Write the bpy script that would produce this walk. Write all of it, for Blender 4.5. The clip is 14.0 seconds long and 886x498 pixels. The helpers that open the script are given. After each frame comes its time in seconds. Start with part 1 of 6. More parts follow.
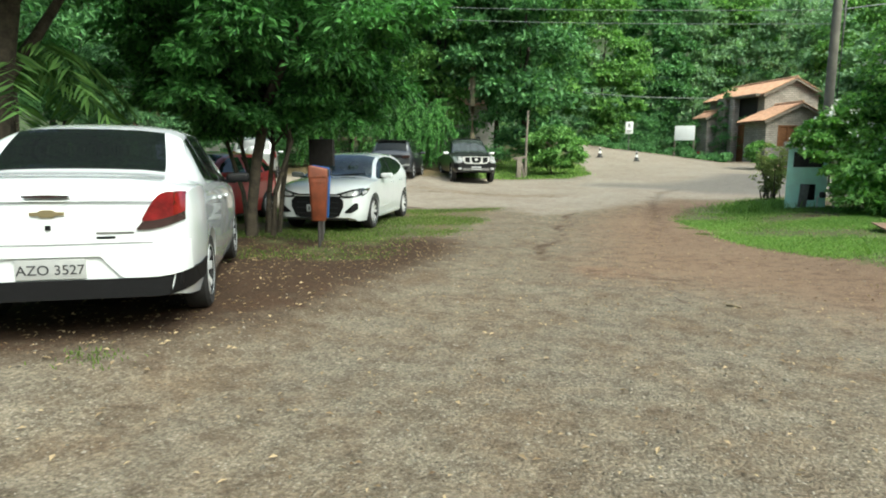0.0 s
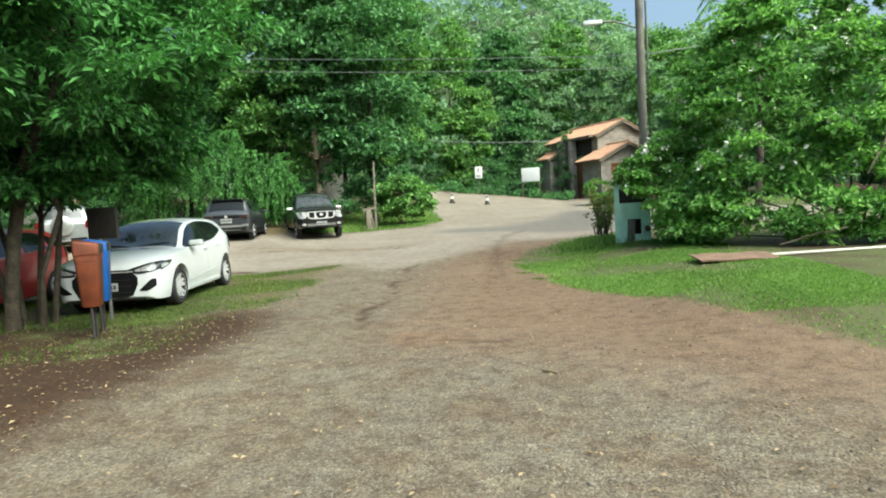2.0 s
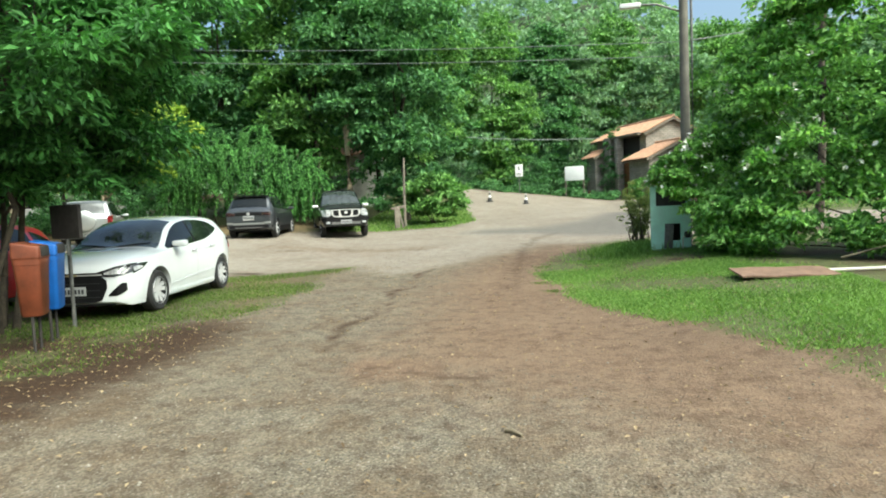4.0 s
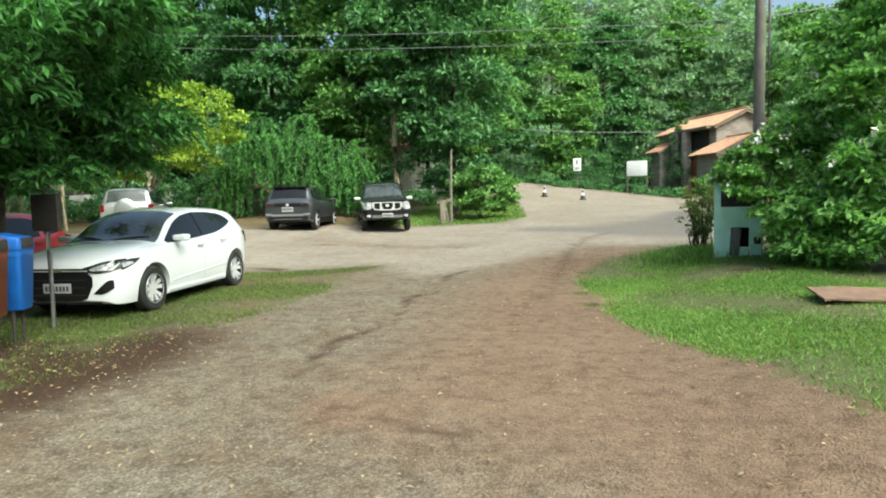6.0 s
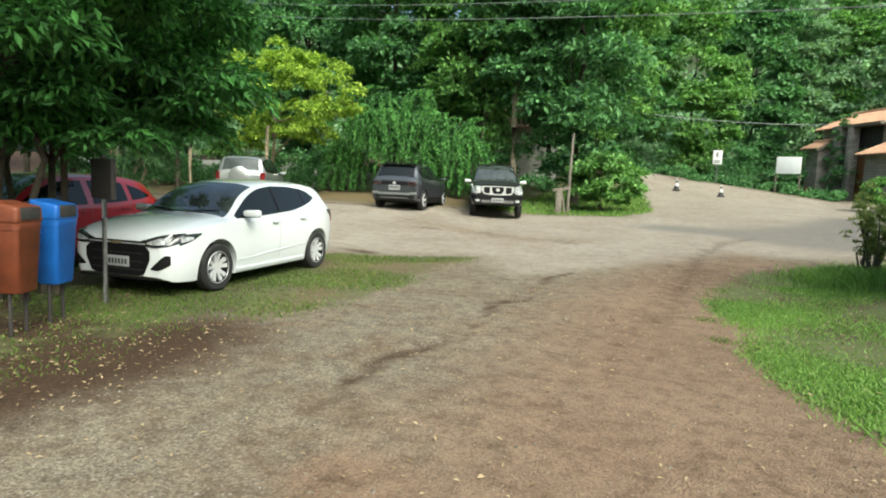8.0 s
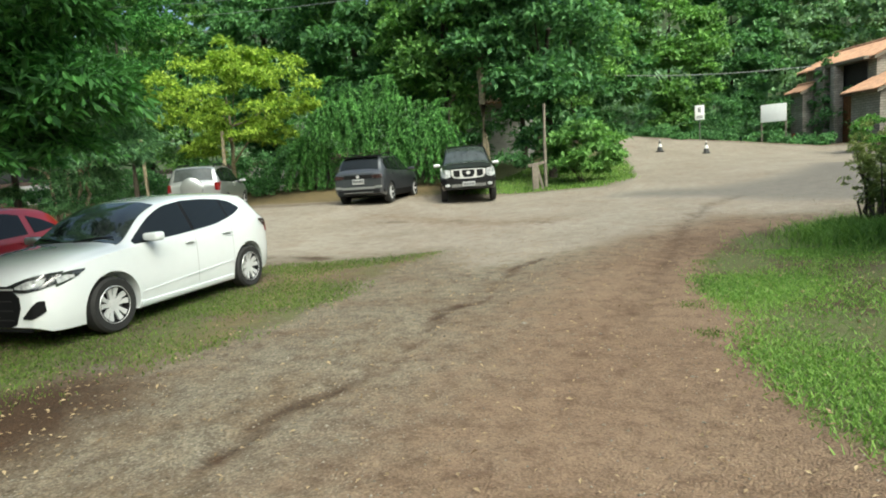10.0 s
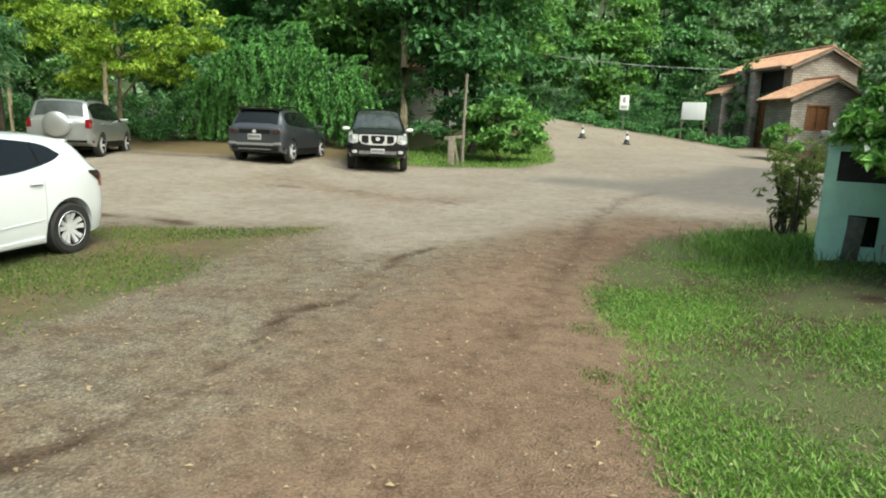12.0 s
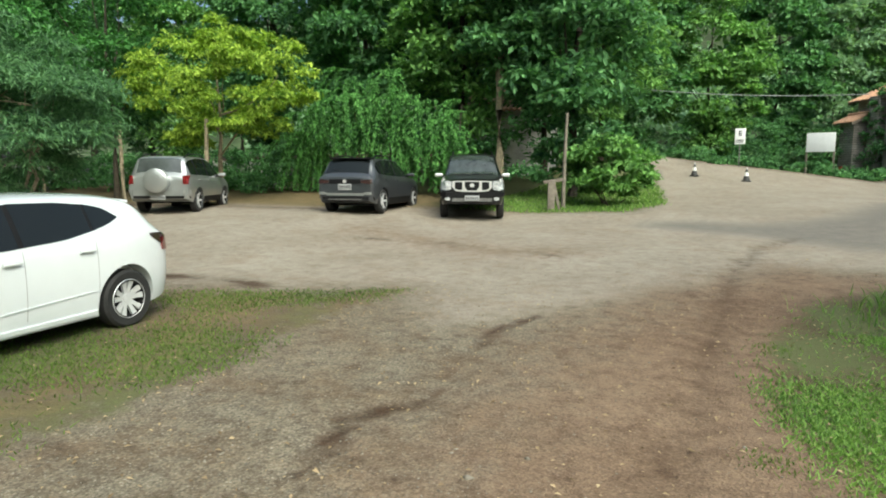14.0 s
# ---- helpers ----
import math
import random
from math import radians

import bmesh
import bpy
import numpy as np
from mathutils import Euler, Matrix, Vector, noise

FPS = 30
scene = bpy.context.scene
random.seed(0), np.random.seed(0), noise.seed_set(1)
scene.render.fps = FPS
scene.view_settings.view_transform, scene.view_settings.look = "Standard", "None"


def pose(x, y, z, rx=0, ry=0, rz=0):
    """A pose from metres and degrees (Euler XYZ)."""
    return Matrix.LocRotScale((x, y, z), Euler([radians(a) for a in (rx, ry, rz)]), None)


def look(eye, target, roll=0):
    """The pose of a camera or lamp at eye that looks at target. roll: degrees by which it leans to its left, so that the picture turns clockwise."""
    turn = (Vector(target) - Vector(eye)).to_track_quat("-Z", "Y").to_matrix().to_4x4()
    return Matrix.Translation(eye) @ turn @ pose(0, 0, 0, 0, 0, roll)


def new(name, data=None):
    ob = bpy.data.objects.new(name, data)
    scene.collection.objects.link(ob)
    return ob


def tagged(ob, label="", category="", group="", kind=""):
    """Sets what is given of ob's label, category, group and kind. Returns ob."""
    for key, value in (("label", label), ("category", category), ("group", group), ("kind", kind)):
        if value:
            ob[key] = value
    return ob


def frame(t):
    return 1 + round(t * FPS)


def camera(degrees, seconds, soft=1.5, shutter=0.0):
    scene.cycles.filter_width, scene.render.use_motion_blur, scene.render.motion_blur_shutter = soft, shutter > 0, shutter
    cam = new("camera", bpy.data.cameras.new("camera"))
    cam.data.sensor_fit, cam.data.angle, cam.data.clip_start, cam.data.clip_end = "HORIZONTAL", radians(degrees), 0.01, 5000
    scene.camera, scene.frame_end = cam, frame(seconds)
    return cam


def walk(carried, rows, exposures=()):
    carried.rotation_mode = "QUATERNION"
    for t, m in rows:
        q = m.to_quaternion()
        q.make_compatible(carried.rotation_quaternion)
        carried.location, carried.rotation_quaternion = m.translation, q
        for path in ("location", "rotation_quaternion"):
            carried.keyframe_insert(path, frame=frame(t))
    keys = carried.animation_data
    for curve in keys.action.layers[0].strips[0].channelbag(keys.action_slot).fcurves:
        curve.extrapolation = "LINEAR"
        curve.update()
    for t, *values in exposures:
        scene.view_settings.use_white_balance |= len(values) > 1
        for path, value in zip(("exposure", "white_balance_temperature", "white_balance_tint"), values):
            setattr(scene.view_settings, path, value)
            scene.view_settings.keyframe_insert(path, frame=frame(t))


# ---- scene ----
cam = camera(71.4, 14.0, 1.9)
PATH = [
    (0, (-0.554, -0.414, 1.325), (-1.22, 1.45, 1.041), 0.4),
    (0.5, (-0.516, -0.135, 1.367), (-1.107, 1.769, 1.201), 2.4),
    (1, (-0.335, 0.149, 1.351), (-0.751, 2.103, 1.265), -0.8),
    (1.5, (-0.135, 0.393, 1.367), (-0.457, 2.347, 1.09), -2.7),
    (2, (-0.051, 0.709, 1.409), (-0.314, 2.687, 1.271), -3.3),
    (2.5, (0.112, 1.074, 1.404), (-0.163, 3.045, 1.201), -3.0),
    (3, (0.312, 1.373, 1.418), (-0.096, 3.322, 1.231), -2.8),
    (3.2, (0.355, 1.489, 1.414), (-0.037, 3.445, 1.273), -2.4),
    (5.3, (0.658, 2.864, 1.464), (0.195, 4.805, 1.326), -2.9),
    (5.5, (0.672, 2.997, 1.461), (0.245, 4.938, 1.241), -2.8),
    (6, (0.771, 3.311, 1.471), (0.169, 5.212, 1.317), -1.4),
    (6.5, (0.765, 3.663, 1.505), (0.087, 5.535, 1.319), -2.6),
    (7, (0.733, 4.054, 1.519), (0.034, 5.913, 1.281), -0.4),
    (7.5, (0.702, 4.39, 1.552), (-0.21, 6.151, 1.293), -0.1),
    (8, (0.623, 4.791, 1.569), (-0.33, 6.536, 1.353), 2.3),
    (8.2, (0.619, 4.908, 1.564), (-0.367, 6.641, 1.415), 0.1),
    (10.3, (0.661, 6.413, 1.594), (-0.281, 8.157, 1.324), -4.1),
    (10.5, (0.681, 6.512, 1.584), (-0.225, 8.282, 1.363), -0.4),
    (11, (0.679, 6.91, 1.6), (-0.138, 8.727, 1.423), -0.3),
    (11.5, (0.628, 7.295, 1.66), (0.002, 9.174, 1.384), 0.7),
    (12, (0.592, 7.684, 1.641), (-0.113, 9.518, 1.269), 2.1),
    (12.5, (0.451, 8.013, 1.668), (-0.396, 9.804, 1.391), 1.4),
    (13, (0.243, 8.349, 1.699), (-0.53, 10.133, 1.232), 0.1),
    (13.5, (0.131, 8.677, 1.713), (-0.958, 10.332, 1.442), -0.3),
    (14, (-0.028, 8.996, 1.677), (-1.026, 10.712, 1.436), 0.1),
]
walk(cam, [(t, look(eye, target, roll)) for t, eye, target, roll in PATH], [(0, 0.92, 6050, -6), (2, 1.04, 6050, -6), (3, 1.1, 6050, -6), (6, 1.06, 6100, -5), (7.5, 1.0, 6150, -4), (10, 0.82, 6200, -5), (12, 0.8, 6250, -5), (13, 0.72, 6200, -5), (14, 0.72, 6150, -5)])


# ---- light ----
world = bpy.data.worlds.new("sky")
scene.world = world
world.use_nodes = True
wn = world.node_tree
sky = wn.nodes.new("ShaderNodeTexSky")
sky.sky_type = "NISHITA"
sky.sun_disc = False
sky.sun_elevation = radians(48)
sky.sun_rotation = radians(122)
sky.air_density = 1.0
sky.dust_density = 8.0
wn.nodes["Background"].inputs["Strength"].default_value = 0.15
wn.links.new(sky.outputs[0], wn.nodes["Background"].inputs["Color"])
sun = new("sun", bpy.data.lights.new("sun", "SUN"))
sun.data.energy = 1.5
sun.data.angle = radians(48)
sun.data.color = (1.0, 0.98, 0.94)
sun.matrix_world = look((0, 0, 0), (-0.57, 0.35, -0.74))


# ---- materials ----
def material(name, color, rough=0.6, metal=0.0, coat=0.0, vary=0.0, scale=8.0, bump=0.0, bump_scale=60.0, spec=0.5, second=None, detail=5.0):
    """A surface with noise in its colour at two scales and a fine relief."""
    m = bpy.data.materials.new(name)
    m.use_nodes = True
    nt = m.node_tree
    b = nt.nodes["Principled BSDF"]
    b.inputs["Roughness"].default_value = rough
    b.inputs["Metallic"].default_value = metal
    b.inputs["Coat Weight"].default_value = coat
    b.inputs["Specular IOR Level"].default_value = spec
    b.inputs["Base Color"].default_value = (*color, 1)
    if vary or second:
        tc = nt.nodes.new("ShaderNodeTexCoord")
        n1 = nt.nodes.new("ShaderNodeTexNoise")
        n1.inputs["Scale"].default_value = scale
        n1.inputs["Detail"].default_value = detail
        n1.inputs["Roughness"].default_value = 0.65
        nt.links.new(tc.outputs["Object"], n1.inputs["Vector"])
        r = nt.nodes.new("ShaderNodeValToRGB")
        other = second if second else tuple(c * (1 - vary) for c in color)
        r.color_ramp.elements[0].position, r.color_ramp.elements[1].position = 0.35, 0.66
        r.color_ramp.elements[0].color = (*other, 1)
        r.color_ramp.elements[1].color = (*[min(1, c * (1 + vary * 0.4)) for c in color], 1)
        nt.links.new(n1.outputs["Fac"], r.inputs["Fac"])
        nt.links.new(r.outputs["Color"], b.inputs["Base Color"])
    if bump:
        tc2 = nt.nodes.new("ShaderNodeTexCoord")
        n2 = nt.nodes.new("ShaderNodeTexNoise")
        n2.inputs["Scale"].default_value = bump_scale
        n2.inputs["Detail"].default_value = 6
        nt.links.new(tc2.outputs["Object"], n2.inputs["Vector"])
        bp = nt.nodes.new("ShaderNodeBump")
        bp.inputs["Strength"].default_value = bump
        bp.inputs["Distance"].default_value = 0.02
        nt.links.new(n2.outputs["Fac"], bp.inputs["Height"])
        nt.links.new(bp.outputs["Normal"], b.inputs["Normal"])
    return m


def leaf_material(name, dark, light, glow=0.34, rough=0.62):
    """Leaves whose colour differs from leaf to leaf and which let some light through."""
    m = bpy.data.materials.new(name)
    m.use_nodes = True
    nt = m.node_tree
    b = nt.nodes["Principled BSDF"]
    b.inputs["Roughness"].default_value = rough
    b.inputs["Specular IOR Level"].default_value = 0.25
    g = nt.nodes.new("ShaderNodeNewGeometry")
    tc = nt.nodes.new("ShaderNodeTexCoord")
    n = nt.nodes.new("ShaderNodeTexNoise")
    n.inputs["Scale"].default_value = 0.6
    n.inputs["Detail"].default_value = 3
    nt.links.new(tc.outputs["Object"], n.inputs["Vector"])
    mix = nt.nodes.new("ShaderNodeMath")
    mix.operation = "ADD"
    nt.links.new(g.outputs["Random Per Island"], mix.inputs[0])
    nt.links.new(n.outputs["Fac"], mix.inputs[1])
    r = nt.nodes.new("ShaderNodeValToRGB")
    r.color_ramp.elements[0].position, r.color_ramp.elements[1].position = 0.45, 1.0
    half = nt.nodes.new("ShaderNodeMath")
    half.operation = "MULTIPLY"
    half.inputs[1].default_value = 0.7
    nt.links.new(mix.outputs[0], half.inputs[0])
    r.color_ramp.elements[0].position, r.color_ramp.elements[1].position = 0.25, 1.0
    r.color_ramp.elements[0].color, r.color_ramp.elements[1].color = (*dark, 1), (*light, 1)
    nt.links.new(half.outputs[0], r.inputs["Fac"])
    nt.links.new(r.outputs["Color"], b.inputs["Base Color"])
    t = nt.nodes.new("ShaderNodeBsdfTranslucent")
    warm = nt.nodes.new("ShaderNodeMix")
    warm.data_type, warm.blend_type = "RGBA", "MULTIPLY"
    warm.inputs["Factor"].default_value = 1.0
    warm.inputs["B"].default_value = (1.2, 1.35, 0.7, 1)
    nt.links.new(r.outputs["Color"], warm.inputs["A"])
    nt.links.new(warm.outputs["Result"], t.inputs["Color"])
    ms = nt.nodes.new("ShaderNodeMixShader")
    ms.inputs["Fac"].default_value = glow
    nt.links.new(b.outputs[0], ms.inputs[1])
    nt.links.new(t.outputs[0], ms.inputs[2])
    nt.links.new(ms.outputs[0], nt.nodes["Material Output"].inputs["Surface"])
    return m


def ground_material():
    """Gravel, red earth, leaf litter darkened for tree shade, turf and worn asphalt, mixed by the ground's zones."""
    m = bpy.data.materials.new("ground")
    m.use_nodes = True
    nt = m.node_tree
    L = nt.links.new
    b = nt.nodes["Principled BSDF"]
    b.inputs["Roughness"].default_value = 0.9
    b.inputs["Specular IOR Level"].default_value = 0.2
    tc = nt.nodes.new("ShaderNodeTexCoord")

    def noise_node(scale, detail=4.0, rough=0.6):
        n = nt.nodes.new("ShaderNodeTexNoise")
        n.inputs["Scale"].default_value = scale
        n.inputs["Detail"].default_value = detail
        n.inputs["Roughness"].default_value = rough
        L(tc.outputs["Object"], n.inputs["Vector"])
        return n.outputs["Fac"]

    def ramp(fac, *stops):
        r = nt.nodes.new("ShaderNodeValToRGB")
        e = r.color_ramp.elements
        while len(e) < len(stops):
            e.new(0.5)
        for k, (p, c) in zip(e, stops):
            k.position, k.color = p, (*c, 1)
        L(fac, r.inputs["Fac"])
        return r.outputs["Color"]

    def mixed(fac, a, c, kind="MIX"):
        x = nt.nodes.new("ShaderNodeMix")
        x.data_type, x.blend_type = "RGBA", kind
        if isinstance(fac, float):
            x.inputs["Factor"].default_value = fac
        else:
            L(fac, x.inputs["Factor"])
        L(a, x.inputs["A"])
        L(c, x.inputs["B"])
        return x.outputs["Result"]

    def zone(name, wobble=0.5, sharp=0.22, scale=None):
        a = nt.nodes.new("ShaderNodeAttribute")
        a.attribute_name = name
        n = nt.nodes.new("ShaderNodeMath")
        n.operation = "MULTIPLY_ADD"
        L(scale if scale else edge, n.inputs[0])
        n.inputs[1].default_value = wobble
        n.inputs[2].default_value = -wobble / 2
        s = nt.nodes.new("ShaderNodeMath")
        L(a.outputs["Fac"], s.inputs[0])
        L(n.outputs[0], s.inputs[1])
        r = nt.nodes.new("ShaderNodeMapRange")
        r.interpolation_type = "SMOOTHSTEP"
        L(s.outputs[0], r.inputs["Value"])
        r.inputs["From Min"].default_value, r.inputs["From Max"].default_value = 0.5 - sharp, 0.5 + sharp
        return r.outputs["Result"]

    edge = noise_node(3.5, 6, 0.7)
    broad = noise_node(0.5, 5, 0.6)
    middle = noise_node(1.4, 7, 0.72)
    fine = noise_node(38, 3, 0.7)
    patch = noise_node(5, 7, 0.75)
    grit = noise_node(110, 2, 0.6)
    vor = nt.nodes.new("ShaderNodeTexVoronoi")
    vor.inputs["Scale"].default_value = 62
    L(tc.outputs["Object"], vor.inputs["Vector"])
    big_vor = nt.nodes.new("ShaderNodeTexVoronoi")
    big_vor.inputs["Scale"].default_value = 24
    L(tc.outputs["Object"], big_vor.inputs["Vector"])
    stones = ramp(vor.outputs["Color"], (0.0, (0.055, 0.046, 0.032)), (0.42, (0.19, 0.165, 0.118)), (0.8, (0.36, 0.325, 0.255)), (1.0, (0.68, 0.64, 0.55)))
    chips = ramp(big_vor.outputs["Distance"], (0.10, (1, 1, 1)), (0.22, (0, 0, 0)))
    gravel = mixed(0.58, ramp(broad, (0.3, (0.13, 0.118, 0.088)), (0.7, (0.25, 0.20, 0.13))), stones)
    gravel = mixed(1.0, gravel, ramp(vor.outputs["Distance"], (0.25, (1.08, 1.08, 1.08)), (0.62, (0.72, 0.7, 0.68))), "MULTIPLY")
    gravel = mixed(0.25, gravel, ramp(fine, (0.36, (0.075, 0.065, 0.05)), (0.64, (0.38, 0.34, 0.27))))
    gravel = mixed(chips, gravel, ramp(big_vor.outputs["Color"], (0.2, (0.07, 0.058, 0.042)), (0.6, (0.23, 0.2, 0.15)), (0.95, (0.42, 0.39, 0.32))))
    gravel = mixed(ramp(middle, (0.42, (0, 0, 0)), (0.64, (0.75, 0.75, 0.75))), gravel, ramp(fine, (0.3, (0.07, 0.048, 0.03)), (0.75, (0.24, 0.17, 0.10))))
    gravel = mixed(1.0, gravel, ramp(patch, (0.30, (0.5, 0.45, 0.4)), (0.48, (1.0, 0.98, 0.95)), (0.68, (1.38, 1.36, 1.3))), "MULTIPLY")
    red = mixed(0.4, ramp(broad, (0.3, (0.195, 0.12, 0.073)), (0.7, (0.285, 0.192, 0.124))), ramp(fine, (0.34, (0.085, 0.053, 0.031)), (0.68, (0.30, 0.215, 0.135))))
    red = mixed(1.0, red, ramp(patch, (0.32, (0.62, 0.57, 0.54)), (0.48, (1, 1, 1)), (0.68, (1.3, 1.3, 1.28))), "MULTIPLY")
    red = mixed(1.0, red, ramp(vor.outputs["Distance"], (0.25, (1.06, 1.06, 1.06)), (0.65, (0.84, 0.83, 0.82))), "MULTIPLY")
    red = mixed(chips, red, ramp(big_vor.outputs["Color"], (0.2, (0.08, 0.05, 0.032)), (0.6, (0.21, 0.145, 0.1)), (0.95, (0.33, 0.26, 0.19))))
    # Brown soil, its colour darkened further to hold the shade under the trees.
    soil_and_shade = mixed(0.5, ramp(edge, (0.3, (0.026, 0.016, 0.009)), (0.7, (0.085, 0.046, 0.024))), ramp(fine, (0.34, (0.014, 0.009, 0.005)), (0.7, (0.125, 0.07, 0.036))))
    turf = mixed(0.5, ramp(edge, (0.3, (0.12, 0.095, 0.05)), (0.7, (0.125, 0.165, 0.05))), ramp(grit, (0.36, (0.05, 0.048, 0.02)), (0.64, (0.18, 0.225, 0.075))))
    dry = mixed(0.5, ramp(edge, (0.3, (0.10, 0.085, 0.03)), (0.7, (0.27, 0.19, 0.09))), ramp(fine, (0.3, (0.09, 0.06, 0.03)), (0.75, (0.26, 0.2, 0.1))))
    pale = mixed(0.4, ramp(broad, (0.3, (0.24, 0.205, 0.155)), (0.7, (0.36, 0.33, 0.27))), ramp(fine, (0.3, (0.2, 0.16, 0.12)), (0.7, (0.42, 0.37, 0.31))))
    pale = mixed(1.0, pale, ramp(patch, (0.32, (0.78, 0.73, 0.68)), (0.5, (1, 0.99, 0.98)), (0.68, (1.16, 1.16, 1.15))), "MULTIPLY")
    pale = mixed(ramp(middle, (0.5, (0, 0, 0)), (0.68, (0.6, 0.6, 0.6))), pale, ramp(fine, (0.3, (0.16, 0.11, 0.07)), (0.7, (0.34, 0.26, 0.18))))
    tar = mixed(0.4, ramp(edge, (0.3, (0.13, 0.12, 0.105)), (0.7, (0.24, 0.215, 0.18))), ramp(grit, (0.3, (0.11, 0.10, 0.09)), (0.7, (0.27, 0.24, 0.205))))
    c = mixed(zone("pale", 0.7, 0.3), gravel, pale)
    c = mixed(zone("red", 1.0, 0.5), c, red)
    c = mixed(zone("tar", 1.1, 0.45), c, tar)
    c = mixed(zone("rut", 0.9, 0.3), c, soil_and_shade)
    c = mixed(zone("soil_and_shade", 0.7, 0.3), c, soil_and_shade)
    c = mixed(zone("turf", 0.9, 0.2), c, turf)
    c = mixed(zone("dry", 0.9, 0.3), c, dry)
    tone = nt.nodes.new("ShaderNodeHueSaturation")
    tone.inputs["Value"].default_value = 0.81
    tone.inputs["Saturation"].default_value = 0.92
    L(c, tone.inputs["Color"])
    L(tone.outputs["Color"], b.inputs["Base Color"])
    h = nt.nodes.new("ShaderNodeMath")
    h.operation = "MULTIPLY_ADD"
    L(vor.outputs["Distance"], h.inputs[0])
    h.inputs[1].default_value = -0.8
    L(fine, h.inputs[2])
    bp = nt.nodes.new("ShaderNodeBump")
    bp.inputs["Strength"].default_value = 0.6
    bp.inputs["Distance"].default_value = 0.02
    L(h.outputs[0], bp.inputs["Height"])
    L(bp.outputs["Normal"], b.inputs["Normal"])
    return m


GROUND = ground_material()
WHITE_PAINT = material("white_paint", (0.69, 0.725, 0.745), 0.25, coat=1.0, vary=0.03, scale=3)
RED_PAINT = material("red_paint", (0.48, 0.018, 0.028), 0.3, coat=1.0, vary=0.1, scale=3)
BLACK_PAINT = material("black_paint", (0.006, 0.006, 0.007), 0.3, coat=0.7, vary=0.2, scale=3, spec=0.3)
GREY_PAINT = material("grey_paint", (0.06, 0.065, 0.072), 0.3, metal=0.4, coat=1.0, vary=0.1, scale=3)
SILVER_PAINT = material("silver_paint", (0.42, 0.44, 0.44), 0.33, metal=0.7, coat=0.8, vary=0.06, scale=3)
CAR_GLASS = material("car_glass", (0.008, 0.010, 0.010), 0.04, spec=0.4)
CLEAR_GLASS = material("windscreen_glass", (0.045, 0.055, 0.052), 0.03, spec=0.9, vary=0.5, scale=3)
# Rear glass with a pale sky reflection put into its base colour.
SKY_TINT_GLASS = material("sky_tint_glass", (0.07, 0.08, 0.08), 0.08, spec=0.7, vary=0.5, scale=1.5)
BRASS = material("brass", (0.45, 0.38, 0.22), 0.3, metal=0.8)
CHROME = material("chrome", (0.72, 0.72, 0.72), 0.28, metal=0.55)
ALLOY = material("alloy", (0.58, 0.59, 0.6), 0.35, metal=0.25, vary=0.08, scale=20)
RUBBER = material("rubber", (0.018, 0.018, 0.018), 0.8, vary=0.3, scale=15)
TRIM = material("black_trim", (0.007, 0.007, 0.008), 0.6, spec=0.2, vary=0.2, scale=20)
LAMP_GLASS = material("lamp_glass", (0.55, 0.57, 0.58), 0.08, metal=0.15, vary=0.6, scale=16)
TAIL_RED = material("tail_red", (0.17, 0.007, 0.009), 0.16, coat=1.0, vary=0.45, scale=14)
TAIL_DARK = material("tail_smoked", (0.035, 0.018, 0.018), 0.12, coat=1.0)
PLATE = material("plate", (0.36, 0.37, 0.37), 0.4, vary=0.1, scale=10)
INK = material("ink", (0.03, 0.03, 0.035), 0.5)
BARK = material("bark", (0.062, 0.05, 0.034), 0.9, vary=0.55, scale=9, bump=0.9, bump_scale=22)
PALE_BARK = material("pale_bark", (0.30, 0.25, 0.165), 0.9, vary=0.45, scale=7, bump=0.7, bump_scale=25)
LEAF_NEAR = leaf_material("leaf_near", (0.009, 0.036, 0.012), (0.115, 0.31, 0.075), 0.28)
LEAF_SHRUB = leaf_material("leaf_shrub", (0.032, 0.11, 0.032), (0.35, 0.60, 0.18), 0.4)
LEAF_WALL = leaf_material("leaf_wall", (0.018, 0.062, 0.028), (0.155, 0.335, 0.12), 0.3)
LEAF_LIGHT = leaf_material("leaf_light", (0.04, 0.105, 0.032), (0.23, 0.43, 0.115), 0.32)
LEAF_YELLOW = leaf_material("leaf_yellow", (0.07, 0.16, 0.018), (0.42, 0.56, 0.085))
LEAF_VINE = leaf_material("leaf_vine", (0.010, 0.045, 0.014), (0.15, 0.36, 0.085), 0.26)
LEAF_GREY = leaf_material("leaf_grey", (0.018, 0.06, 0.028), (0.165, 0.32, 0.14), 0.3)
LEAF_OLIVE = leaf_material("leaf_olive", (0.10, 0.125, 0.045), (0.34, 0.40, 0.15))
# Pale, low-contrast greens: distance haze is put into the leaf colour.
LEAF_HAZY = leaf_material("leaf_hazy", (0.15, 0.26, 0.15), (0.28, 0.43, 0.24))
GRASS = leaf_material("grass_blade", (0.055, 0.12, 0.025), (0.23, 0.38, 0.085), 0.34, 0.5)
VERGE_GRASS = leaf_material("verge_grass", (0.035, 0.065, 0.014), (0.15, 0.23, 0.045), 0.35)
PETAL = material("petal", (0.8, 0.8, 0.72), 0.6, vary=0.1)
MINT = material("mint_render", (0.50, 0.81, 0.69), 0.85, vary=0.14, scale=4, bump=0.25, bump_scale=70, second=(0.44, 0.70, 0.60))
# Near-black that puts the shade inside openings onto solid panels.
DARK_HOLE = material("dark_inside", (0.03, 0.028, 0.026), 0.9, vary=0.4)
CONCRETE = material("concrete", (0.33, 0.32, 0.30), 0.9, vary=0.3, scale=6, bump=0.4, bump_scale=60)
POLE_MAT = material("pole_concrete", (0.165, 0.155, 0.13), 0.9, vary=0.3, scale=3, bump=0.3, bump_scale=40)
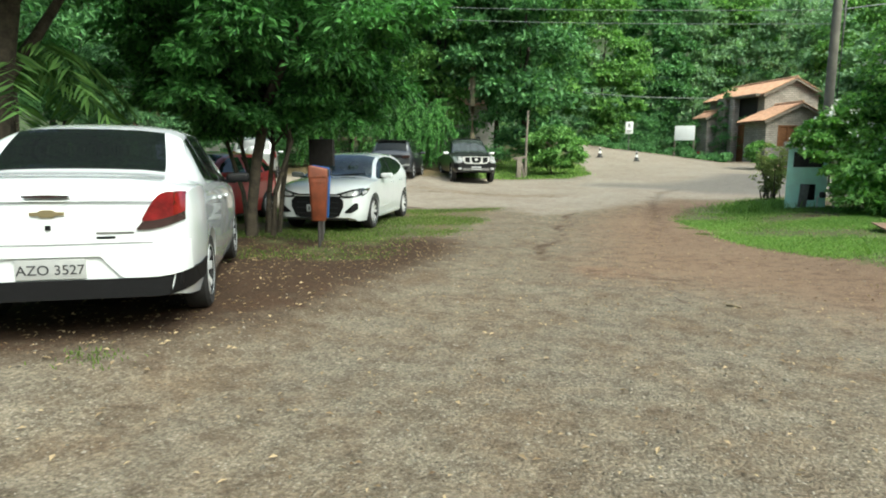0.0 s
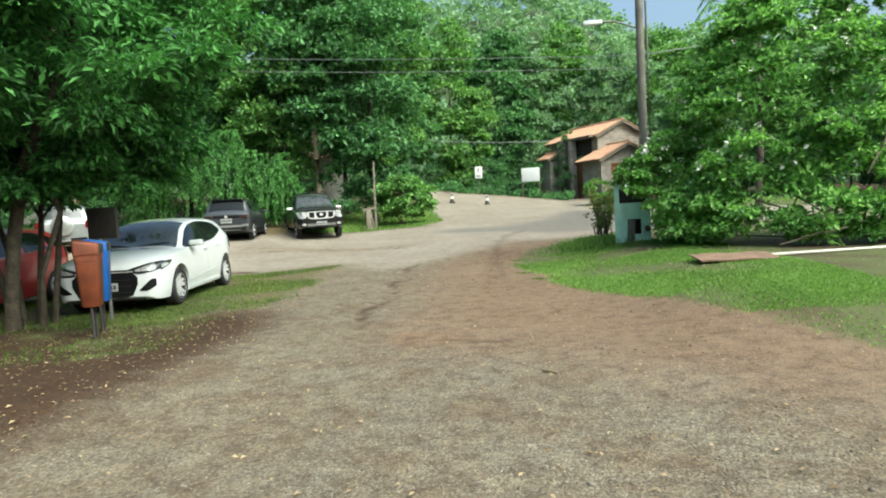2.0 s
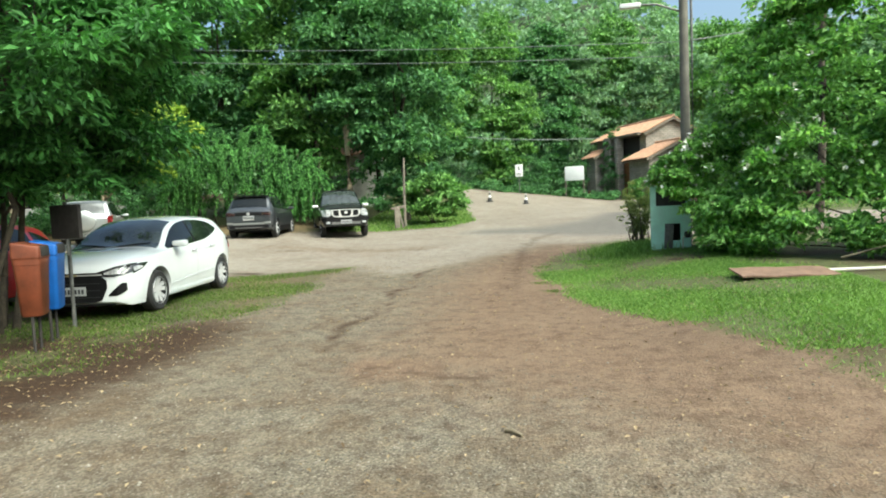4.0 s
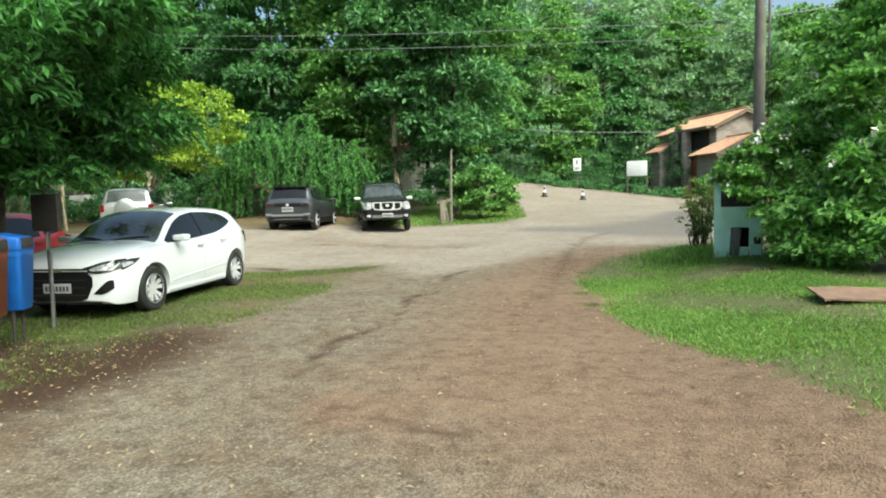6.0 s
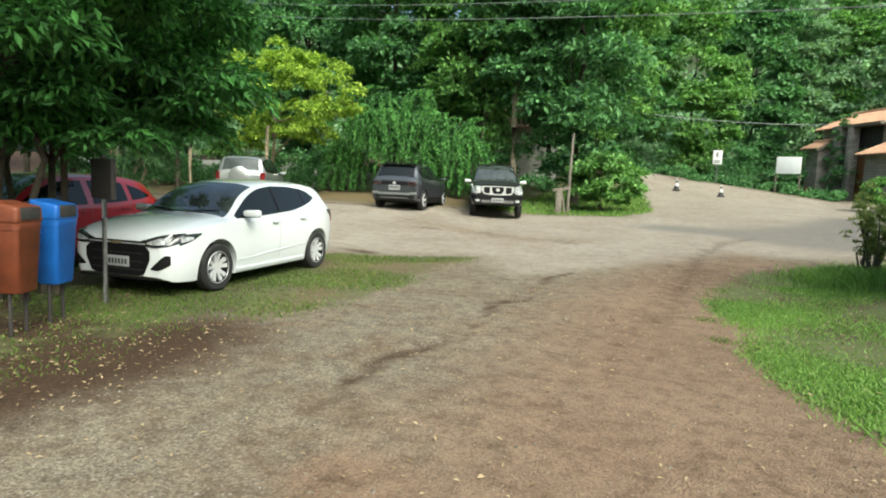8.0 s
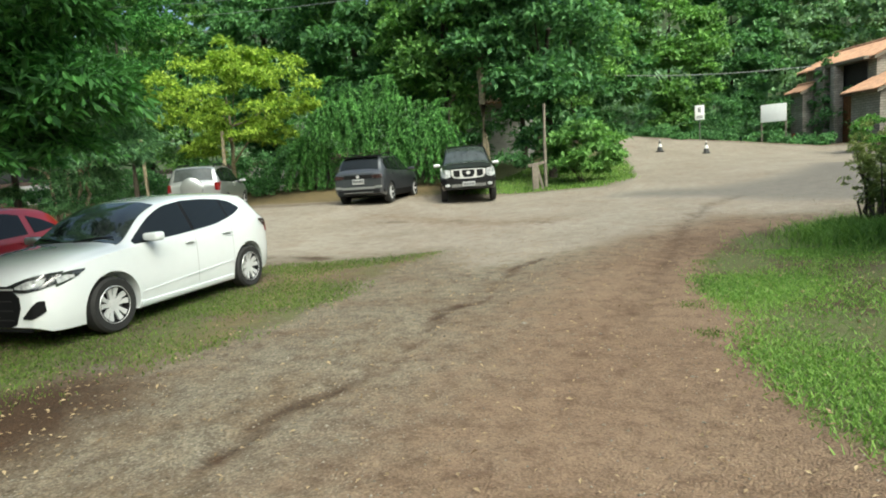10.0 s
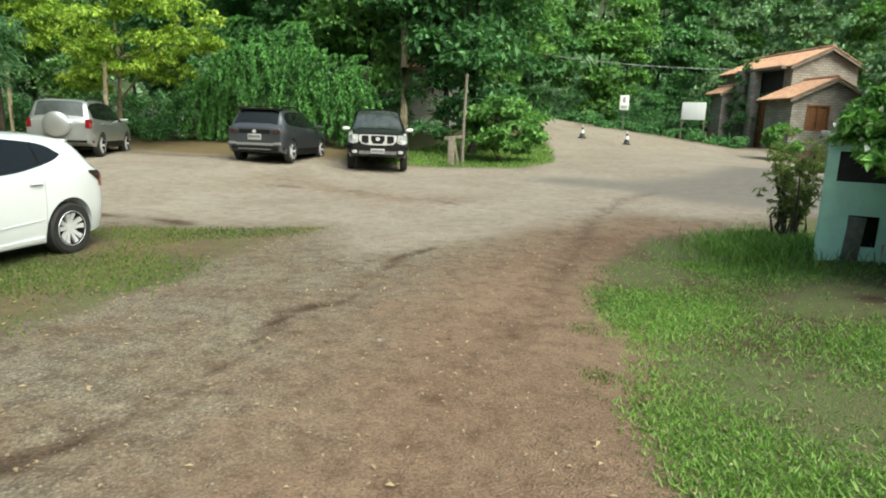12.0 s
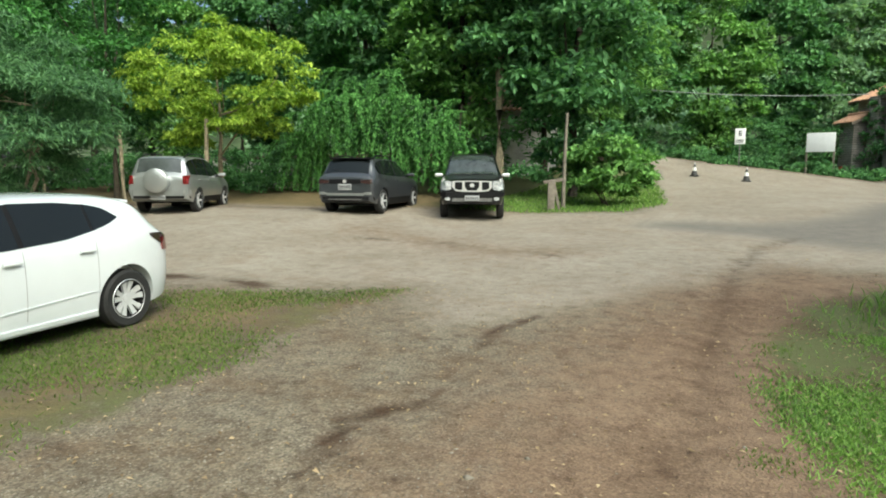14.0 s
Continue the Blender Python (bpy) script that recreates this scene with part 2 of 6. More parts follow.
CARD = material("cardboard", (0.20, 0.125, 0.085), 0.9, vary=0.3, scale=5, bump=0.3, bump_scale=50)
PVC = material("pvc", (0.6, 0.57, 0.5), 0.5, vary=0.15, scale=10)
ORANGE = material("orange_plastic", (0.16, 0.042, 0.018), 0.5, vary=0.35, scale=5, bump=0.08, bump_scale=90)
BLUE = material("blue_plastic", (0.014, 0.11, 0.42), 0.45, vary=0.2, scale=5, bump=0.08, bump_scale=90)
STEEL = material("painted_steel", (0.16, 0.16, 0.155), 0.55, metal=0.4, vary=0.35, scale=14)
RUST_STEEL = material("dark_steel", (0.035, 0.03, 0.028), 0.7, vary=0.4, scale=14)
WOOD = material("weathered_wood", (0.19, 0.165, 0.13), 0.85, vary=0.4, scale=9, bump=0.6, bump_scale=40)
DOOR_WOOD = material("door_wood", (0.24, 0.105, 0.04), 0.6, vary=0.35, scale=7, bump=0.3, bump_scale=40)
SIGN_WHITE = material("sign_white", (0.72, 0.74, 0.74), 0.5, vary=0.06, scale=3)
CONE_WHITE = material("cone_white", (0.7, 0.7, 0.68), 0.6, vary=0.15, scale=8)
CONE_BLACK = material("cone_black", (0.03, 0.03, 0.03), 0.6, vary=0.2, scale=8)
TILE = material("roof_tile", (0.47, 0.275, 0.17), 0.85, vary=0.35, scale=2.5, bump=0.3, bump_scale=30, second=(0.33, 0.19, 0.12))
WIRE = material("cable", (0.24, 0.26, 0.25), 0.6, vary=0.1)
DEAD_LEAF = leaf_material("dead_leaf", (0.08, 0.045, 0.022), (0.40, 0.31, 0.19), 0.1, 0.8)
PEBBLE = leaf_material("pebble", (0.07, 0.06, 0.045), (0.27, 0.245, 0.20), 0.0, 0.9)
SEAM = material("panel_gap", (0.16, 0.16, 0.16), 0.7, vary=0.1)
HEADLAMP_DARK = material("dark_headlamp", (0.035, 0.037, 0.04), 0.08, coat=1.0, vary=0.5, scale=25)
WALL_PALE = material("pale_wall", (0.5, 0.49, 0.46), 0.9, vary=0.25, scale=2)


# ---- the plan ----
HX, HY = 6.1, 50.0
UTIL = (3.12, 17.35)
LAMP_Z, WIRE_Z = 5.55, 4.7
BIN1, BIN2, POST = (-5.53, 7.85), (-5.77, 8.33), (-6.24, 9.15)
NEAR_TREE = (-7.2, 8.75)
SHRUB = (7.35, 15.3)
VINE = (-14.0, 28.6)
YTREE = (-19.5, 25.5)
GREYTREE = (-18.0, 17.4)
SALOON_X, SALOON_Y, SALOON_A = -4.7, 3.15, 124


# ---- the ground ----
def sm(v, a, b):
    """Smooth step of v from a to b."""
    u = min(max((v - a) / (b - a), 0.0), 1.0)
    return u * u * (3 - 2 * u)


def ground_z(x, y):
    """Height of the ground: level by the path, rising to the car park and up the road."""
    z = 0.34 * sm(y, 14.5, 26) + 0.055 * (min(max(y, 24), 48) - 24) * sm(y, 24, 28) + 0.3 * sm(y, 40, 47)
    z -= 0.13 * (min(max(x, -9), 3) + 1.5) * sm(y, 30, 46)
    z += 0.36 * sm(-x, 6.5, 13) * sm(y, 13, 19)
    z += 0.26 * sm(x, 0.6, 3.0) * (1 - sm(y, 16.5, 20)) * sm(y, 5, 10)
    z += 0.13 * sm(-x, 2.9, 4.0) * (1 - sm(y, 4.5, 7.5))
    return z


def inside(px, py, poly, soft):
    """Zone weight of points: 1 well inside a closed outline, 0 well outside, 0.5 on it."""
    d = np.full(px.shape, 1e9)
    hit = np.zeros(px.shape, bool)
    n = len(poly)
    for i in range(n):
        (ax, ay), (bx, by) = poly[i], poly[(i + 1) % n]
        ex, ey = bx - ax, by - ay
        u = np.clip(((px - ax) * ex + (py - ay) * ey) / (ex * ex + ey * ey), 0, 1)
        d = np.minimum(d, np.hypot(px - ax - u * ex, py - ay - u * ey))
        if ay != by:
            cross = ((ay > py) != (by > py)) & (px < (bx - ax) * (py - ay) / (by - ay) + ax)
            hit ^= cross
    return np.clip(0.5 + np.where(hit, d, -d) / (2 * soft), 0, 1)


LAWN = [(3.4, 5.2), (2.5, 6.8), (1.85, 8.4), (0.8, 10.4), (0.42, 11.4), (0.4, 12.4), (0.0, 13.5), (-0.3, 14.6), (-0.25, 16.8), (0.2, 18.3), (1.6, 20.0), (2.6, 21.4), (5, 22.4), (9, 23), (40, 23), (40, -12), (8, -12), (5, 3)]
THIN_GRASS = [(-3.9, 6.7), (-4.0, 8.7), (-5, 9.1), (-9, 8.6), (-9, 6.0), (-5.4, 5.5)]
WEDGE = [(-4.85, 16.4), (-4.5, 14.1), (-4.15, 12.4), (-4.05, 10.7), (-4.1, 9.6), (-4.8, 8.6), (-6.5, 8.0), (-9, 8.2), (-15, 9), (-15, 13.6), (-8, 14.6), (-6.2, 15.6)]
# Leaf litter, drawn to cover the shaded ground by the saloon and near tree.
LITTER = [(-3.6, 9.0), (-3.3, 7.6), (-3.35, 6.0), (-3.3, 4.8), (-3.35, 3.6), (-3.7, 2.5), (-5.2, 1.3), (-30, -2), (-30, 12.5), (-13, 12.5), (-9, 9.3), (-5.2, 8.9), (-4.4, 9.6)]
RED_EARTH = [(4.2, 5.0), (3.4, 6.9), (2.9, 8.7), (2.0, 10.8), (1.3, 12.8), (0.8, 14), (0.7, 15.5), (0.8, 18), (1.5, 19.4), (-0.2, 20.4), (-1.5, 18), (-2.0, 15), (-1.9, 12), (-1.6, 10), (-1.5, 8.3), (-1.2, 7), (0.5, 6.2), (1.7, 5)]
PALE_LOT = [(-24, 13.5), (-8, 15.0), (-5, 16.6), (-3.4, 14.8), (-2.0, 17), (-0.3, 20), (1.4, 20.6), (3, 22.4), (9, 23.6), (14, 30), (3.6, 32), (5.4, 38), (5, 46), (-9, 47), (-6, 38), (-4, 28), (-24, 20)]
TAR_PATCH = [(6, 22.8), (2.6, 22.4), (0.8, 23.0), (-1.2, 24.4), (-3.6, 25.2), (-3.4, 26.2), (-0.6, 26.6), (0.9, 28.5), (2.3, 33), (4.3, 33), (4.6, 28), (8, 25)]
ISLAND = [(-26, 21.5), (-17, 24.4), (-13.1, 23.9), (-10.8, 26.2), (-6.6, 27.1), (-4.6, 27.9), (-4.0, 30.7), (-5, 35), (-7, 42), (-45, 42), (-45, 21)]
VERGE = [(3.7, 32.6), (4.9, 36), (5.3, 40.5), (9, 42), (30, 42), (30, 26), (10, 29)]
BACK = [(-9, 48.5), (5.2, 47.5), (5.6, 40.5), (60, 42), (400, 42), (400, 900), (-400, 900), (-400, 40), (-7, 41)]
DRY = [(-34, 20.5), (-17, 23.8), (-13.1, 23.6), (-10.4, 26.0), (-9.6, 29.5), (-34, 30)]
RUTS = [[(-1.75, 7.1), (-1.86, 7.35), (-2.02, 7.8), (-2.3, 8.8), (-2.38, 9.4), (-2.24, 9.85), (-2.12, 10.35), (-2.3, 11.0), (-2.5, 11.8), (-2.66, 12.2), (-2.52, 12.5), (-2.38, 12.8), (-2.6, 13.6), (-2.85, 14.95), (-2.66, 15.8)], [(-0.6, 12.4), (-0.75, 15.5), (-0.95, 19.3), (-0.7, 22.3), (-0.1, 24.3)], [(-8.9, 19.9), (-7.0, 20.6), (-5.6, 20.3), (-3.8, 19.9)], [(-1.9, 7.5), (-1.5, 7.32), (-0.83, 7.04), (0.0, 6.88)], [(-9.0, 15.2), (-7.8, 15.5), (-7.0, 15.5)]]


BARE_SOIL = [(2.35, 14.6), (2.8, 14.35), (3.3, 14.2)]


def near_line(px, py, line, width):
    d = np.full(px.shape, 1e9)
    for (ax, ay), (bx, by) in zip(line[:-1], line[1:]):
        ex, ey = bx - ax, by - ay
        u = np.clip(((px - ax) * ex + (py - ay) * ey) / (ex * ex + ey * ey), 0, 1)
        d = np.minimum(d, np.hypot(px - ax - u * ex, py - ay - u * ey))
    return np.clip(1 - d / width, 0, 1)


def spaced(*spans):
    out = []
    for a, b, step in spans:
        out += list(np.arange(a, b - 1e-6, step))
    return np.array(out + [spans[-1][1]])


def smooth(v, a, b):
    u = np.clip((v - a) / (b - a), 0, 1)
    return u * u * (3 - 2 * u)


def heights(x, y):
    """ground_z over whole arrays, with small bumps and the wheel ruts."""
    z = np.vectorize(ground_z)(x, y)
    z = z + 0.012 * np.sin(x * 1.7 + 0.6 * np.sin(y * 1.1)) * np.sin(y * 1.3 + x * 0.4)
    for line in RUTS[:2]:
        z = z - 0.03 * near_line(x, y, line, 0.22)
    return z


def grid_mesh(name, xs, ys, zfun):
    gx, gy = np.meshgrid(xs, ys)
    gz = zfun(gx, gy)
    nx, ny = len(xs), len(ys)
    v = np.stack([gx.ravel(), gy.ravel(), gz.ravel()], 1)
    i = np.arange(nx * ny).reshape(ny, nx)
    f = np.stack([i[:-1, :-1].ravel(), i[:-1, 1:].ravel(), i[1:, 1:].ravel(), i[1:, :-1].ravel()], 1)
    return quad_mesh(name, v, f, True), gx.ravel(), gy.ravel()


def quad_mesh(name, v, f, smooth_shade=False):
    """A mesh of four-cornered faces straight from arrays."""
    me = bpy.data.meshes.new(name)
    me.vertices.add(len(v))
    me.vertices.foreach_set("co", np.asarray(v, np.float32).ravel())
    me.loops.add(len(f) * 4)
    me.loops.foreach_set("vertex_index", np.asarray(f, np.int32).ravel())
    me.polygons.add(len(f))
    me.polygons.foreach_set("loop_start", np.arange(0, len(f) * 4, 4, dtype=np.int32))
    me.polygons.foreach_set("use_smooth", np.full(len(f), smooth_shade))
    me.update(calc_edges=True)
    return me


gxs = spaced((-1500, -300, 200), (-300, -60, 20), (-60, -22, 2), (-22, -9, 0.5), (-9, 7, 0.15), (7, 20, 0.7), (20, 60, 2), (60, 300, 20), (300, 1500, 200))
gys = spaced((-1500, -300, 200), (-300, -40, 20), (-40, -4, 2), (-4, 24, 0.15), (24, 48, 0.4), (48, 80, 2), (80, 300, 20), (300, 1500, 200))
ground_me, gx, gy = grid_mesh("ground", gxs, gys, heights)
ground = new("ground", ground_me)
tagged(ground, "gravel and red earth ground with turf and leaf litter", "ground", kind="structure")
ground_me.materials.append(GROUND)
zones = {"turf": np.maximum.reduce([inside(gx, gy, LAWN, 0.35) * (0.72 - 0.2 * smooth(gy, 11.5, 13.5) + 0.3 * np.sin(gx * 2.3 + 1.7 * np.sin(gy * 1.1)) * np.sin(gy * 1.9 + gx)), inside(gx, gy, WEDGE, 0.45) * (0.53 + 0.17 * np.sin(gx * 1.9 + 1.3 * np.sin(gy * 1.4)) * np.sin(gy * 1.7 - gx) + 0.1 * np.sin(gx * 4.1 + gy * 3.3) - 0.22 * smooth(gy, 12.2, 15.5)), inside(gx, gy, THIN_GRASS, 0.6) * (0.36 + 0.22 * np.sin(gx * 3.7 + 1.3 * np.sin(gy * 2.4)) * np.sin(gy * 3.3 - gx)), inside(gx, gy, ISLAND, 0.6), inside(gx, gy, VERGE, 0.6)]) * (1 - 0.6 * near_line(gx, gy, BARE_SOIL, 0.4)),
         # Earth weights; inside LITTER they also paint the shade of trees and saloon.
         "soil_and_shade": np.maximum.reduce([inside(gx, gy, LITTER, 0.9), 0.5 * inside(gx, gy, WEDGE, 0.5), 0.6 * inside(gx, gy, LAWN, 0.4), inside(gx, gy, BACK, 0.6), smooth(-gx, 26, 30), smooth(gx, 40, 44), 0.55 * near_line(gx, gy, [(-24, 21.5), (-13, 23.2)], 1.6), 0.9 * near_line(gx, gy, BARE_SOIL, 0.45)]),
         "red": np.maximum(inside(gx, gy, RED_EARTH, 1.15), 0.55 * near_line(gx, gy, [(-9, 21.0), (-5, 20.0), (-4, 20.4)], 1.3)) + 0.9 * near_line(gx, gy, [(-1.35, 7.3), (-1.0, 7.2)], 0.38),
         "pale": inside(gx, gy, PALE_LOT, 1.0), "tar": inside(gx, gy, TAR_PATCH, 0.9),
         "rut": np.maximum.reduce([near_line(gx, gy, r, w) * k * (1 - b + b * np.sin(gx * 3.1 + gy * 2.3)) for r, w, k, b in zip(RUTS, (0.2, 0.6, 0.55, 0.18, 0.5), (0.85, 0.46, 0.5, 0.62, 0.75), (0.25, 0.03, 0.2, 0.2, 0.2))]),
         "dry": np.maximum(inside(gx, gy, DRY, 0.8) * 0.8, inside(gx, gy, WEDGE, 0.5) * (0.36 + 0.16 * np.sin(gx * 2.7 + gy * 1.3) + 0.22 * smooth(gy, 11.8, 14.5)))}
for key, value in zones.items():
    at = ground_me.attributes.new(key, "FLOAT", "POINT")
    at.data.foreach_set("value", value.astype(np.float32))


# ---- foliage ----
rng = np.random.default_rng(7)


def unit(v):
    return v / np.maximum(np.linalg.norm(v, axis=1, keepdims=True), 1e-9)


def leaf_mesh(name, where, out, length, width, droop=0.35, tumble=0.6, fold=0.15):
    """Leaves at the given places: each a folded blade that points outwards and hangs a little."""
    n = len(where)
    d = unit(out + rng.normal(0, tumble, (n, 3)) + np.array([0, 0, -droop]))
    side = unit(np.cross(d, unit(np.array([0, 0, 1.0]) + rng.normal(0, 0.55, (n, 3)))))
    up = np.cross(side, d)
    s = rng.uniform(0.6, 1.25, (n, 1))
    ln, wd = length * s, width * s
    a = where - d * ln * 0.5
    b = where + side * wd * 0.5 + up * wd * fold
    c = where + d * ln * 0.5 - up * ln * 0.12
    e = where - side * wd * 0.5 + up * wd * fold
    v = np.stack([a, b, c, e], 1).reshape(-1, 3)
    f = np.arange(n * 4).reshape(-1, 4)
    return quad_mesh(name, v, f)


def clump_points(centres, radii, per, shell=0.55, flat=0.75):
    """Points spread over balls of foliage, thicker near their skins, and the way outwards at each."""
    c = np.repeat(centres, per, 0)
    r = np.repeat(radii, per)[:, None]
    d = unit(rng.normal(0, 1, (len(c), 3)))
    d[:, 2] = np.where(d[:, 2] < -0.3, -d[:, 2] * 0.4, d[:, 2])
    k = rng.uniform(shell, 1.0, (len(c), 1)) * rng.uniform(0.75, 1.12, (len(c), 1))
    return c + d * r * k * np.array([1, 1, flat]), d


def crown_clumps(centre, size, count, low=0.5, front=False):
    """Clump centres in an egg-shaped crown, most of them near its outside."""
    d = unit(rng.normal(0, 1, (count, 3)))
    if front:
        d[:, 1] = np.where(d[:, 1] > 0.3, -d[:, 1], d[:, 1])
    k = rng.uniform(0.3, 1.0, (count, 1)) ** low
    return np.array(centre) + d * k * np.array(size)


def tube(bm, points, radii, sides=9, wobble=0.0):
    """A bent, tapering round limb along points."""
    rings = []
    for i, p in enumerate(points):
        p = Vector(p)
        a = Vector(points[max(i - 1, 0)])
        b = Vector(points[min(i + 1, len(points) - 1)])
        q = (b - a).to_track_quat("Z", "Y")
        rings.append([bm.verts.new(p + q @ Vector((math.cos(k * math.tau / sides), math.sin(k * math.tau / sides), 0)) * radii[i] * (1 + random.uniform(-wobble, wobble))) for k in range(sides)])
    for r0, r1 in zip(rings[:-1], rings[1:]):
        for k in range(sides):
            bm.faces.new((r0[k], r0[(k + 1) % sides], r1[(k + 1) % sides], r1[k]))
    bm.faces.new(rings[0][::-1])
    bm.faces.new(rings[-1])


def part(name, bm, mat, parent=None, label="", smooth_shade=True):
    """Links a bmesh as one mesh object, under a thing or a part where one is given."""
    me = bpy.data.meshes.new(name)
    bmesh.ops.recalc_face_normals(bm, faces=bm.faces)
    bm.to_mesh(me)
    bm.free()
    me.materials.append(mat)
    me.polygons.foreach_set("use_smooth", np.full(len(me.polygons), smooth_shade))
    if smooth_shade:
        me.set_sharp_from_angle(angle=radians(38))
    ob = new(name, me)
    ob.parent = parent
    if label:
        ob["label"] = label
    return ob


def thing(name, m, label, category, group="", kind=""):
    e = new(name)
    e.empty_display_size = 0.2
    e.matrix_world = m
    return tagged(e, label, category, group, kind)


def limb_path(a, b, bend, steps=6):
    a, b = Vector(a), Vector(b)
    out = []
    for i in range(steps + 1):
        u = i / steps
        off = Vector((random.uniform(-1, 1), random.uniform(-1, 1), random.uniform(-0.5, 0.5))) * bend * math.sin(u * math.pi)
        out.append(a.lerp(b, u) + off)
    return out


def tree(x, y, height, size, crown_at, mat, label, leaf=(0.24, 0.12), clumps=70, per=170, clump_r=0.9, trunks=1, girth=0.16, bark=None, group="", lean=0.0, tumble=0.6, droop=0.35, limbs=6, front=False):
    """A tree: tapered trunks with limbs, and a crown of many leaves in uneven clumps."""
    z0 = ground_z(x, y)
    t = thing("tree", Matrix.Translation((x, y, z0)), label, "tree", group)
    bm = bmesh.new()
    for k in range(trunks):
        a = random.uniform(0, math.tau)
        foot = Vector((math.cos(a), math.sin(a), 0)) * (0.28 * (trunks > 1)) + Vector((0, 0, -0.15))
        top = Vector((crown_at[0] * 0.7 + math.cos(a) * size[0] * 0.35 * (trunks > 1), crown_at[1] * 0.7 + math.sin(a) * size[1] * 0.35 * (trunks > 1), crown_at[2] + size[2] * 0.35))
        path = limb_path(foot, top, 0.18 + lean)
        g = girth * random.uniform(0.75, 1.1)
        tube(bm, path, [g * (1 - 0.75 * i / 6) * (1.25 if i == 0 else 1) for i in range(7)], 10, 0.06)
        for j in range(limbs):
            p = path[random.randint(2, 5)]
            d = Vector((random.uniform(-1, 1), random.uniform(-1, 1), random.uniform(0.1, 0.7)))
            e = Vector(crown_at) + Vector((d.x * size[0], d.y * size[1], (d.z - 0.35) * size[2])) * 0.75
            tube(bm, limb_path(p, e, 0.2, 4), [g * 0.42, g * 0.32, g * 0.22, g * 0.14, 0.012], 7, 0.08)
    part("trunk", bm, bark or BARK, t)
    cs = crown_clumps(crown_at, size, clumps, 0.5, front)
    rs = rng.uniform(0.55, 1.25, clumps) * clump_r
    pts, out = clump_points(cs, rs, per)
    me = leaf_mesh("crown", pts, out, leaf[0], leaf[1], droop, tumble)
    me.materials.append(mat)
    crown = new("crown", me)
    crown.parent = t
    return t


# ---- vehicles ----
class Shape:
    """A smooth curve through knots (u, value)."""

    def __init__(self, knots):
        self.u = np.array([k[0] for k in knots], float)
        self.v = np.array([k[1] for k in knots], float)
        h = np.diff(self.u)
        d = np.diff(self.v) / h
        m = np.zeros(len(self.u))
        for i in range(1, len(m) - 1):
            if d[i - 1] * d[i] > 0:
                w1, w2 = 2 * h[i] + h[i - 1], h[i] + 2 * h[i - 1]
                m[i] = (w1 + w2) / (w1 / d[i - 1] + w2 / d[i])
        m[0], m[-1] = d[0], d[-1]
        self.m, self.h = m, h

    def __call__(self, x):
        x = min(max(x, self.u[0]), self.u[-1])
        i = min(max(int(np.searchsorted(self.u, x)) - 1, 0), len(self.h) - 1)
        t = (x - self.u[i]) / self.h[i]
        h = self.h[i]
        return float(self.v[i] * (1 + 2 * t) * (1 - t) ** 2 + self.m[i] * h * t * (1 - t) ** 2 + self.v[i + 1] * t * t * (3 - 2 * t) + self.m[i + 1] * h * t * t * (t - 1))


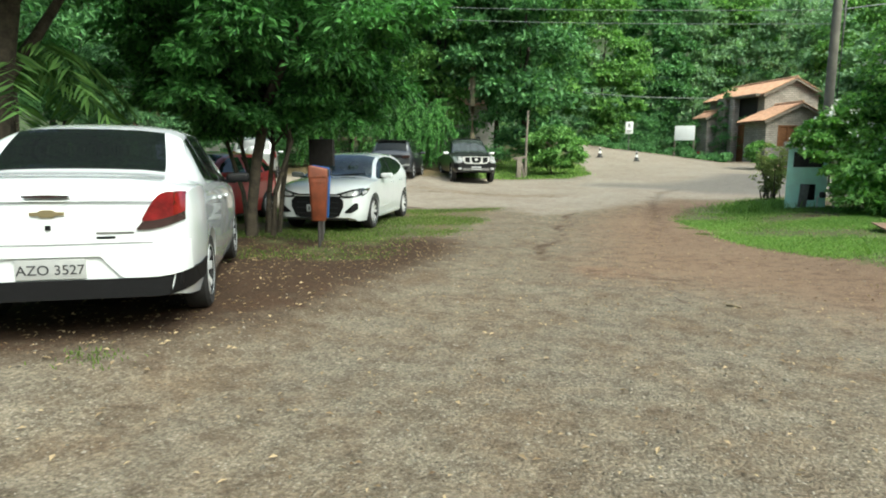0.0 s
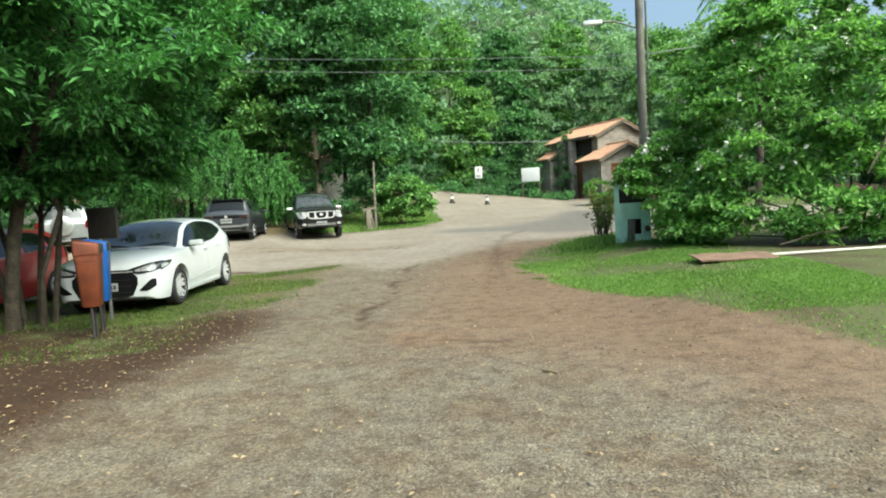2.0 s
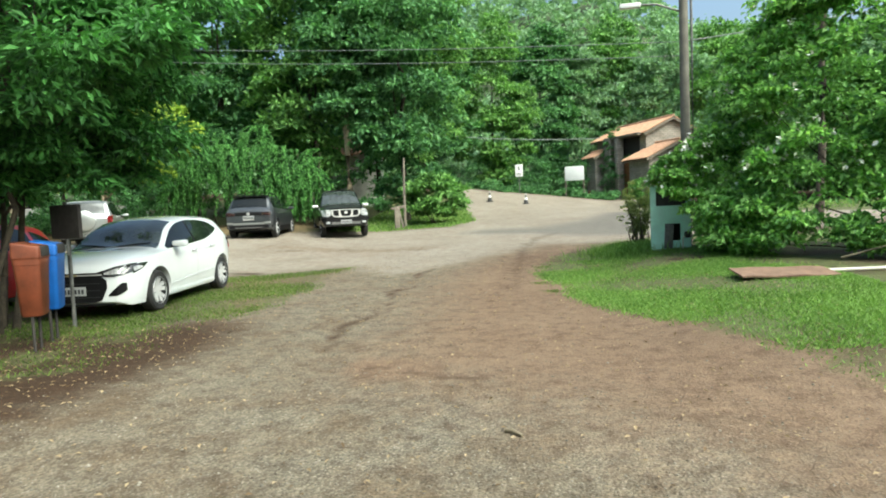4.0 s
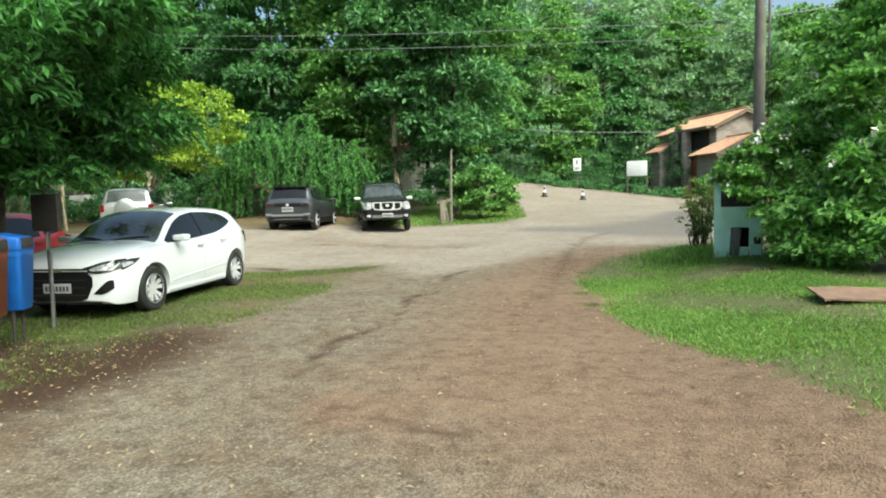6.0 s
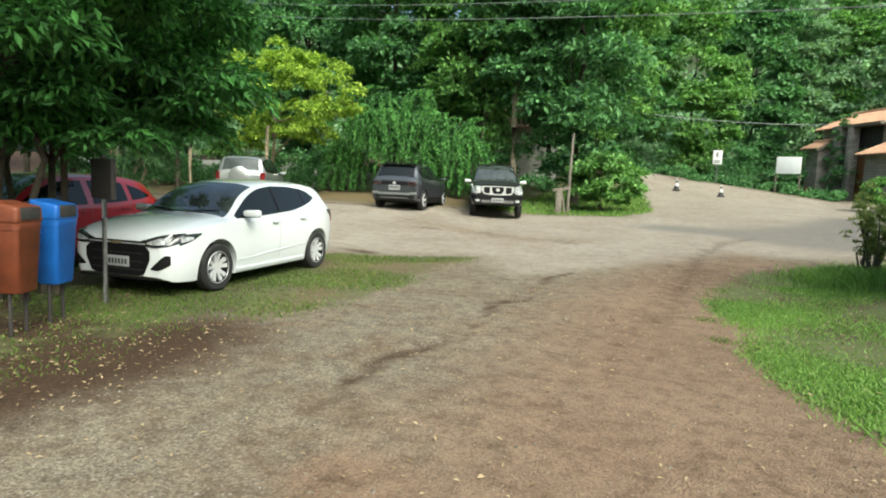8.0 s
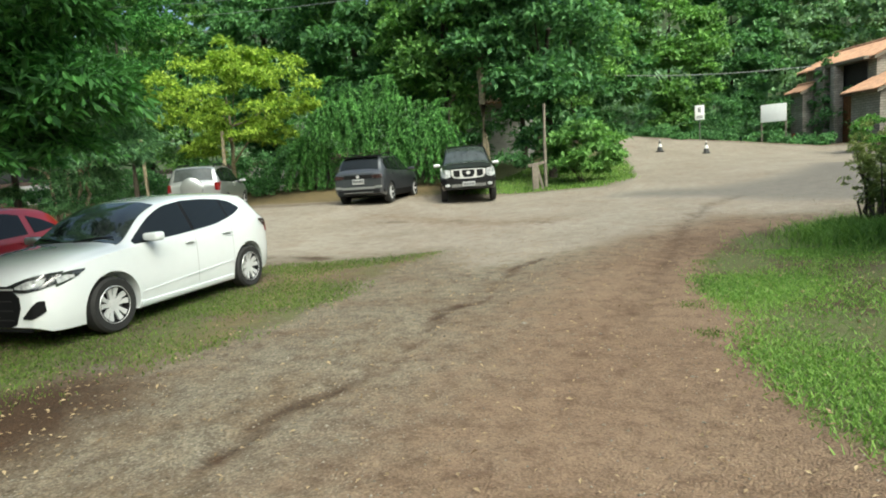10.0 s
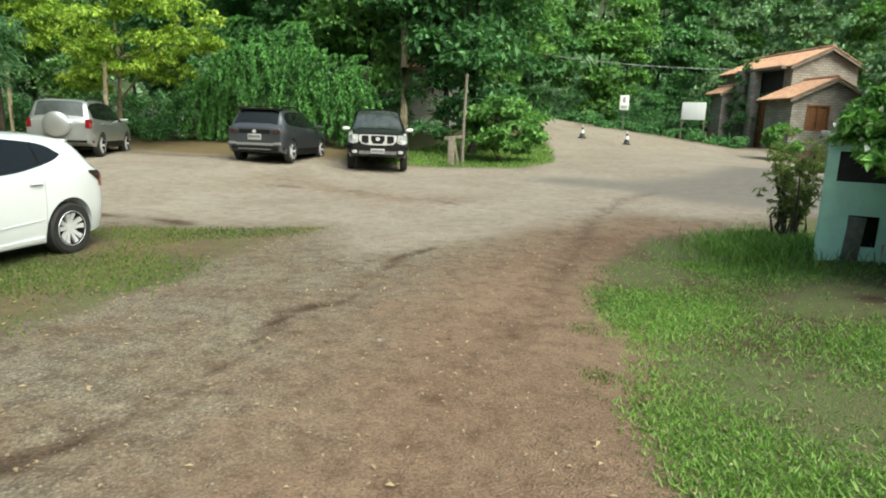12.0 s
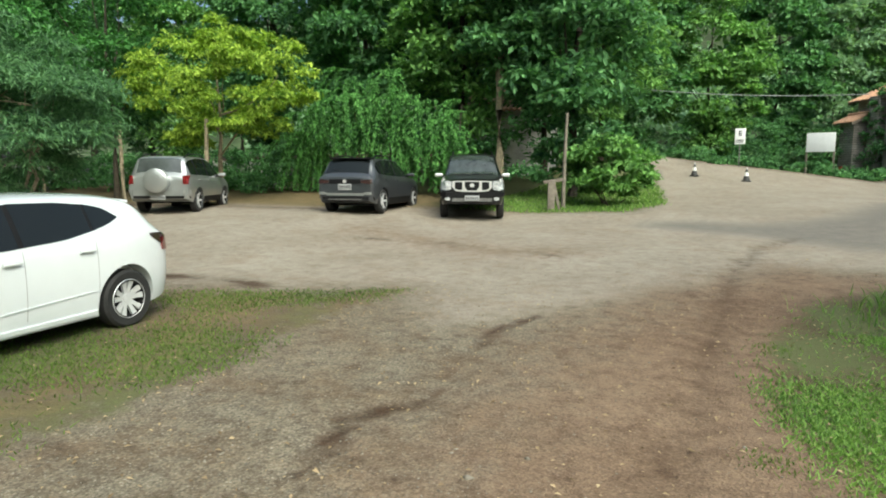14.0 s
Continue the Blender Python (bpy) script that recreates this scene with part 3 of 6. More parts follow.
class CarShape:
    """The skin of a car: x runs from the rear (0) to the nose (length), y across, z up."""

    def __init__(self, length, width, top, belt, low, plan, roof_half):
        self.length, self.half = length, width / 2
        self.top, self.belt, self.low, self.plan, self.roof = Shape(top), Shape(belt), Shape(low), Shape(plan), Shape(roof_half)

    def wide(self, x):
        return self.half * self.plan(x)

    def edge(self, x):
        """Half width and height of the shoulder where the top skin begins."""
        t, b = self.top(x), min(self.belt(x), self.top(x) - 0.03)
        return min(self.roof(x) * self.half, self.wide(x) * 0.985), t - min(0.07, (t - b) * 0.6), t, b

    def side(self, x, z):
        """Half width of the flank at height z."""
        w = self.wide(x)
        wt, ze, t, b = self.edge(x)
        lo = self.low(x)
        if z <= b:
            u = (z - lo) / max(b - lo, 1e-3)
            return w * (0.93 + 0.07 * math.sin(min(max(u, 0), 1) ** 0.75 * math.pi * 0.72) / 1.0) - 0.012 * max(0, u - 0.86) / 0.14 * w
        u = min(max((z - b) / max(ze - b, 1e-3), 0), 1)
        wb = self.side(x, b)
        return wb + (wt - wb) * (u ** 1.15)

    def over(self, x, y):
        """Height of the top skin at y."""
        wt, ze, t, b = self.edge(x)
        u = min(abs(y) / max(wt, 1e-3), 1)
        return t - (t - ze) * (0.3 * u * u + 0.7 * u ** 7)

    def body(self, rows=64, cuts=(), arch=0.36, axle=0.31):
        bm = bmesh.new()
        xs = sorted(set([0, 0.012, 0.035, 0.07, 0.12, 0.2] + [self.length - k for k in (0, 0.012, 0.035, 0.07, 0.12, 0.2)] + list(np.linspace(0.3, self.length - 0.3, rows))))
        rings = []
        for x in xs:
            wt, ze, t, b = self.edge(x)
            lo = self.low(x)
            half = [(0.0, lo), (self.wide(x) * 0.8, lo)]
            half += [(self.side(x, lo + (b - lo) * k / 8), lo + (b - lo) * k / 8) for k in range(9)]
            half += [(self.side(x, b + (ze - b) * k / 5), b + (ze - b) * k / 5) for k in range(1, 6)]
            half += [(wt * k, self.over(x, wt * k)) for k in (0.94, 0.85, 0.6, 0.3, 0.0)]
            ring = [bm.verts.new((x, y, z)) for y, z in half] + [bm.verts.new((x, -y, z)) for y, z in half[-2:0:-1]]
            rings.append(ring)
        n = len(rings[0])
        for r0, r1 in zip(rings[:-1], rings[1:]):
            for k in range(n):
                bm.faces.new((r0[k], r0[(k + 1) % n], r1[(k + 1) % n], r1[k]))
        bm.faces.new(rings[0][::-1])
        bm.faces.new(rings[-1])
        bmesh.ops.recalc_face_normals(bm, faces=bm.faces)
        return bm

    def end_x(self, y, nose, z=0.6):
        """Where the front or the rear skin lies at y and z, following its curve in plan."""
        lo, hi = 0.0, 0.6
        if self.side(self.length if nose else 0.0, z) >= abs(y):
            return self.length if nose else 0.0
        for k in range(16):
            s = (lo + hi) / 2
            if self.side(self.length - s if nose else s, z) >= abs(y):
                hi = s
            else:
                lo = s
        return self.length - hi if nose else hi


def patch(place, outline, lift, thick, n=10):
    """A thin piece that follows a skin. outline: (a, low, high) columns; place(a, b): a point and the way out."""
    bm = bmesh.new()
    cols = []
    a0, a1 = outline[0][0], outline[-1][0]
    lo, hi = Shape([(k[0], k[1]) for k in outline]), Shape([(k[0], k[2]) for k in outline])
    for i in range(n + 1):
        a = a0 + (a1 - a0) * i / n
        col = []
        for j in range(7):
            b = lo(a) + (hi(a) - lo(a)) * j / 6
            p, o = place(a, b)
            col.append((bm.verts.new(p + o * lift), bm.verts.new(p + o * (lift - thick))))
        cols.append(col)
    for c0, c1 in zip(cols[:-1], cols[1:]):
        for j in range(6):
            bm.faces.new((c0[j][0], c0[j + 1][0], c1[j + 1][0], c1[j][0]))
    for c0, c1 in zip(cols[:-1], cols[1:]):
        for j in (0, 6):
            bm.faces.new((c0[j][0], c1[j][0], c1[j][1], c0[j][1]))
    for c in (cols[0], cols[-1]):
        for j in range(6):
            bm.faces.new((c[j][0], c[j + 1][0], c[j + 1][1], c[j][1]))
    bmesh.ops.remove_doubles(bm, verts=bm.verts, dist=1e-4)
    return bm


def box(bm, x, y, z, m=None):
    """A box between the given spans."""
    r = bmesh.ops.create_cube(bm, size=1, matrix=(m or Matrix()) @ Matrix.Translation(((x[0] + x[1]) / 2, (y[0] + y[1]) / 2, (z[0] + z[1]) / 2)) @ Matrix.Diagonal((x[1] - x[0], y[1] - y[0], z[1] - z[0], 1)))
    return r["verts"]


def soft_box(x, y, z, r=0.01, m=None, seg=2):
    bm = bmesh.new()
    box(bm, x, y, z, m)
    bmesh.ops.bevel(bm, geom=list(bm.edges), offset=r, segments=seg, affect="EDGES", profile=0.6)
    return bm


def lathe(profile, sides=28, axis="Y", first=True, last=True):
    """A turned shape from (radius, along) pairs."""
    bm = bmesh.new()
    rings = []
    for r, a in profile:
        ring = []
        for k in range(sides):
            c, s = math.cos(k * math.tau / sides) * r, math.sin(k * math.tau / sides) * r
            ring.append(bm.verts.new((c, a, s) if axis == "Y" else (c, s, a)))
        rings.append(ring)
    for r0, r1 in zip(rings[:-1], rings[1:]):
        for k in range(sides):
            bm.faces.new((r0[k], r0[(k + 1) % sides], r1[(k + 1) % sides], r1[k]))
    if first:
        bm.faces.new(rings[0])
    if last:
        bm.faces.new(rings[-1])
    return bm


def wheel(car, x, y, radius, out, rim=0.66, spokes=7, mat=None):
    """A wheel with a rounded tyre, a dished rim and spokes; out is +1 or -1 across the car."""
    h = new("wheel")
    h.parent = car
    h.location = (x, y, radius)
    w = 0.1
    r0 = radius * rim
    part("tyre", lathe([(r0 * 0.98, -w * 0.9), (radius * 0.9, -w), (radius * 0.985, -w * 0.75), (radius, -w * 0.3), (radius, w * 0.3), (radius * 0.985, w * 0.75), (radius * 0.9, w), (r0 * 0.98, w * 0.9), (r0 * 0.95, w * 0.4)], 36, "Y", False, False), RUBBER, h)
    o = out
    part("rim", lathe([(r0 * 1.0, o * w * 0.92), (r0 * 0.94, o * w * 0.95), (r0 * 0.88, o * w * 0.5), (r0 * 0.86, o * w * 0.1), (0.02, o * w * 0.1)], 36, "Y", False, True), TRIM if spokes else mat or ALLOY, h)
    bm = bmesh.new()
    tmp = lathe([(0.0, o * w * 0.62), (0.05, o * w * 0.66), (0.065, o * w * 0.5), (0.065, o * w * 0.1)], 16)
    me = bpy.data.meshes.new("hub")
    tmp.to_mesh(me)
    tmp.free()
    bm.from_mesh(me)
    bpy.data.meshes.remove(me)
    for k in range(spokes):
        a = k * math.tau / spokes + (0.06 * (-1) ** k if spokes >= 8 else 0.0)
        vs = []
        for r, half, dy in ((0.04, 0.028 * min(1, 9 / spokes), 0.62), (r0 * 0.55, 0.024 * min(1, 9 / spokes), 0.68), (r0 * 0.97, 0.036 * min(1, 9 / spokes), 0.86)):
            for s in (-1, 1):
                for d in (0, -0.3):
                    vs.append(bm.verts.new((math.cos(a) * r - math.sin(a) * s * half, o * w * (dy + d), math.sin(a) * r + math.cos(a) * s * half)))
        for i in (0, 4):
            bm.faces.new((vs[i], vs[i + 2], vs[i + 6], vs[i + 4]))
            bm.faces.new((vs[i], vs[i + 4], vs[i + 5], vs[i + 1]))
            bm.faces.new((vs[i + 2], vs[i + 3], vs[i + 7], vs[i + 6]))
    ring = [(r0 * 0.93, o * w * 0.8), (r0 * 1.0, o * w * 0.97), (r0 * 1.03, o * w * 0.9)]
    tmp = lathe(ring, 36)
    for f in [f for f in tmp.faces if len(f.verts) > 4]:
        tmp.faces.remove(f)
    me = bpy.data.meshes.new("lip")
    tmp.to_mesh(me)
    tmp.free()
    bm.from_mesh(me)
    bpy.data.meshes.remove(me)
    part("spokes", bm, mat or ALLOY, h)
    return h


def cut_arches(ob, axles, radius, half, axle_z):
    """Cut round wheel arches through both flanks of a body."""
    bm = bmesh.new()
    for x in axles:
        for s in (-1, 1):
            c = bmesh.ops.create_cone(bm, cap_ends=True, segments=40, radius1=radius, radius2=radius, depth=0.34)
            bmesh.ops.transform(bm, matrix=Matrix.Translation((x, s * (half - 0.06), axle_z)) @ Matrix.Rotation(math.pi / 2, 4, "X"), verts=c["verts"])
    bmesh.ops.recalc_face_normals(bm, faces=bm.faces)
    me = bpy.data.meshes.new("cutter")
    bm.to_mesh(me)
    bm.free()
    cutter = new("cutter", me)
    mod = ob.modifiers.new("arch", "BOOLEAN")
    mod.operation, mod.object, mod.solver = "DIFFERENCE", cutter, "EXACT"
    ev = ob.evaluated_get(bpy.context.evaluated_depsgraph_get())
    done = bpy.data.meshes.new_from_object(ev)
    ob.modifiers.clear()
    old = ob.data
    ob.data = done
    done.name = "body"
    bpy.data.objects.remove(cutter)
    bpy.data.meshes.remove(me)
    bpy.data.meshes.remove(old)


def words(text, size, mat, parent, m, name="lettering", depth=0.002):
    """Raised letters of the built-in font, as a mesh."""
    cu = bpy.data.curves.new(name, "FONT")
    cu.body, cu.size, cu.extrude, cu.align_x, cu.align_y = text, size, depth, "CENTER", "CENTER"
    tmp = new("tmp_text", cu)
    me = bpy.data.meshes.new_from_object(tmp.evaluated_get(bpy.context.evaluated_depsgraph_get()))
    bpy.data.objects.remove(tmp)
    bpy.data.curves.remove(cu)
    me.name = name
    me.materials.clear()
    me.materials.append(mat)
    ob = new(name, me)
    ob.parent = parent
    ob.matrix_local = m
    return ob


def car(name, m, label, cs, paint, axles, radius, windows, screen, back, arch=1.14, spokes=7, rim=0.66, track=None, rim_mat=None, sill=None, roof_rails=False, mirror=None, mirror_mat=None, category="car", dark_pillars=False, back_mat=None, screen_mat=None):
    """A car: painted body with wheel arches, glass, wheels, mirrors, handles, sills. Faces local -x to +x; origin under the rear axle."""
    c = thing(name, m @ Matrix.Translation((-axles[0], 0, 0)), label, category)
    body = part("body", cs.body(), paint)
    cut_arches(body, axles, radius * arch, cs.half, radius)
    body.parent = c
    body.data.set_sharp_from_angle(angle=radians(32))
    lining = bmesh.new()
    box(lining, (0.7, cs.length - 0.6), (-cs.half * 0.8, cs.half * 0.8), (cs.low(cs.length / 2) - 0.03, 0.5))
    part("underbody", lining, TRIM, c, smooth_shade=False)
    tr = track or cs.half - 0.115
    for x in axles:
        for s in (-1, 1):
            wheel(c, x, s * tr, radius, s, rim, spokes, rim_mat)

    def on_side(s):
        def place(x, z):
            p = Vector((x, s * cs.side(x, z), z))
            q = Vector((x, s * cs.side(x, z + 0.01), z + 0.01)) - p
            r = Vector((x + 0.01, s * cs.side(x + 0.01, z), z)) - p
            o = q.cross(r) * (-1 if s < 0 else 1)
            o = o.normalized() if o.length > 1e-9 else Vector((0, s, 0))
            return p, o if o.y * s > 0 else -o
        return place

    def on_top(x, y):
        p = Vector((x, y, cs.over(x, y)))
        q = Vector((x + 0.01, y, cs.over(x + 0.01, y))) - p
        o = q.cross(Vector((0, 1, 0)))
        return p, (o if o.z > 0 else -o).normalized()

    for s in (-1, 1):
        if dark_pillars:
            for a, b in zip(windows[:-1], windows[1:]):
                part("pillar_trim", patch(on_side(s), [(a[-1][0] - 0.02, a[-1][1], a[-1][2]), (b[0][0] + 0.02, b[0][1], b[0][2])], 0.004, 0.01, 3), TRIM, c)
        for w in windows:
            part("side_window", patch(on_side(s), w, 0.006, 0.012), CAR_GLASS, c)
        x0, x1 = windows[0][0][0], windows[-1][-1][0]
        for x in [(a[-1][0] + b[0][0]) / 2 for a, b in zip(windows[:-1], windows[1:])][:2]:
            z = cs.belt(x) - 0.10
            bm = soft_box((x + 0.04, x + 0.21), (-0.014, 0.014), (-0.014, 0.014), 0.008)
            bmesh.ops.translate(bm, vec=(0, s * (cs.side(x, z) + 0.022), z), verts=bm.verts)
            part("door_handle", bm, paint, c)
            zs = [cs.low(x) + 0.12 + (cs.belt(x) - cs.low(x) - 0.12) * k / 8 for k in range(9)]
            bm = bmesh.new()
            for a, b in zip(zs[:-1], zs[1:]):
                vs = [bm.verts.new((x + dx, s * (cs.side(x, z) + 0.0025), z)) for z in (a, b) for dx in (-0.0025, 0.0025)]
                bm.faces.new((vs[0], vs[1], vs[3], vs[2]))
            part("door_gap", bm, SEAM, c)
        mx = mirror if mirror else windows[-1][-1][0] - 0.16
        bm = soft_box((-0.06, 0.08), (-0.12, 0.12), (-0.058, 0.058), 0.045, seg=4)
        for v in bm.verts:
            v.co.z *= 1 - 0.9 * (v.co.y * s if v.co.y * s < 0 else 0.35 * v.co.y * s) * (-1 if v.co.y * s < 0 else 1) * 3
        bmesh.ops.translate(bm, vec=(mx, s * (cs.side(mx, cs.belt(mx)) + 0.11), cs.belt(mx) + 0.08), verts=bm.verts)
        mir = part("mirror", bm, mirror_mat or paint, c)
        bm = soft_box((mx - 0.03, mx + 0.03), (min(s * 0.0, s * 0.12), max(s * 0.0, s * 0.12)), (-0.02, 0.02), 0.008)
        bmesh.ops.translate(bm, vec=(0, s * (cs.side(mx, cs.belt(mx)) - 0.03), cs.belt(mx) + 0.04), verts=bm.verts)
        part("mirror_arm", bm, TRIM, mir)
        if sill:
            part("sill", patch(on_side(s), [(axles[0] + radius * arch + 0.02, cs.low(axles[0]) + 0.0, sill), (axles[1] - radius * arch - 0.02, cs.low(axles[1]), sill)], 0.004, 0.01), TRIM, c)
    for nm, (x0, x1, k0, k1), mat in (("windscreen", screen, screen_mat or CLEAR_GLASS), ("rear_window", back, back_mat or CAR_GLASS)):
        out = [(x0 + (x1 - x0) * i / 6, -(k0 + (k1 - k0) * i / 6) * cs.edge(x0 + (x1 - x0) * i / 6)[0], (k0 + (k1 - k0) * i / 6) * cs.edge(x0 + (x1 - x0) * i / 6)[0]) for i in range(7)]
        part(nm, patch(on_top, out, 0.012, 0.02), mat, c)
    if roof_rails:
        for s in (-1, 1):
            bm = bmesh.new()
            xa, xb = back[1] + 0.1, screen[0] - 0.15
            tube(bm, [(xa, s * cs.edge(xa)[0] * 0.9, cs.edge(xa)[1] + 0.02)] + [(xa + (xb - xa) * k / 5, s * cs.edge(xa + (xb - xa) * k / 5)[0] * 0.9, cs.edge(xa + (xb - xa) * k / 5)[2] + 0.045) for k in range(1, 5)] + [(xb, s * cs.edge(xb)[0] * 0.9, cs.edge(xb)[1] + 0.02)], [0.018] * 6, 8)
            part("roof_rail", bm, TRIM, c)
    return c


def on_end(cs, nose, slope=0.0, z_ref=0.6):
    """Places for pieces that follow the nose or the tail: a is across, b is the height."""
    s = 1 if nose else -1

    def place(y, z):
        p = Vector((cs.end_x(y, nose, z) + s * slope * (z_ref - z), y, z))
        q = Vector((cs.end_x(y + 0.02, nose, z), y + 0.02, z)) - Vector((cs.end_x(y - 0.02, nose, z), y - 0.02, z))
        o = Vector((abs(q.y), -q.x * (1 if q.y > 0 else -1), 0)) * s
        if nose:
            o = Vector((abs(q.y), -q.x, 0))
        else:
            o = Vector((-abs(q.y), q.x, 0))
        return p, o.normalized()
    return place


def end_piece(name, c, cs, nose, outline, mat, lift=0.008, thick=0.05, label="", parent=None, n=12):
    return part(name, patch(on_end(cs, nose), outline, lift, thick, n), mat, parent or c, label)


def side_piece(name, c, cs, s, outline, mat, lift=0.008, label=""):
    """A piece that follows the flank; s is the side, +1 or -1."""
    def place(x, z):
        p = Vector((x, s * cs.side(x, z), z))
        q = Vector((x + 0.02, s * cs.side(x + 0.02, z), z)) - p
        o = Vector((-q.y * s, q.x * s, 0)) * s
        return p, o.normalized() if o.y * s > 0 else -o.normalized()
    return part(name, patch(place, outline, lift, 0.03, 8), mat, c, label)


def mirrored(outline):
    return [(-a, lo, hi) for a, lo, hi in outline[::-1]]


def plate(c, x, z, facing, text="", w=0.40, h=0.13):
    """A number plate on the nose (facing 1) or tail (facing -1)."""
    p = part("number_plate", soft_box((x - 0.006, x + 0.006), (-w / 2, w / 2), (z - h / 2, z + h / 2), 0.004), PLATE, c)
    if text:
        m = Matrix.Translation((x + facing * 0.008, 0, z - 0.008)) @ Matrix.Rotation(math.pi / 2 * facing, 4, "Z") @ Matrix.Rotation(math.pi / 2, 4, "X")
        words(text, 0.088, INK, p, m)
    else:
        bm = bmesh.new()
        for k in range(7):
            y = -w * 0.38 + k * w * 0.127
            box(bm, (x + facing * 0.006 - 0.002, x + facing * 0.006 + 0.002), (y - 0.016, y + 0.016), (z - 0.035, z + 0.03))
        part("lettering", bm, INK, p, smooth_shade=False)
    return p


def heading(x, y, degrees, z=None):
    return pose(x, y, ground_z(x, y) if z is None else z, 0, 0, degrees)


# white hatchback beside the bins
hatch = CarShape(4.16, 1.74,
    top=[(0, 0.96), (0.03, 1.0), (0.12, 1.07), (0.28, 1.205), (0.45, 1.36), (0.56, 1.413), (0.70, 1.442), (1.0, 1.472), (1.6, 1.488), (2.2, 1.44), (2.55, 1.33), (3.1, 1.01), (3.5, 0.97), (3.85, 0.905), (4.05, 0.83), (4.12, 0.775), (4.16, 0.70)],
    belt=[(0, 0.93), (0.5, 1.06), (1.2, 1.0), (3.1, 0.92), (3.9, 0.80), (4.16, 0.64)],
    low=[(0, 0.34), (0.25, 0.24), (0.8, 0.2), (3.4, 0.19), (4.0, 0.2), (4.16, 0.27)],
    plan=[(0, 0.70), (0.06, 0.79), (0.25, 0.91), (0.8, 1.0), (3.3, 1.0), (3.75, 0.985), (4.0, 0.925), (4.1, 0.86), (4.16, 0.75)],
    roof_half=[(0, 0.72), (0.12, 0.74), (0.35, 0.74), (0.9, 0.73), (1.5, 0.725), (2.4, 0.72), (3.1, 0.84), (3.9, 0.84), (4.16, 0.74)])
hatch_car = car("white_hatchback", heading(-7.17, 12.86, -79.9), "glossy white hatchback parked on the grass beside the bins", hatch, WHITE_PAINT, (0.78, 3.33), 0.32,
    [[(0.80, 1.205, 1.22), (0.95, 1.145, 1.315), (1.14, 1.095, 1.36)], [(1.17, 1.088, 1.362), (1.5, 1.03, 1.39), (1.90, 1.0, 1.395)], [(1.95, 0.995, 1.385), (2.2, 0.98, 1.355), (2.5, 0.965, 1.24), (2.92, 0.95, 0.985)]],
    (2.30, 3.08, 0.93, 0.97), (0.15, 0.44, 0.9, 0.9), spokes=10, rim=0.65, arch=1.19, mirror=2.74, dark_pillars=True)
for sg in (1, -1):
    f = (lambda o: o) if sg > 0 else mirrored
    end_piece("headlight", hatch_car, hatch, True, f([(0.47, 0.672, 0.69), (0.57, 0.665, 0.725), (0.68, 0.675, 0.755), (0.74, 0.70, 0.76)]), LAMP_GLASS, 0.014, 0.06, "clear headlight")
    end_piece("headlight_bezel", hatch_car, hatch, True, f([(0.37, 0.65, 0.705), (0.55, 0.63, 0.755), (0.72, 0.65, 0.80), (0.81, 0.69, 0.81)]), HEADLAMP_DARK, 0.010, 0.06, "dark headlamp surround")
    end_piece("fog_lamp_housing", hatch_car, hatch, True, f([(0.52, 0.36, 0.375), (0.62, 0.355, 0.46), (0.72, 0.40, 0.54), (0.755, 0.43, 0.535)]), TRIM, 0.01, 0.05)
    end_piece("tail_light", hatch_car, hatch, False, f([(0.48, 0.80, 0.93), (0.66, 0.78, 0.95), (0.78, 0.80, 0.94)]), TAIL_RED, 0.012, 0.06, "red tail light")
    side_piece("tail_light_side", hatch_car, hatch, sg, [(0.04, 0.82, 0.95), (0.2, 0.86, 1.0), (0.42, 0.98, 1.01)], TAIL_DARK)
    side_piece("headlight_side", hatch_car, hatch, sg, [(3.66, 0.785, 0.80), (3.82, 0.715, 0.80), (3.99, 0.66, 0.775)], HEADLAMP_DARK)
    side_piece("indicator", hatch_car, hatch, sg, [(3.80, 0.735, 0.755), (3.88, 0.71, 0.765), (3.97, 0.69, 0.75)], LAMP_GLASS, 0.012)
    side_piece("door_crease", hatch_car, hatch, sg, [(1.2, 0.47, 0.485), (2.0, 0.425, 0.44), (2.9, 0.37, 0.385)], WHITE_PAINT, 0.007, "raised crease along the doors")
    side_piece("side_skirt", hatch_car, hatch, sg, [(1.18, 0.225, 0.275), (2.0, 0.215, 0.262), (2.94, 0.215, 0.262)], WHITE_PAINT, 0.018, "white side skirt")
end_piece("grille", hatch_car, hatch, True, [(-0.50, 0.47, 0.58), (-0.42, 0.30, 0.655), (-0.3, 0.27, 0.66), (0.3, 0.27, 0.66), (0.42, 0.30, 0.655), (0.50, 0.47, 0.58)], TRIM, 0.012, 0.06, "black honeycomb grille")
end_piece("upper_grille", hatch_car, hatch, True, [(-0.40, 0.685, 0.695), (-0.3, 0.67, 0.70), (0.3, 0.67, 0.70), (0.40, 0.685, 0.695)], TRIM, 0.012, 0.06)
end_piece("chrome_strip", hatch_car, hatch, True, [(-0.44, 0.662, 0.676), (0.44, 0.662, 0.676)], CHROME, 0.02, 0.04, "thin chrome strip")
end_piece("lower_lip", hatch_car, hatch, True, [(-0.6, 0.225, 0.245), (0.6, 0.225, 0.245)], TRIM, 0.01, 0.04)
bm = soft_box((0.40, 0.66), (-0.5, 0.5), (1.362, 1.395), 0.015, seg=3)
for v in bm.verts:
    v.co.z += 0.12 * (v.co.x - 0.36) - 0.03 * (v.co.y / 0.57) ** 2
part("roof_spoiler", bm, WHITE_PAINT, hatch_car, "white lip above the rear window")
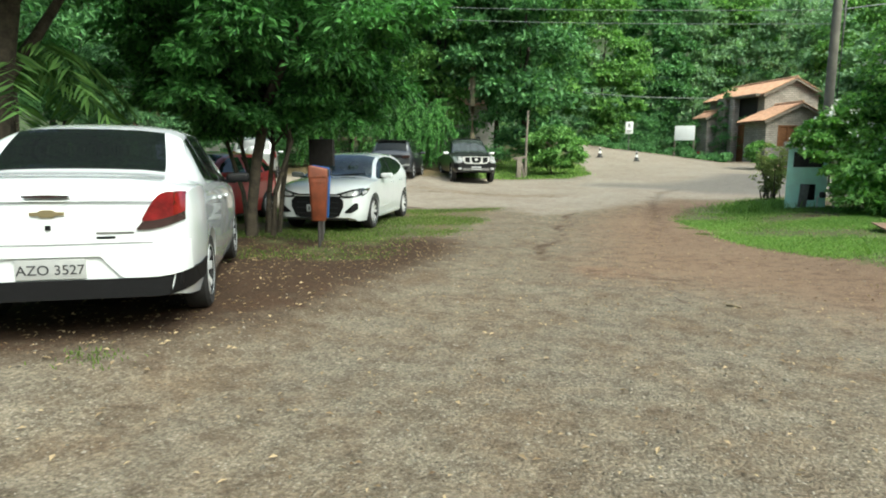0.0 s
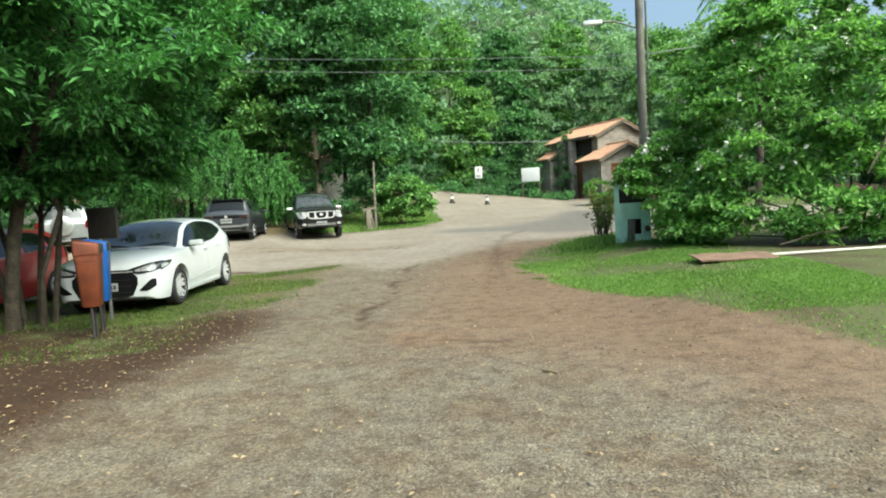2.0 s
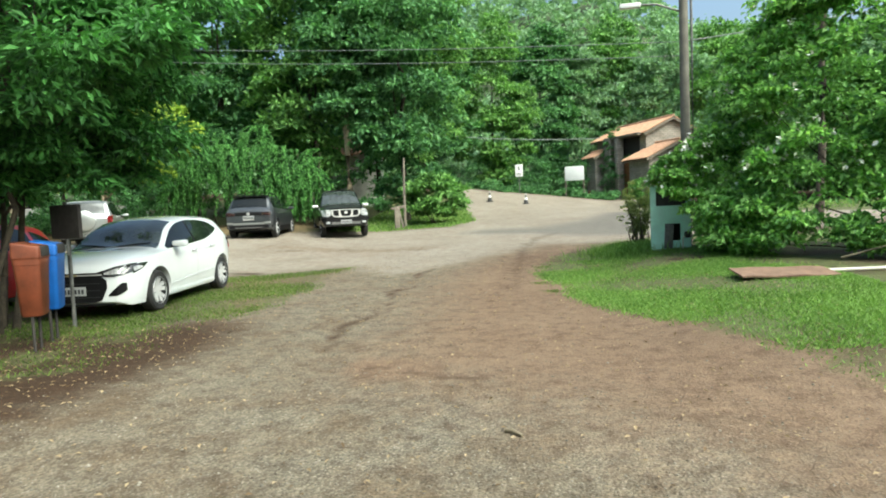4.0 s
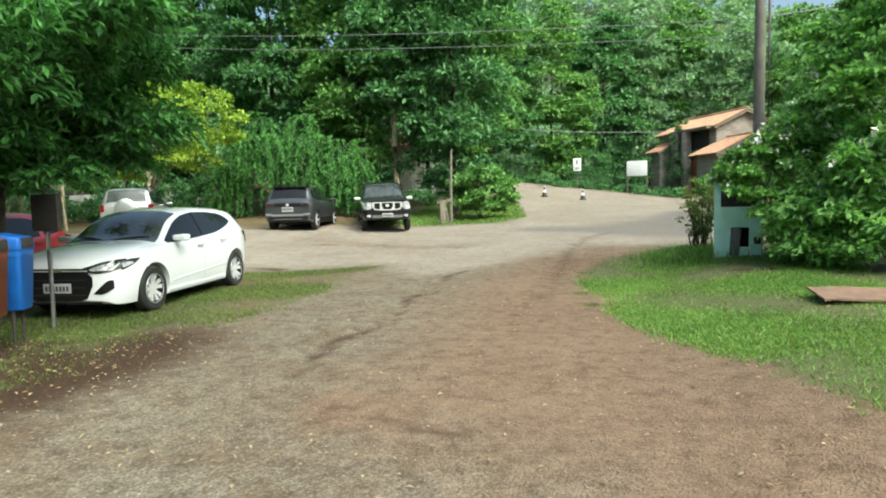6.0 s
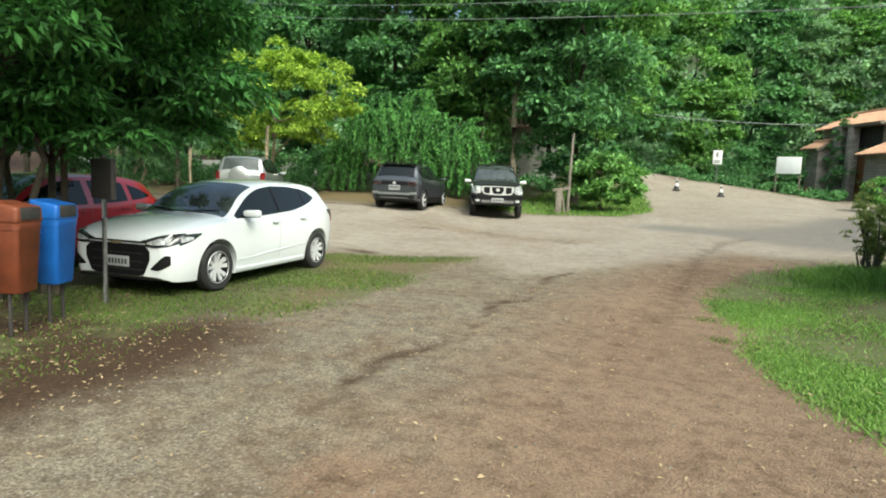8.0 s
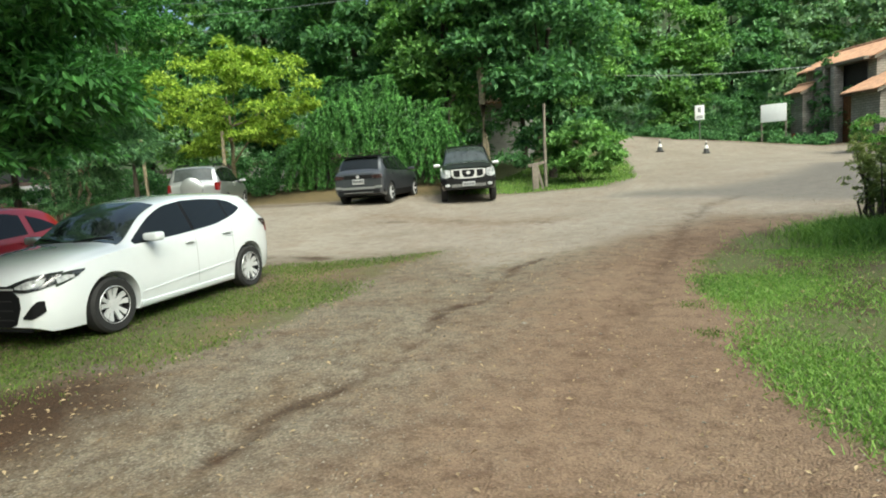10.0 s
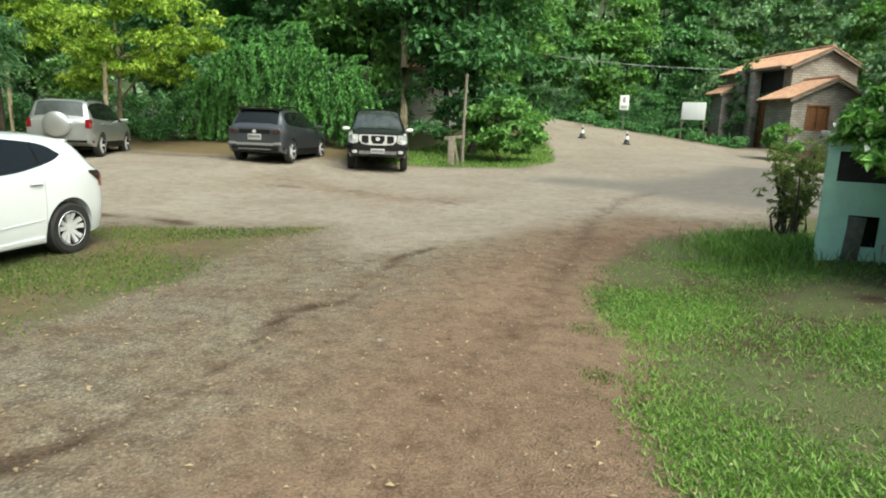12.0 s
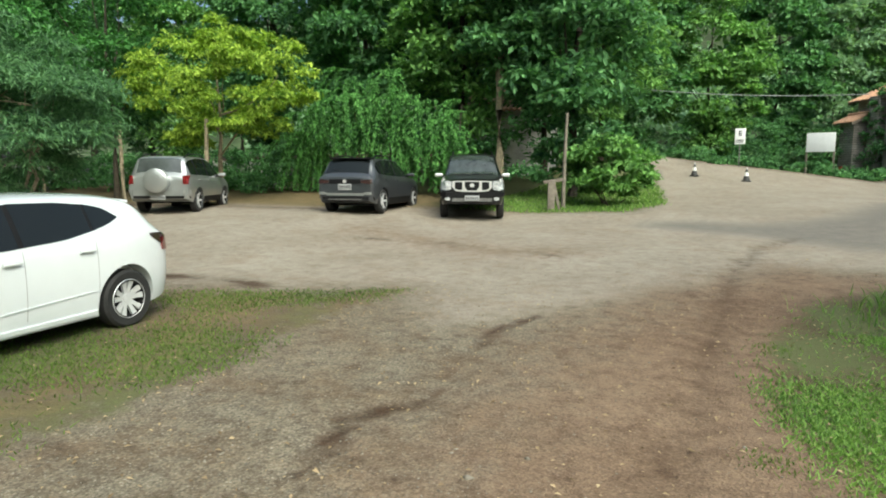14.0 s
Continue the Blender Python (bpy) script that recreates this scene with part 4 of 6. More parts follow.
end_piece("rear_valance", hatch_car, hatch, False, [(-0.6, 0.34, 0.45), (0.6, 0.34, 0.45)], TRIM, 0.012, 0.05, "black lower bumper")
for k in range(3):
    zz = 0.34 + k * 0.1
    end_piece("grille_bar", hatch_car, hatch, True, [(-0.40, zz, zz + 0.012), (0.40, zz, zz + 0.012)], RUBBER, 0.018, 0.02)
end_piece("badge", hatch_car, hatch, True, [(-0.085, 0.662, 0.68), (-0.035, 0.655, 0.688), (0.035, 0.655, 0.688), (0.085, 0.662, 0.68)], BRASS, 0.028, 0.03, "bow-shaped badge")
for sg in (1, -1):
    bm = bmesh.new()
    tube(bm, [(3.10, sg * 0.1, hatch.over(3.10, 0.1) + 0.012), (3.03, sg * 0.35, hatch.over(3.03, 0.35) + 0.022), (2.98, sg * 0.58, hatch.over(2.98, 0.58) + 0.026)], [0.012, 0.011, 0.008], 6)
    part("wiper", bm, TRIM, hatch_car)
plate(hatch_car, 4.185, 0.44, 1)
plate(hatch_car, -0.012, 0.62, -1)

# white saloon
saloon = CarShape(4.28, 1.72,
    top=[(0, 0.80), (0.03, 0.98), (0.1, 1.06), (0.5, 1.085), (0.62, 1.10), (1.22, 1.43), (1.6, 1.478), (2.2, 1.47), (2.6, 1.38), (3.2, 1.0), (3.6, 0.95), (4.05, 0.82), (4.28, 0.62)],
    belt=[(0, 0.74), (0.1, 0.96), (0.5, 1.0), (1.2, 0.97), (3.1, 0.9), (4.28, 0.57)],
    low=[(0, 0.31), (0.3, 0.25), (0.8, 0.2), (3.4, 0.19), (4.28, 0.25)],
    plan=[(0, 0.86), (0.05, 0.91), (0.2, 0.965), (0.7, 1.0), (3.3, 1.0), (3.8, 0.95), (4.1, 0.83), (4.28, 0.66)],
    roof_half=[(0, 0.86), (0.6, 0.86), (1.4, 0.71), (2.4, 0.70), (3.2, 0.84), (4.28, 0.7)])
saloon_car = car("white_saloon", heading(SALOON_X, SALOON_Y, SALOON_A), "white saloon car with dark rear window parked on earth", saloon, WHITE_PAINT, (0.95, 3.48), 0.305,
    [[(1.0, 1.035, 1.08), (1.25, 1.02, 1.33), (1.42, 1.01, 1.37)], [(1.48, 1.005, 1.385), (1.8, 0.985, 1.395), (2.05, 0.98, 1.395)], [(2.14, 0.975, 1.39), (2.5, 0.955, 1.31), (3.0, 0.935, 0.97)]],
    (2.38, 3.15, 0.93, 0.97), (0.68, 1.16, 0.79, 0.80), spokes=8, mirror=2.8, mirror_mat=TRIM)
for sg in (1, -1):
    f = (lambda o: o) if sg > 0 else mirrored
    end_piece("tail_light", saloon_car, saloon, False, f([(0.545, 0.795, 0.81), (0.61, 0.80, 0.92), (0.67, 0.81, 0.975), (0.74, 0.835, 0.985), (0.785, 0.855, 0.98)]), TAIL_RED, 0.016, 0.08, "red tail light")
    end_piece("tail_light_edge", saloon_car, saloon, False, f([(0.51, 0.738, 0.748), (0.57, 0.74, 0.81), (0.66, 0.755, 0.82), (0.785, 0.80, 0.86)]), TAIL_DARK, 0.014, 0.07, "smoked lower edge of the tail light")
    side_piece("bumper_corner", saloon_car, saloon, sg, [(0.0, 0.33, 0.455), (0.2, 0.325, 0.46), (0.4, 0.33, 0.455), (0.585, 0.32, 0.47)], TRIM, 0.014, "black lower bumper")
    end_piece("headlight", saloon_car, saloon, True, f([(0.40, 0.62, 0.68), (0.6, 0.60, 0.74), (0.78, 0.64, 0.80)]), LAMP_GLASS, 0.012, 0.06)
end_piece("bumper_trim", saloon_car, saloon, False, [(-0.818, 0.33, 0.455), (-0.6, 0.30, 0.425), (0.6, 0.30, 0.425), (0.818, 0.33, 0.455)], TRIM, 0.016, 0.08, "black lower bumper", n=24)
end_piece("bumper", saloon_car, saloon, False, [(-0.29, 0.575, 0.645), (0.29, 0.575, 0.645)], WHITE_PAINT, 0.024, 0.05, "white bumper shell")
for f in ((lambda o: o), mirrored):
    end_piece("bumper", saloon_car, saloon, False, f([(0.292, 0.572, 0.645), (0.36, 0.49, 0.645), (0.43, 0.43, 0.645), (0.60, 0.432, 0.648), (0.80, 0.465, 0.665)]), WHITE_PAINT, 0.024, 0.05, "white bumper shell", n=24)
end_piece("boot_gap", saloon_car, saloon, False, [(-0.6, 0.652, 0.66), (0.0, 0.648, 0.656), (0.6, 0.652, 0.66)], SEAM, 0.004, 0.01)
end_piece("boot_crease", saloon_car, saloon, False, [(-0.62, 0.925, 0.932), (0.62, 0.925, 0.932)], WHITE_PAINT, 0.006, 0.02)
end_piece("brake_light", saloon_car, saloon, False, [(-0.13, 0.952, 0.962), (0.0, 0.948, 0.966), (0.13, 0.952, 0.962)], TAIL_DARK, 0.016, 0.04, "dark red high brake light")
end_piece("badge", saloon_car, saloon, False, [(-0.095, 0.838, 0.858), (-0.04, 0.836, 0.86), (-0.035, 0.825, 0.872), (0.035, 0.825, 0.872), (0.04, 0.836, 0.86), (0.095, 0.838, 0.858)], BRASS, 0.012, 0.02, "brass-coloured bow-shaped badge")
end_piece("lock", saloon_car, saloon, False, [(-0.015, 0.745, 0.775), (0.015, 0.745, 0.775)], TRIM, 0.008, 0.02)
end_piece("trim_lettering", saloon_car, saloon, False, [(-0.49, 0.715, 0.728), (-0.27, 0.715, 0.728)], STEEL, 0.004, 0.01)
end_piece("trim_lettering", saloon_car, saloon, False, [(-0.38, 0.685, 0.70), (-0.27, 0.685, 0.70)], TRIM, 0.004, 0.01)
plate(saloon_car, -0.012, 0.50, -1, "AZO 3527")

# red hatchback beyond the bins
red_car = car("red_hatchback", heading(-9.96, 11.46, -79.9), "red hatchback parked beside the white one under the tree", hatch, RED_PAINT, (0.78, 3.33), 0.30,
    [[(0.5, 1.11, 1.13), (0.72, 1.07, 1.25), (0.9, 1.05, 1.31)], [(1.0, 1.04, 1.325), (1.2, 1.025, 1.36), (1.66, 1.0, 1.365)], [(1.78, 0.995, 1.365), (2.15, 0.98, 1.34), (2.5, 0.965, 1.22), (2.92, 0.95, 0.98)]],
    (2.30, 3.08, 0.93, 0.97), (0.13, 0.35, 0.9, 0.9), spokes=6, mirror=2.78)
for sg in (1, -1):
    f = (lambda o: o) if sg > 0 else mirrored
    end_piece("tail_light", red_car, hatch, False, f([(0.6, 0.74, 1.0), (0.7, 0.70, 1.04), (0.8, 0.72, 1.04)]), TAIL_RED, 0.012, 0.06)
    end_piece("headlight", red_car, hatch, True, f([(0.40, 0.62, 0.69), (0.55, 0.60, 0.74), (0.80, 0.66, 0.79)]), LAMP_GLASS, 0.012, 0.06)
end_piece("grille", red_car, hatch, True, [(-0.45, 0.32, 0.45), (0.45, 0.32, 0.45)], TRIM, 0.012, 0.06)

# dark grey crossover
cross = CarShape(4.2, 1.76,
    top=[(0, 0.98), (0.03, 1.06), (0.12, 1.12), (0.42, 1.50), (0.62, 1.555), (1.6, 1.58), (2.2, 1.54), (2.55, 1.42), (3.1, 1.06), (3.6, 1.01), (4.0, 0.92), (4.2, 0.72)],
    belt=[(0, 0.92), (0.4, 1.06), (1.2, 1.03), (3.1, 0.98), (4.2, 0.66)],
    low=[(0, 0.36), (0.3, 0.27), (0.8, 0.23), (3.4, 0.22), (4.2, 0.32)],
    plan=[(0, 0.88), (0.05, 0.93), (0.2, 0.975), (0.7, 1.0), (3.3, 1.0), (3.8, 0.96), (4.1, 0.86), (4.2, 0.72)],
    roof_half=[(0, 0.88), (0.45, 0.75), (1.5, 0.74), (2.4, 0.73), (3.1, 0.86), (4.2, 0.74)])
cross_car = car("grey_crossover", heading(-11.2, 23.2, 104), "dark grey crossover parked with its tail to the lot", cross, GREY_PAINT, (0.75, 3.40), 0.335,
    [[(0.40, 1.13, 1.30), (0.6, 1.09, 1.43), (0.78, 1.08, 1.455)], [(0.85, 1.075, 1.465), (1.2, 1.055, 1.49), (1.66, 1.04, 1.49)], [(1.76, 1.035, 1.49), (2.15, 1.02, 1.46), (2.5, 1.01, 1.34), (2.9, 1.0, 1.06)]],
    (2.30, 3.05, 0.93, 0.97), (0.14, 0.42, 0.9, 0.9), spokes=5, roof_rails=True, sill=0.42, mirror=2.78, dark_pillars=True)
for sg in (1, -1):
    f = (lambda o: o) if sg > 0 else mirrored
    end_piece("tail_light", cross_car, cross, False, f([(0.48, 0.85, 0.92), (0.6, 0.83, 0.94), (0.80, 0.83, 0.95)]), TAIL_DARK, 0.012, 0.06, "red tail light")
    end_piece("reflector", cross_car, cross, False, f([(0.55, 0.53, 0.58), (0.68, 0.52, 0.60), (0.78, 0.53, 0.60)]), SILVER_PAINT, 0.022, 0.05, "bright corner reflector")
end_piece("light_bar", cross_car, cross, False, [(-0.47, 0.83, 0.95), (0.47, 0.83, 0.95)], TRIM, 0.01, 0.05)
end_piece("bumper_band", cross_car, cross, False, [(-0.56, 0.50, 0.57), (0.56, 0.50, 0.57)], SILVER_PAINT, 0.02, 0.05, "silver band across the bumper")
end_piece("badge", cross_car, cross, False, [(-0.055, 0.88, 0.90), (-0.03, 0.85, 0.945), (0.03, 0.85, 0.945), (0.055, 0.88, 0.90)], CHROME, 0.02, 0.05, "round chrome badge")
end_piece("bumper", cross_car, cross, False, [(-0.82, 0.37, 0.47), (0.82, 0.37, 0.47)], TRIM, 0.02, 0.06, "black plastic bumper")
end_piece("trim_lettering", cross_car, cross, False, [(-0.2, 0.66, 0.685), (0.2, 0.66, 0.685)], CHROME, 0.01, 0.03)
plate(cross_car, -0.012, 0.755, -1)
bm = soft_box((0.30, 0.62), (-0.60, 0.60), (1.515, 1.555), 0.015)
part("roof_spoiler", bm, TRIM, cross_car, "black roof spoiler")
end_piece("lower_skid", cross_car, cross, False, [(-0.5, 0.38, 0.41), (0.5, 0.38, 0.41)], STEEL, 0.03, 0.05)
bm = bmesh.new()
tube(bm, [(0.16, -0.05, 1.17), (0.17, 0.2, 1.19), (0.2, 0.42, 1.23)], [0.012, 0.01, 0.008], 6)
part("rear_wiper", bm, TRIM, cross_car)

# black pickup
pick = CarShape(5.2, 1.85,
    top=[(0, 1.05), (0.05, 1.09), (1.5, 1.10), (1.56, 1.12), (1.72, 1.66), (2.0, 1.745), (2.6, 1.765), (3.05, 1.72), (3.35, 1.58), (3.85, 1.16), (4.3, 1.11), (4.9, 1.04), (5.1, 0.96), (5.2, 0.86)],
    belt=[(0, 1.0), (1.5, 1.05), (2.0, 1.1), (3.8, 1.05), (5.2, 0.78)],
    low=[(0, 0.5), (0.3, 0.42), (4.6, 0.4), (5.0, 0.38), (5.2, 0.42)],
    plan=[(0, 0.93), (0.1, 0.97), (0.8, 1.0), (4.3, 1.0), (4.9, 0.96), (5.1, 0.9), (5.2, 0.8)],
    roof_half=[(0, 0.9), (1.5, 0.9), (1.75, 0.74), (3.0, 0.74), (3.4, 0.76), (3.85, 0.88), (5.2, 0.8)])
pick_car = car("black_pickup", heading(-9.93, 28.03, -62.6, 0.42) @ Matrix.Diagonal((1.08, 1, 1.08, 1)), "black pickup truck with chrome grille parked facing out", pick, BLACK_PAINT, (1.1, 4.28), 0.37,
    [[(1.74, 1.16, 1.58), (2.2, 1.15, 1.66), (2.5, 1.145, 1.67)], [(2.6, 1.14, 1.665), (3.0, 1.13, 1.62), (3.3, 1.12, 1.50), (3.68, 1.11, 1.17)]],
    (3.16, 3.82, 0.94, 0.97), (1.56, 1.72, 0.9, 0.9), spokes=6, roof_rails=True, mirror=3.55, mirror_mat=CHROME)
for sg in (1, -1):
    f = (lambda o: o) if sg > 0 else mirrored
    end_piece("headlight", pick_car, pick, True, f([(0.57, 0.79, 0.985), (0.70, 0.75, 1.0), (0.86, 0.78, 0.99)]), LAMP_GLASS, 0.014, 0.06, "clear headlight")
    end_piece("grille_opening", pick_car, pick, True, f([(0.27, 0.775, 0.968), (0.34, 0.765, 0.968), (0.47, 0.80, 0.965)]), TRIM, 0.03, 0.05)
    end_piece("fog_lamp", pick_car, pick, True, f([(0.6, 0.52, 0.56), (0.64, 0.50, 0.58), (0.7, 0.50, 0.58), (0.74, 0.52, 0.56)]), LAMP_GLASS, 0.016, 0.05)
end_piece("grille", pick_car, pick, True, [(-0.55, 0.84, 0.985), (-0.45, 0.74, 0.995), (0, 0.715, 1.0), (0.45, 0.74, 0.995), (0.55, 0.84, 0.985)], CHROME, 0.02, 0.06, "chrome grille frame")
end_piece("grille_opening", pick_car, pick, True, [(-0.20, 0.86, 0.968), (-0.12, 0.755, 0.972), (0.12, 0.755, 0.972), (0.20, 0.86, 0.968)], TRIM, 0.03, 0.05)
end_piece("badge", pick_car, pick, True, [(-0.065, 0.875, 0.89), (-0.03, 0.835, 0.93), (0.03, 0.835, 0.93), (0.065, 0.875, 0.89)], CHROME, 0.045, 0.05, "round chrome badge")
end_piece("bumper", pick_car, pick, True, [(-0.86, 0.60, 0.70), (0.86, 0.60, 0.70)], TRIM, 0.035, 0.08)
end_piece("air_intake", pick_car, pick, True, [(-0.55, 0.47, 0.56), (0.55, 0.47, 0.56)], STEEL, 0.016, 0.05)
plate(pick_car, 5.25, 0.56, 1)

# silver off-roader with a spare wheel
silver = CarShape(4.15, 1.74,
    top=[(0, 1.0), (0.02, 1.08), (0.08, 1.14), (0.26, 1.56), (0.42, 1.625), (1.6, 1.66), (2.2, 1.62), (2.5, 1.5), (3.05, 1.1), (3.6, 1.04), (4.0, 0.92), (4.15, 0.75)],
    belt=[(0, 0.94), (0.3, 1.06), (1.2, 1.05), (3.05, 1.0), (4.15, 0.68)],
    low=[(0, 0.42), (0.3, 0.32), (3.6, 0.28), (4.15, 0.36)],
    plan=[(0, 0.92), (0.06, 0.96), (0.25, 0.985), (0.7, 1.0), (3.3, 1.0), (3.8, 0.95), (4.15, 0.74)],
    roof_half=[(0, 0.9), (0.3, 0.76), (1.5, 0.75), (2.4, 0.74), (3.05, 0.86), (4.15, 0.74)])
silver_car = car("silver_off_roader", heading(-16.2, 20.75, 123), "silver compact off-road car with a covered spare wheel on its tailgate", silver, SILVER_PAINT, (0.82, 3.28), 0.345,
    [[(0.24, 1.12, 1.42), (0.45, 1.10, 1.50), (0.72, 1.09, 1.53)], [(0.80, 1.085, 1.54), (1.2, 1.075, 1.57), (1.62, 1.06, 1.57)], [(1.72, 1.055, 1.565), (2.1, 1.04, 1.53), (2.45, 1.03, 1.4), (2.85, 1.02, 1.1)]],
    (2.28, 3.0, 0.93, 0.97), (0.1, 0.27, 0.86, 0.86), spokes=5, roof_rails=True, sill=0.46, mirror=2.7, dark_pillars=True, back_mat=SKY_TINT_GLASS)
for sg in (1, -1):
    f = (lambda o: o) if sg > 0 else mirrored
    end_piece("tail_light", silver_car, silver, False, f([(0.68, 0.84, 1.06), (0.74, 0.83, 1.08), (0.82, 0.83, 1.07)]), TAIL_RED, 0.014, 0.06, "red tail light")
end_piece("bumper", silver_car, silver, False, [(-0.84, 0.50, 0.66), (0.84, 0.50, 0.66)], SILVER_PAINT, 0.04, 0.08)
end_piece("bumper_trim", silver_car, silver, False, [(-0.82, 0.43, 0.50), (0.82, 0.43, 0.50)], TRIM, 0.02, 0.06)
bm = lathe([(0.10, -0.24), (0.27, -0.235), (0.335, -0.2), (0.345, -0.12), (0.33, 0.02), (0.1, 0.02)], 32)
bmesh.ops.rotate(bm, matrix=Matrix.Rotation(-math.pi / 2, 3, "Z"), verts=bm.verts)
bmesh.ops.translate(bm, vec=(-0.02, 0, 0.93), verts=bm.verts)
part("spare_wheel_cover", bm, SILVER_PAINT, silver_car, "round silver spare wheel cover")
plate(silver_car, -0.05, 0.46, -1)


# ---- bins and their pole ----
def bin_thing(x, y, turn, mat, label, z):
    """A litter bin: tapered rectangular bucket with a hooded mouth, on two thin legs."""
    t = thing("litter_bin", pose(x, y, ground_z(x, y), 0, 0, turn), label, "litter bin", "litter bins")
    bm = bmesh.new()
    rows = [(0.125, 0.10, 0.0), (0.14, 0.11, 0.02), (0.172, 0.138, 0.58), (0.177, 0.142, 0.585), (0.179, 0.143, 0.65)]
    rings = []
    for hx, hy, zz in rows:
        ring = []
        for sx, sy in ((1, 1), (-1, 1), (-1, -1), (1, -1)):
            for k in range(4):
                a = math.atan2(sy, sx) - math.pi / 4 + k * math.pi / 6
                ring.append(bm.verts.new((sx * (hx - 0.045) + 0.045 * math.cos(a), sy * (hy - 0.045) + 0.045 * math.sin(a), zz + z)))
        rings.append(ring)
    for r0, r1 in zip(rings[:-1], rings[1:]):
        for k in range(16):
            bm.faces.new((r0[k], r0[(k + 1) % 16], r1[(k + 1) % 16], r1[k]))
    bm.faces.new(rings[0][::-1])
    part("bucket", bm, mat, t)
    bm = soft_box((-0.182, 0.182), (-0.146, 0.146), (z + 0.64, z + 0.85), 0.035, seg=4)
    for v in bm.verts:
        if v.co.z > z + 0.76:
            v.co.x *= 0.93
            v.co.z -= 0.06 * (0.5 - v.co.y / 0.3)
    hood = part("hood", bm, mat, t)
    # Solid dark block; the shade inside the mouth is its colour.
    part("mouth", soft_box((-0.13, 0.13), (-0.158, -0.08), (z + 0.67, z + 0.79), 0.02), DARK_HOLE, hood, "dark block for the shade in the mouth")
    for s in (-1, 1):
        bm = bmesh.new()
        tube(bm, [(s * 0.1, 0.0, -0.1), (s * 0.1, 0.0, z + 0.03)], [0.018, 0.018], 8)
        part("leg", bm, RUST_STEEL, t)
    return t


bin_thing(BIN1[0], BIN1[1], 117, ORANGE, "rust-orange plastic litter bin with a hood on thin legs", 0.40)
bin_thing(BIN2[0], BIN2[1], 117, BLUE, "blue plastic litter bin beside the orange one", 0.40)
sp = thing("sign_post", pose(POST[0], POST[1], ground_z(*POST), 0, 0, -10), "thin grey pole with a dark panel beside the bins", "sign post")
bm = bmesh.new()
tube(bm, [(0, 0, -0.2), (0.01, 0, 1.0), (0.0, 0, 1.72)], [0.03, 0.028, 0.028], 12)
part("pole", bm, STEEL, sp)
part("panel", soft_box((-0.27, 0.27), (-0.03, 0.03), (1.22, 1.68), 0.012), RUST_STEEL, sp, "dark blank panel seen from behind")

# ---- mint-green meter booth, pipe and slab ----
bx, by = 2.67, 16.75
booth = thing("meter_booth", pose(bx, by, ground_z(bx, by) - 0.05, 0, 0, -9), "small mint-green rendered meter booth with a window and a hatch", "booth")
bm = bmesh.new()
W, D = 0.42, 0.33
for x0, x1, z0, z1 in ((-W, W, 0, 0.22), (-W, -W + 0.30, 0.22, 0.60), (-W + 0.62, W, 0.22, 0.60), (-W, W, 0.60, 1.0), (-W, -W + 0.12, 1.0, 1.36), (W - 0.1, W, 1.0, 1.36), (-W, W, 1.36, 1.52)):
    box(bm, (x0, x1), (-D, -D + 0.1), (z0, z1))
for x0, x1 in ((-W, -W + 0.1), (W - 0.1, W)):
    box(bm, (x0, x1), (-D + 0.1, D - 0.1), (0, 1.52))
box(bm, (-W, W), (D - 0.1, D), (0, 1.52))
bmesh.ops.remove_doubles(bm, verts=bm.verts, dist=0.001)
part("wall", bm, MINT, booth, smooth_shade=False)
part("roof_slab", soft_box((-W - 0.12, W + 0.35), (-D - 0.15, D + 0.1), (1.52, 1.60), 0.015), CONCRETE, booth, "grey concrete slab roof")
# Dark panel added inside, to paint the shade behind window and hatch.
part("inside_shade_panel", soft_box((-W + 0.11, W - 0.11), (-0.02, 0.02), (0.02, 1.4), 0.005), DARK_HOLE, booth)
part("window_frame", soft_box((-W + 0.12, W - 0.1), (-D + 0.03, -D + 0.07), (1.0, 1.35), 0.01), DARK_HOLE, booth, "dark wooden window leaf")
part("hatch_leaf", soft_box((-W + 0.27, -W + 0.45), (-D - 0.03, -D - 0.005), (0.04, 0.58), 0.006, Matrix.Rotation(radians(4), 4, "Y")), STEEL, booth, "grey metal hatch leaf standing ajar")
tap = thing("water_meter", pose(bx + 0.27, by - 0.52, ground_z(bx, by) - 0.03), "small dark water meter on a short pipe", "water meter")
bm = bmesh.new()
tube(bm, [(-0.1, 0, -0.05), (-0.1, 0, 0.28), (-0.04, 0, 0.32), (0.2, 0, 0.32), (0.24, 0, 0.26), (0.24, 0, -0.05)], [0.016] * 6, 8)
part("pipe", bm, PVC, tap)
bm = lathe([(0.0, 0.27), (0.06, 0.275), (0.07, 0.33), (0.07, 0.38), (0.05, 0.41), (0, 0.41)], 16, "Z")
part("meter", bm, RUST_STEEL, tap)

slab = thing("cardboard_sheet", pose(3.33, 11.25, ground_z(3.33, 11.25) + 0.055, 3, 2, 14), "worn brown board lying on the grass by the shrub", "board")
bm = bmesh.new()
n = 14
top = [[bm.verts.new((-0.68 + 1.36 * i / n + 0.1 * (j / 4 - 0.5), -0.28 + 0.56 * j / 4 + random.uniform(-0.012, 0.012), 0.006 * math.sin(i * 0.9 + j) + 0.03 * (j / 4) ** 2 + 0.012 * (i / n))) for j in range(5)] for i in range(n + 1)]
low = [[bm.verts.new(v.co - Vector((0, 0, 0.022))) for v in r] for r in top]
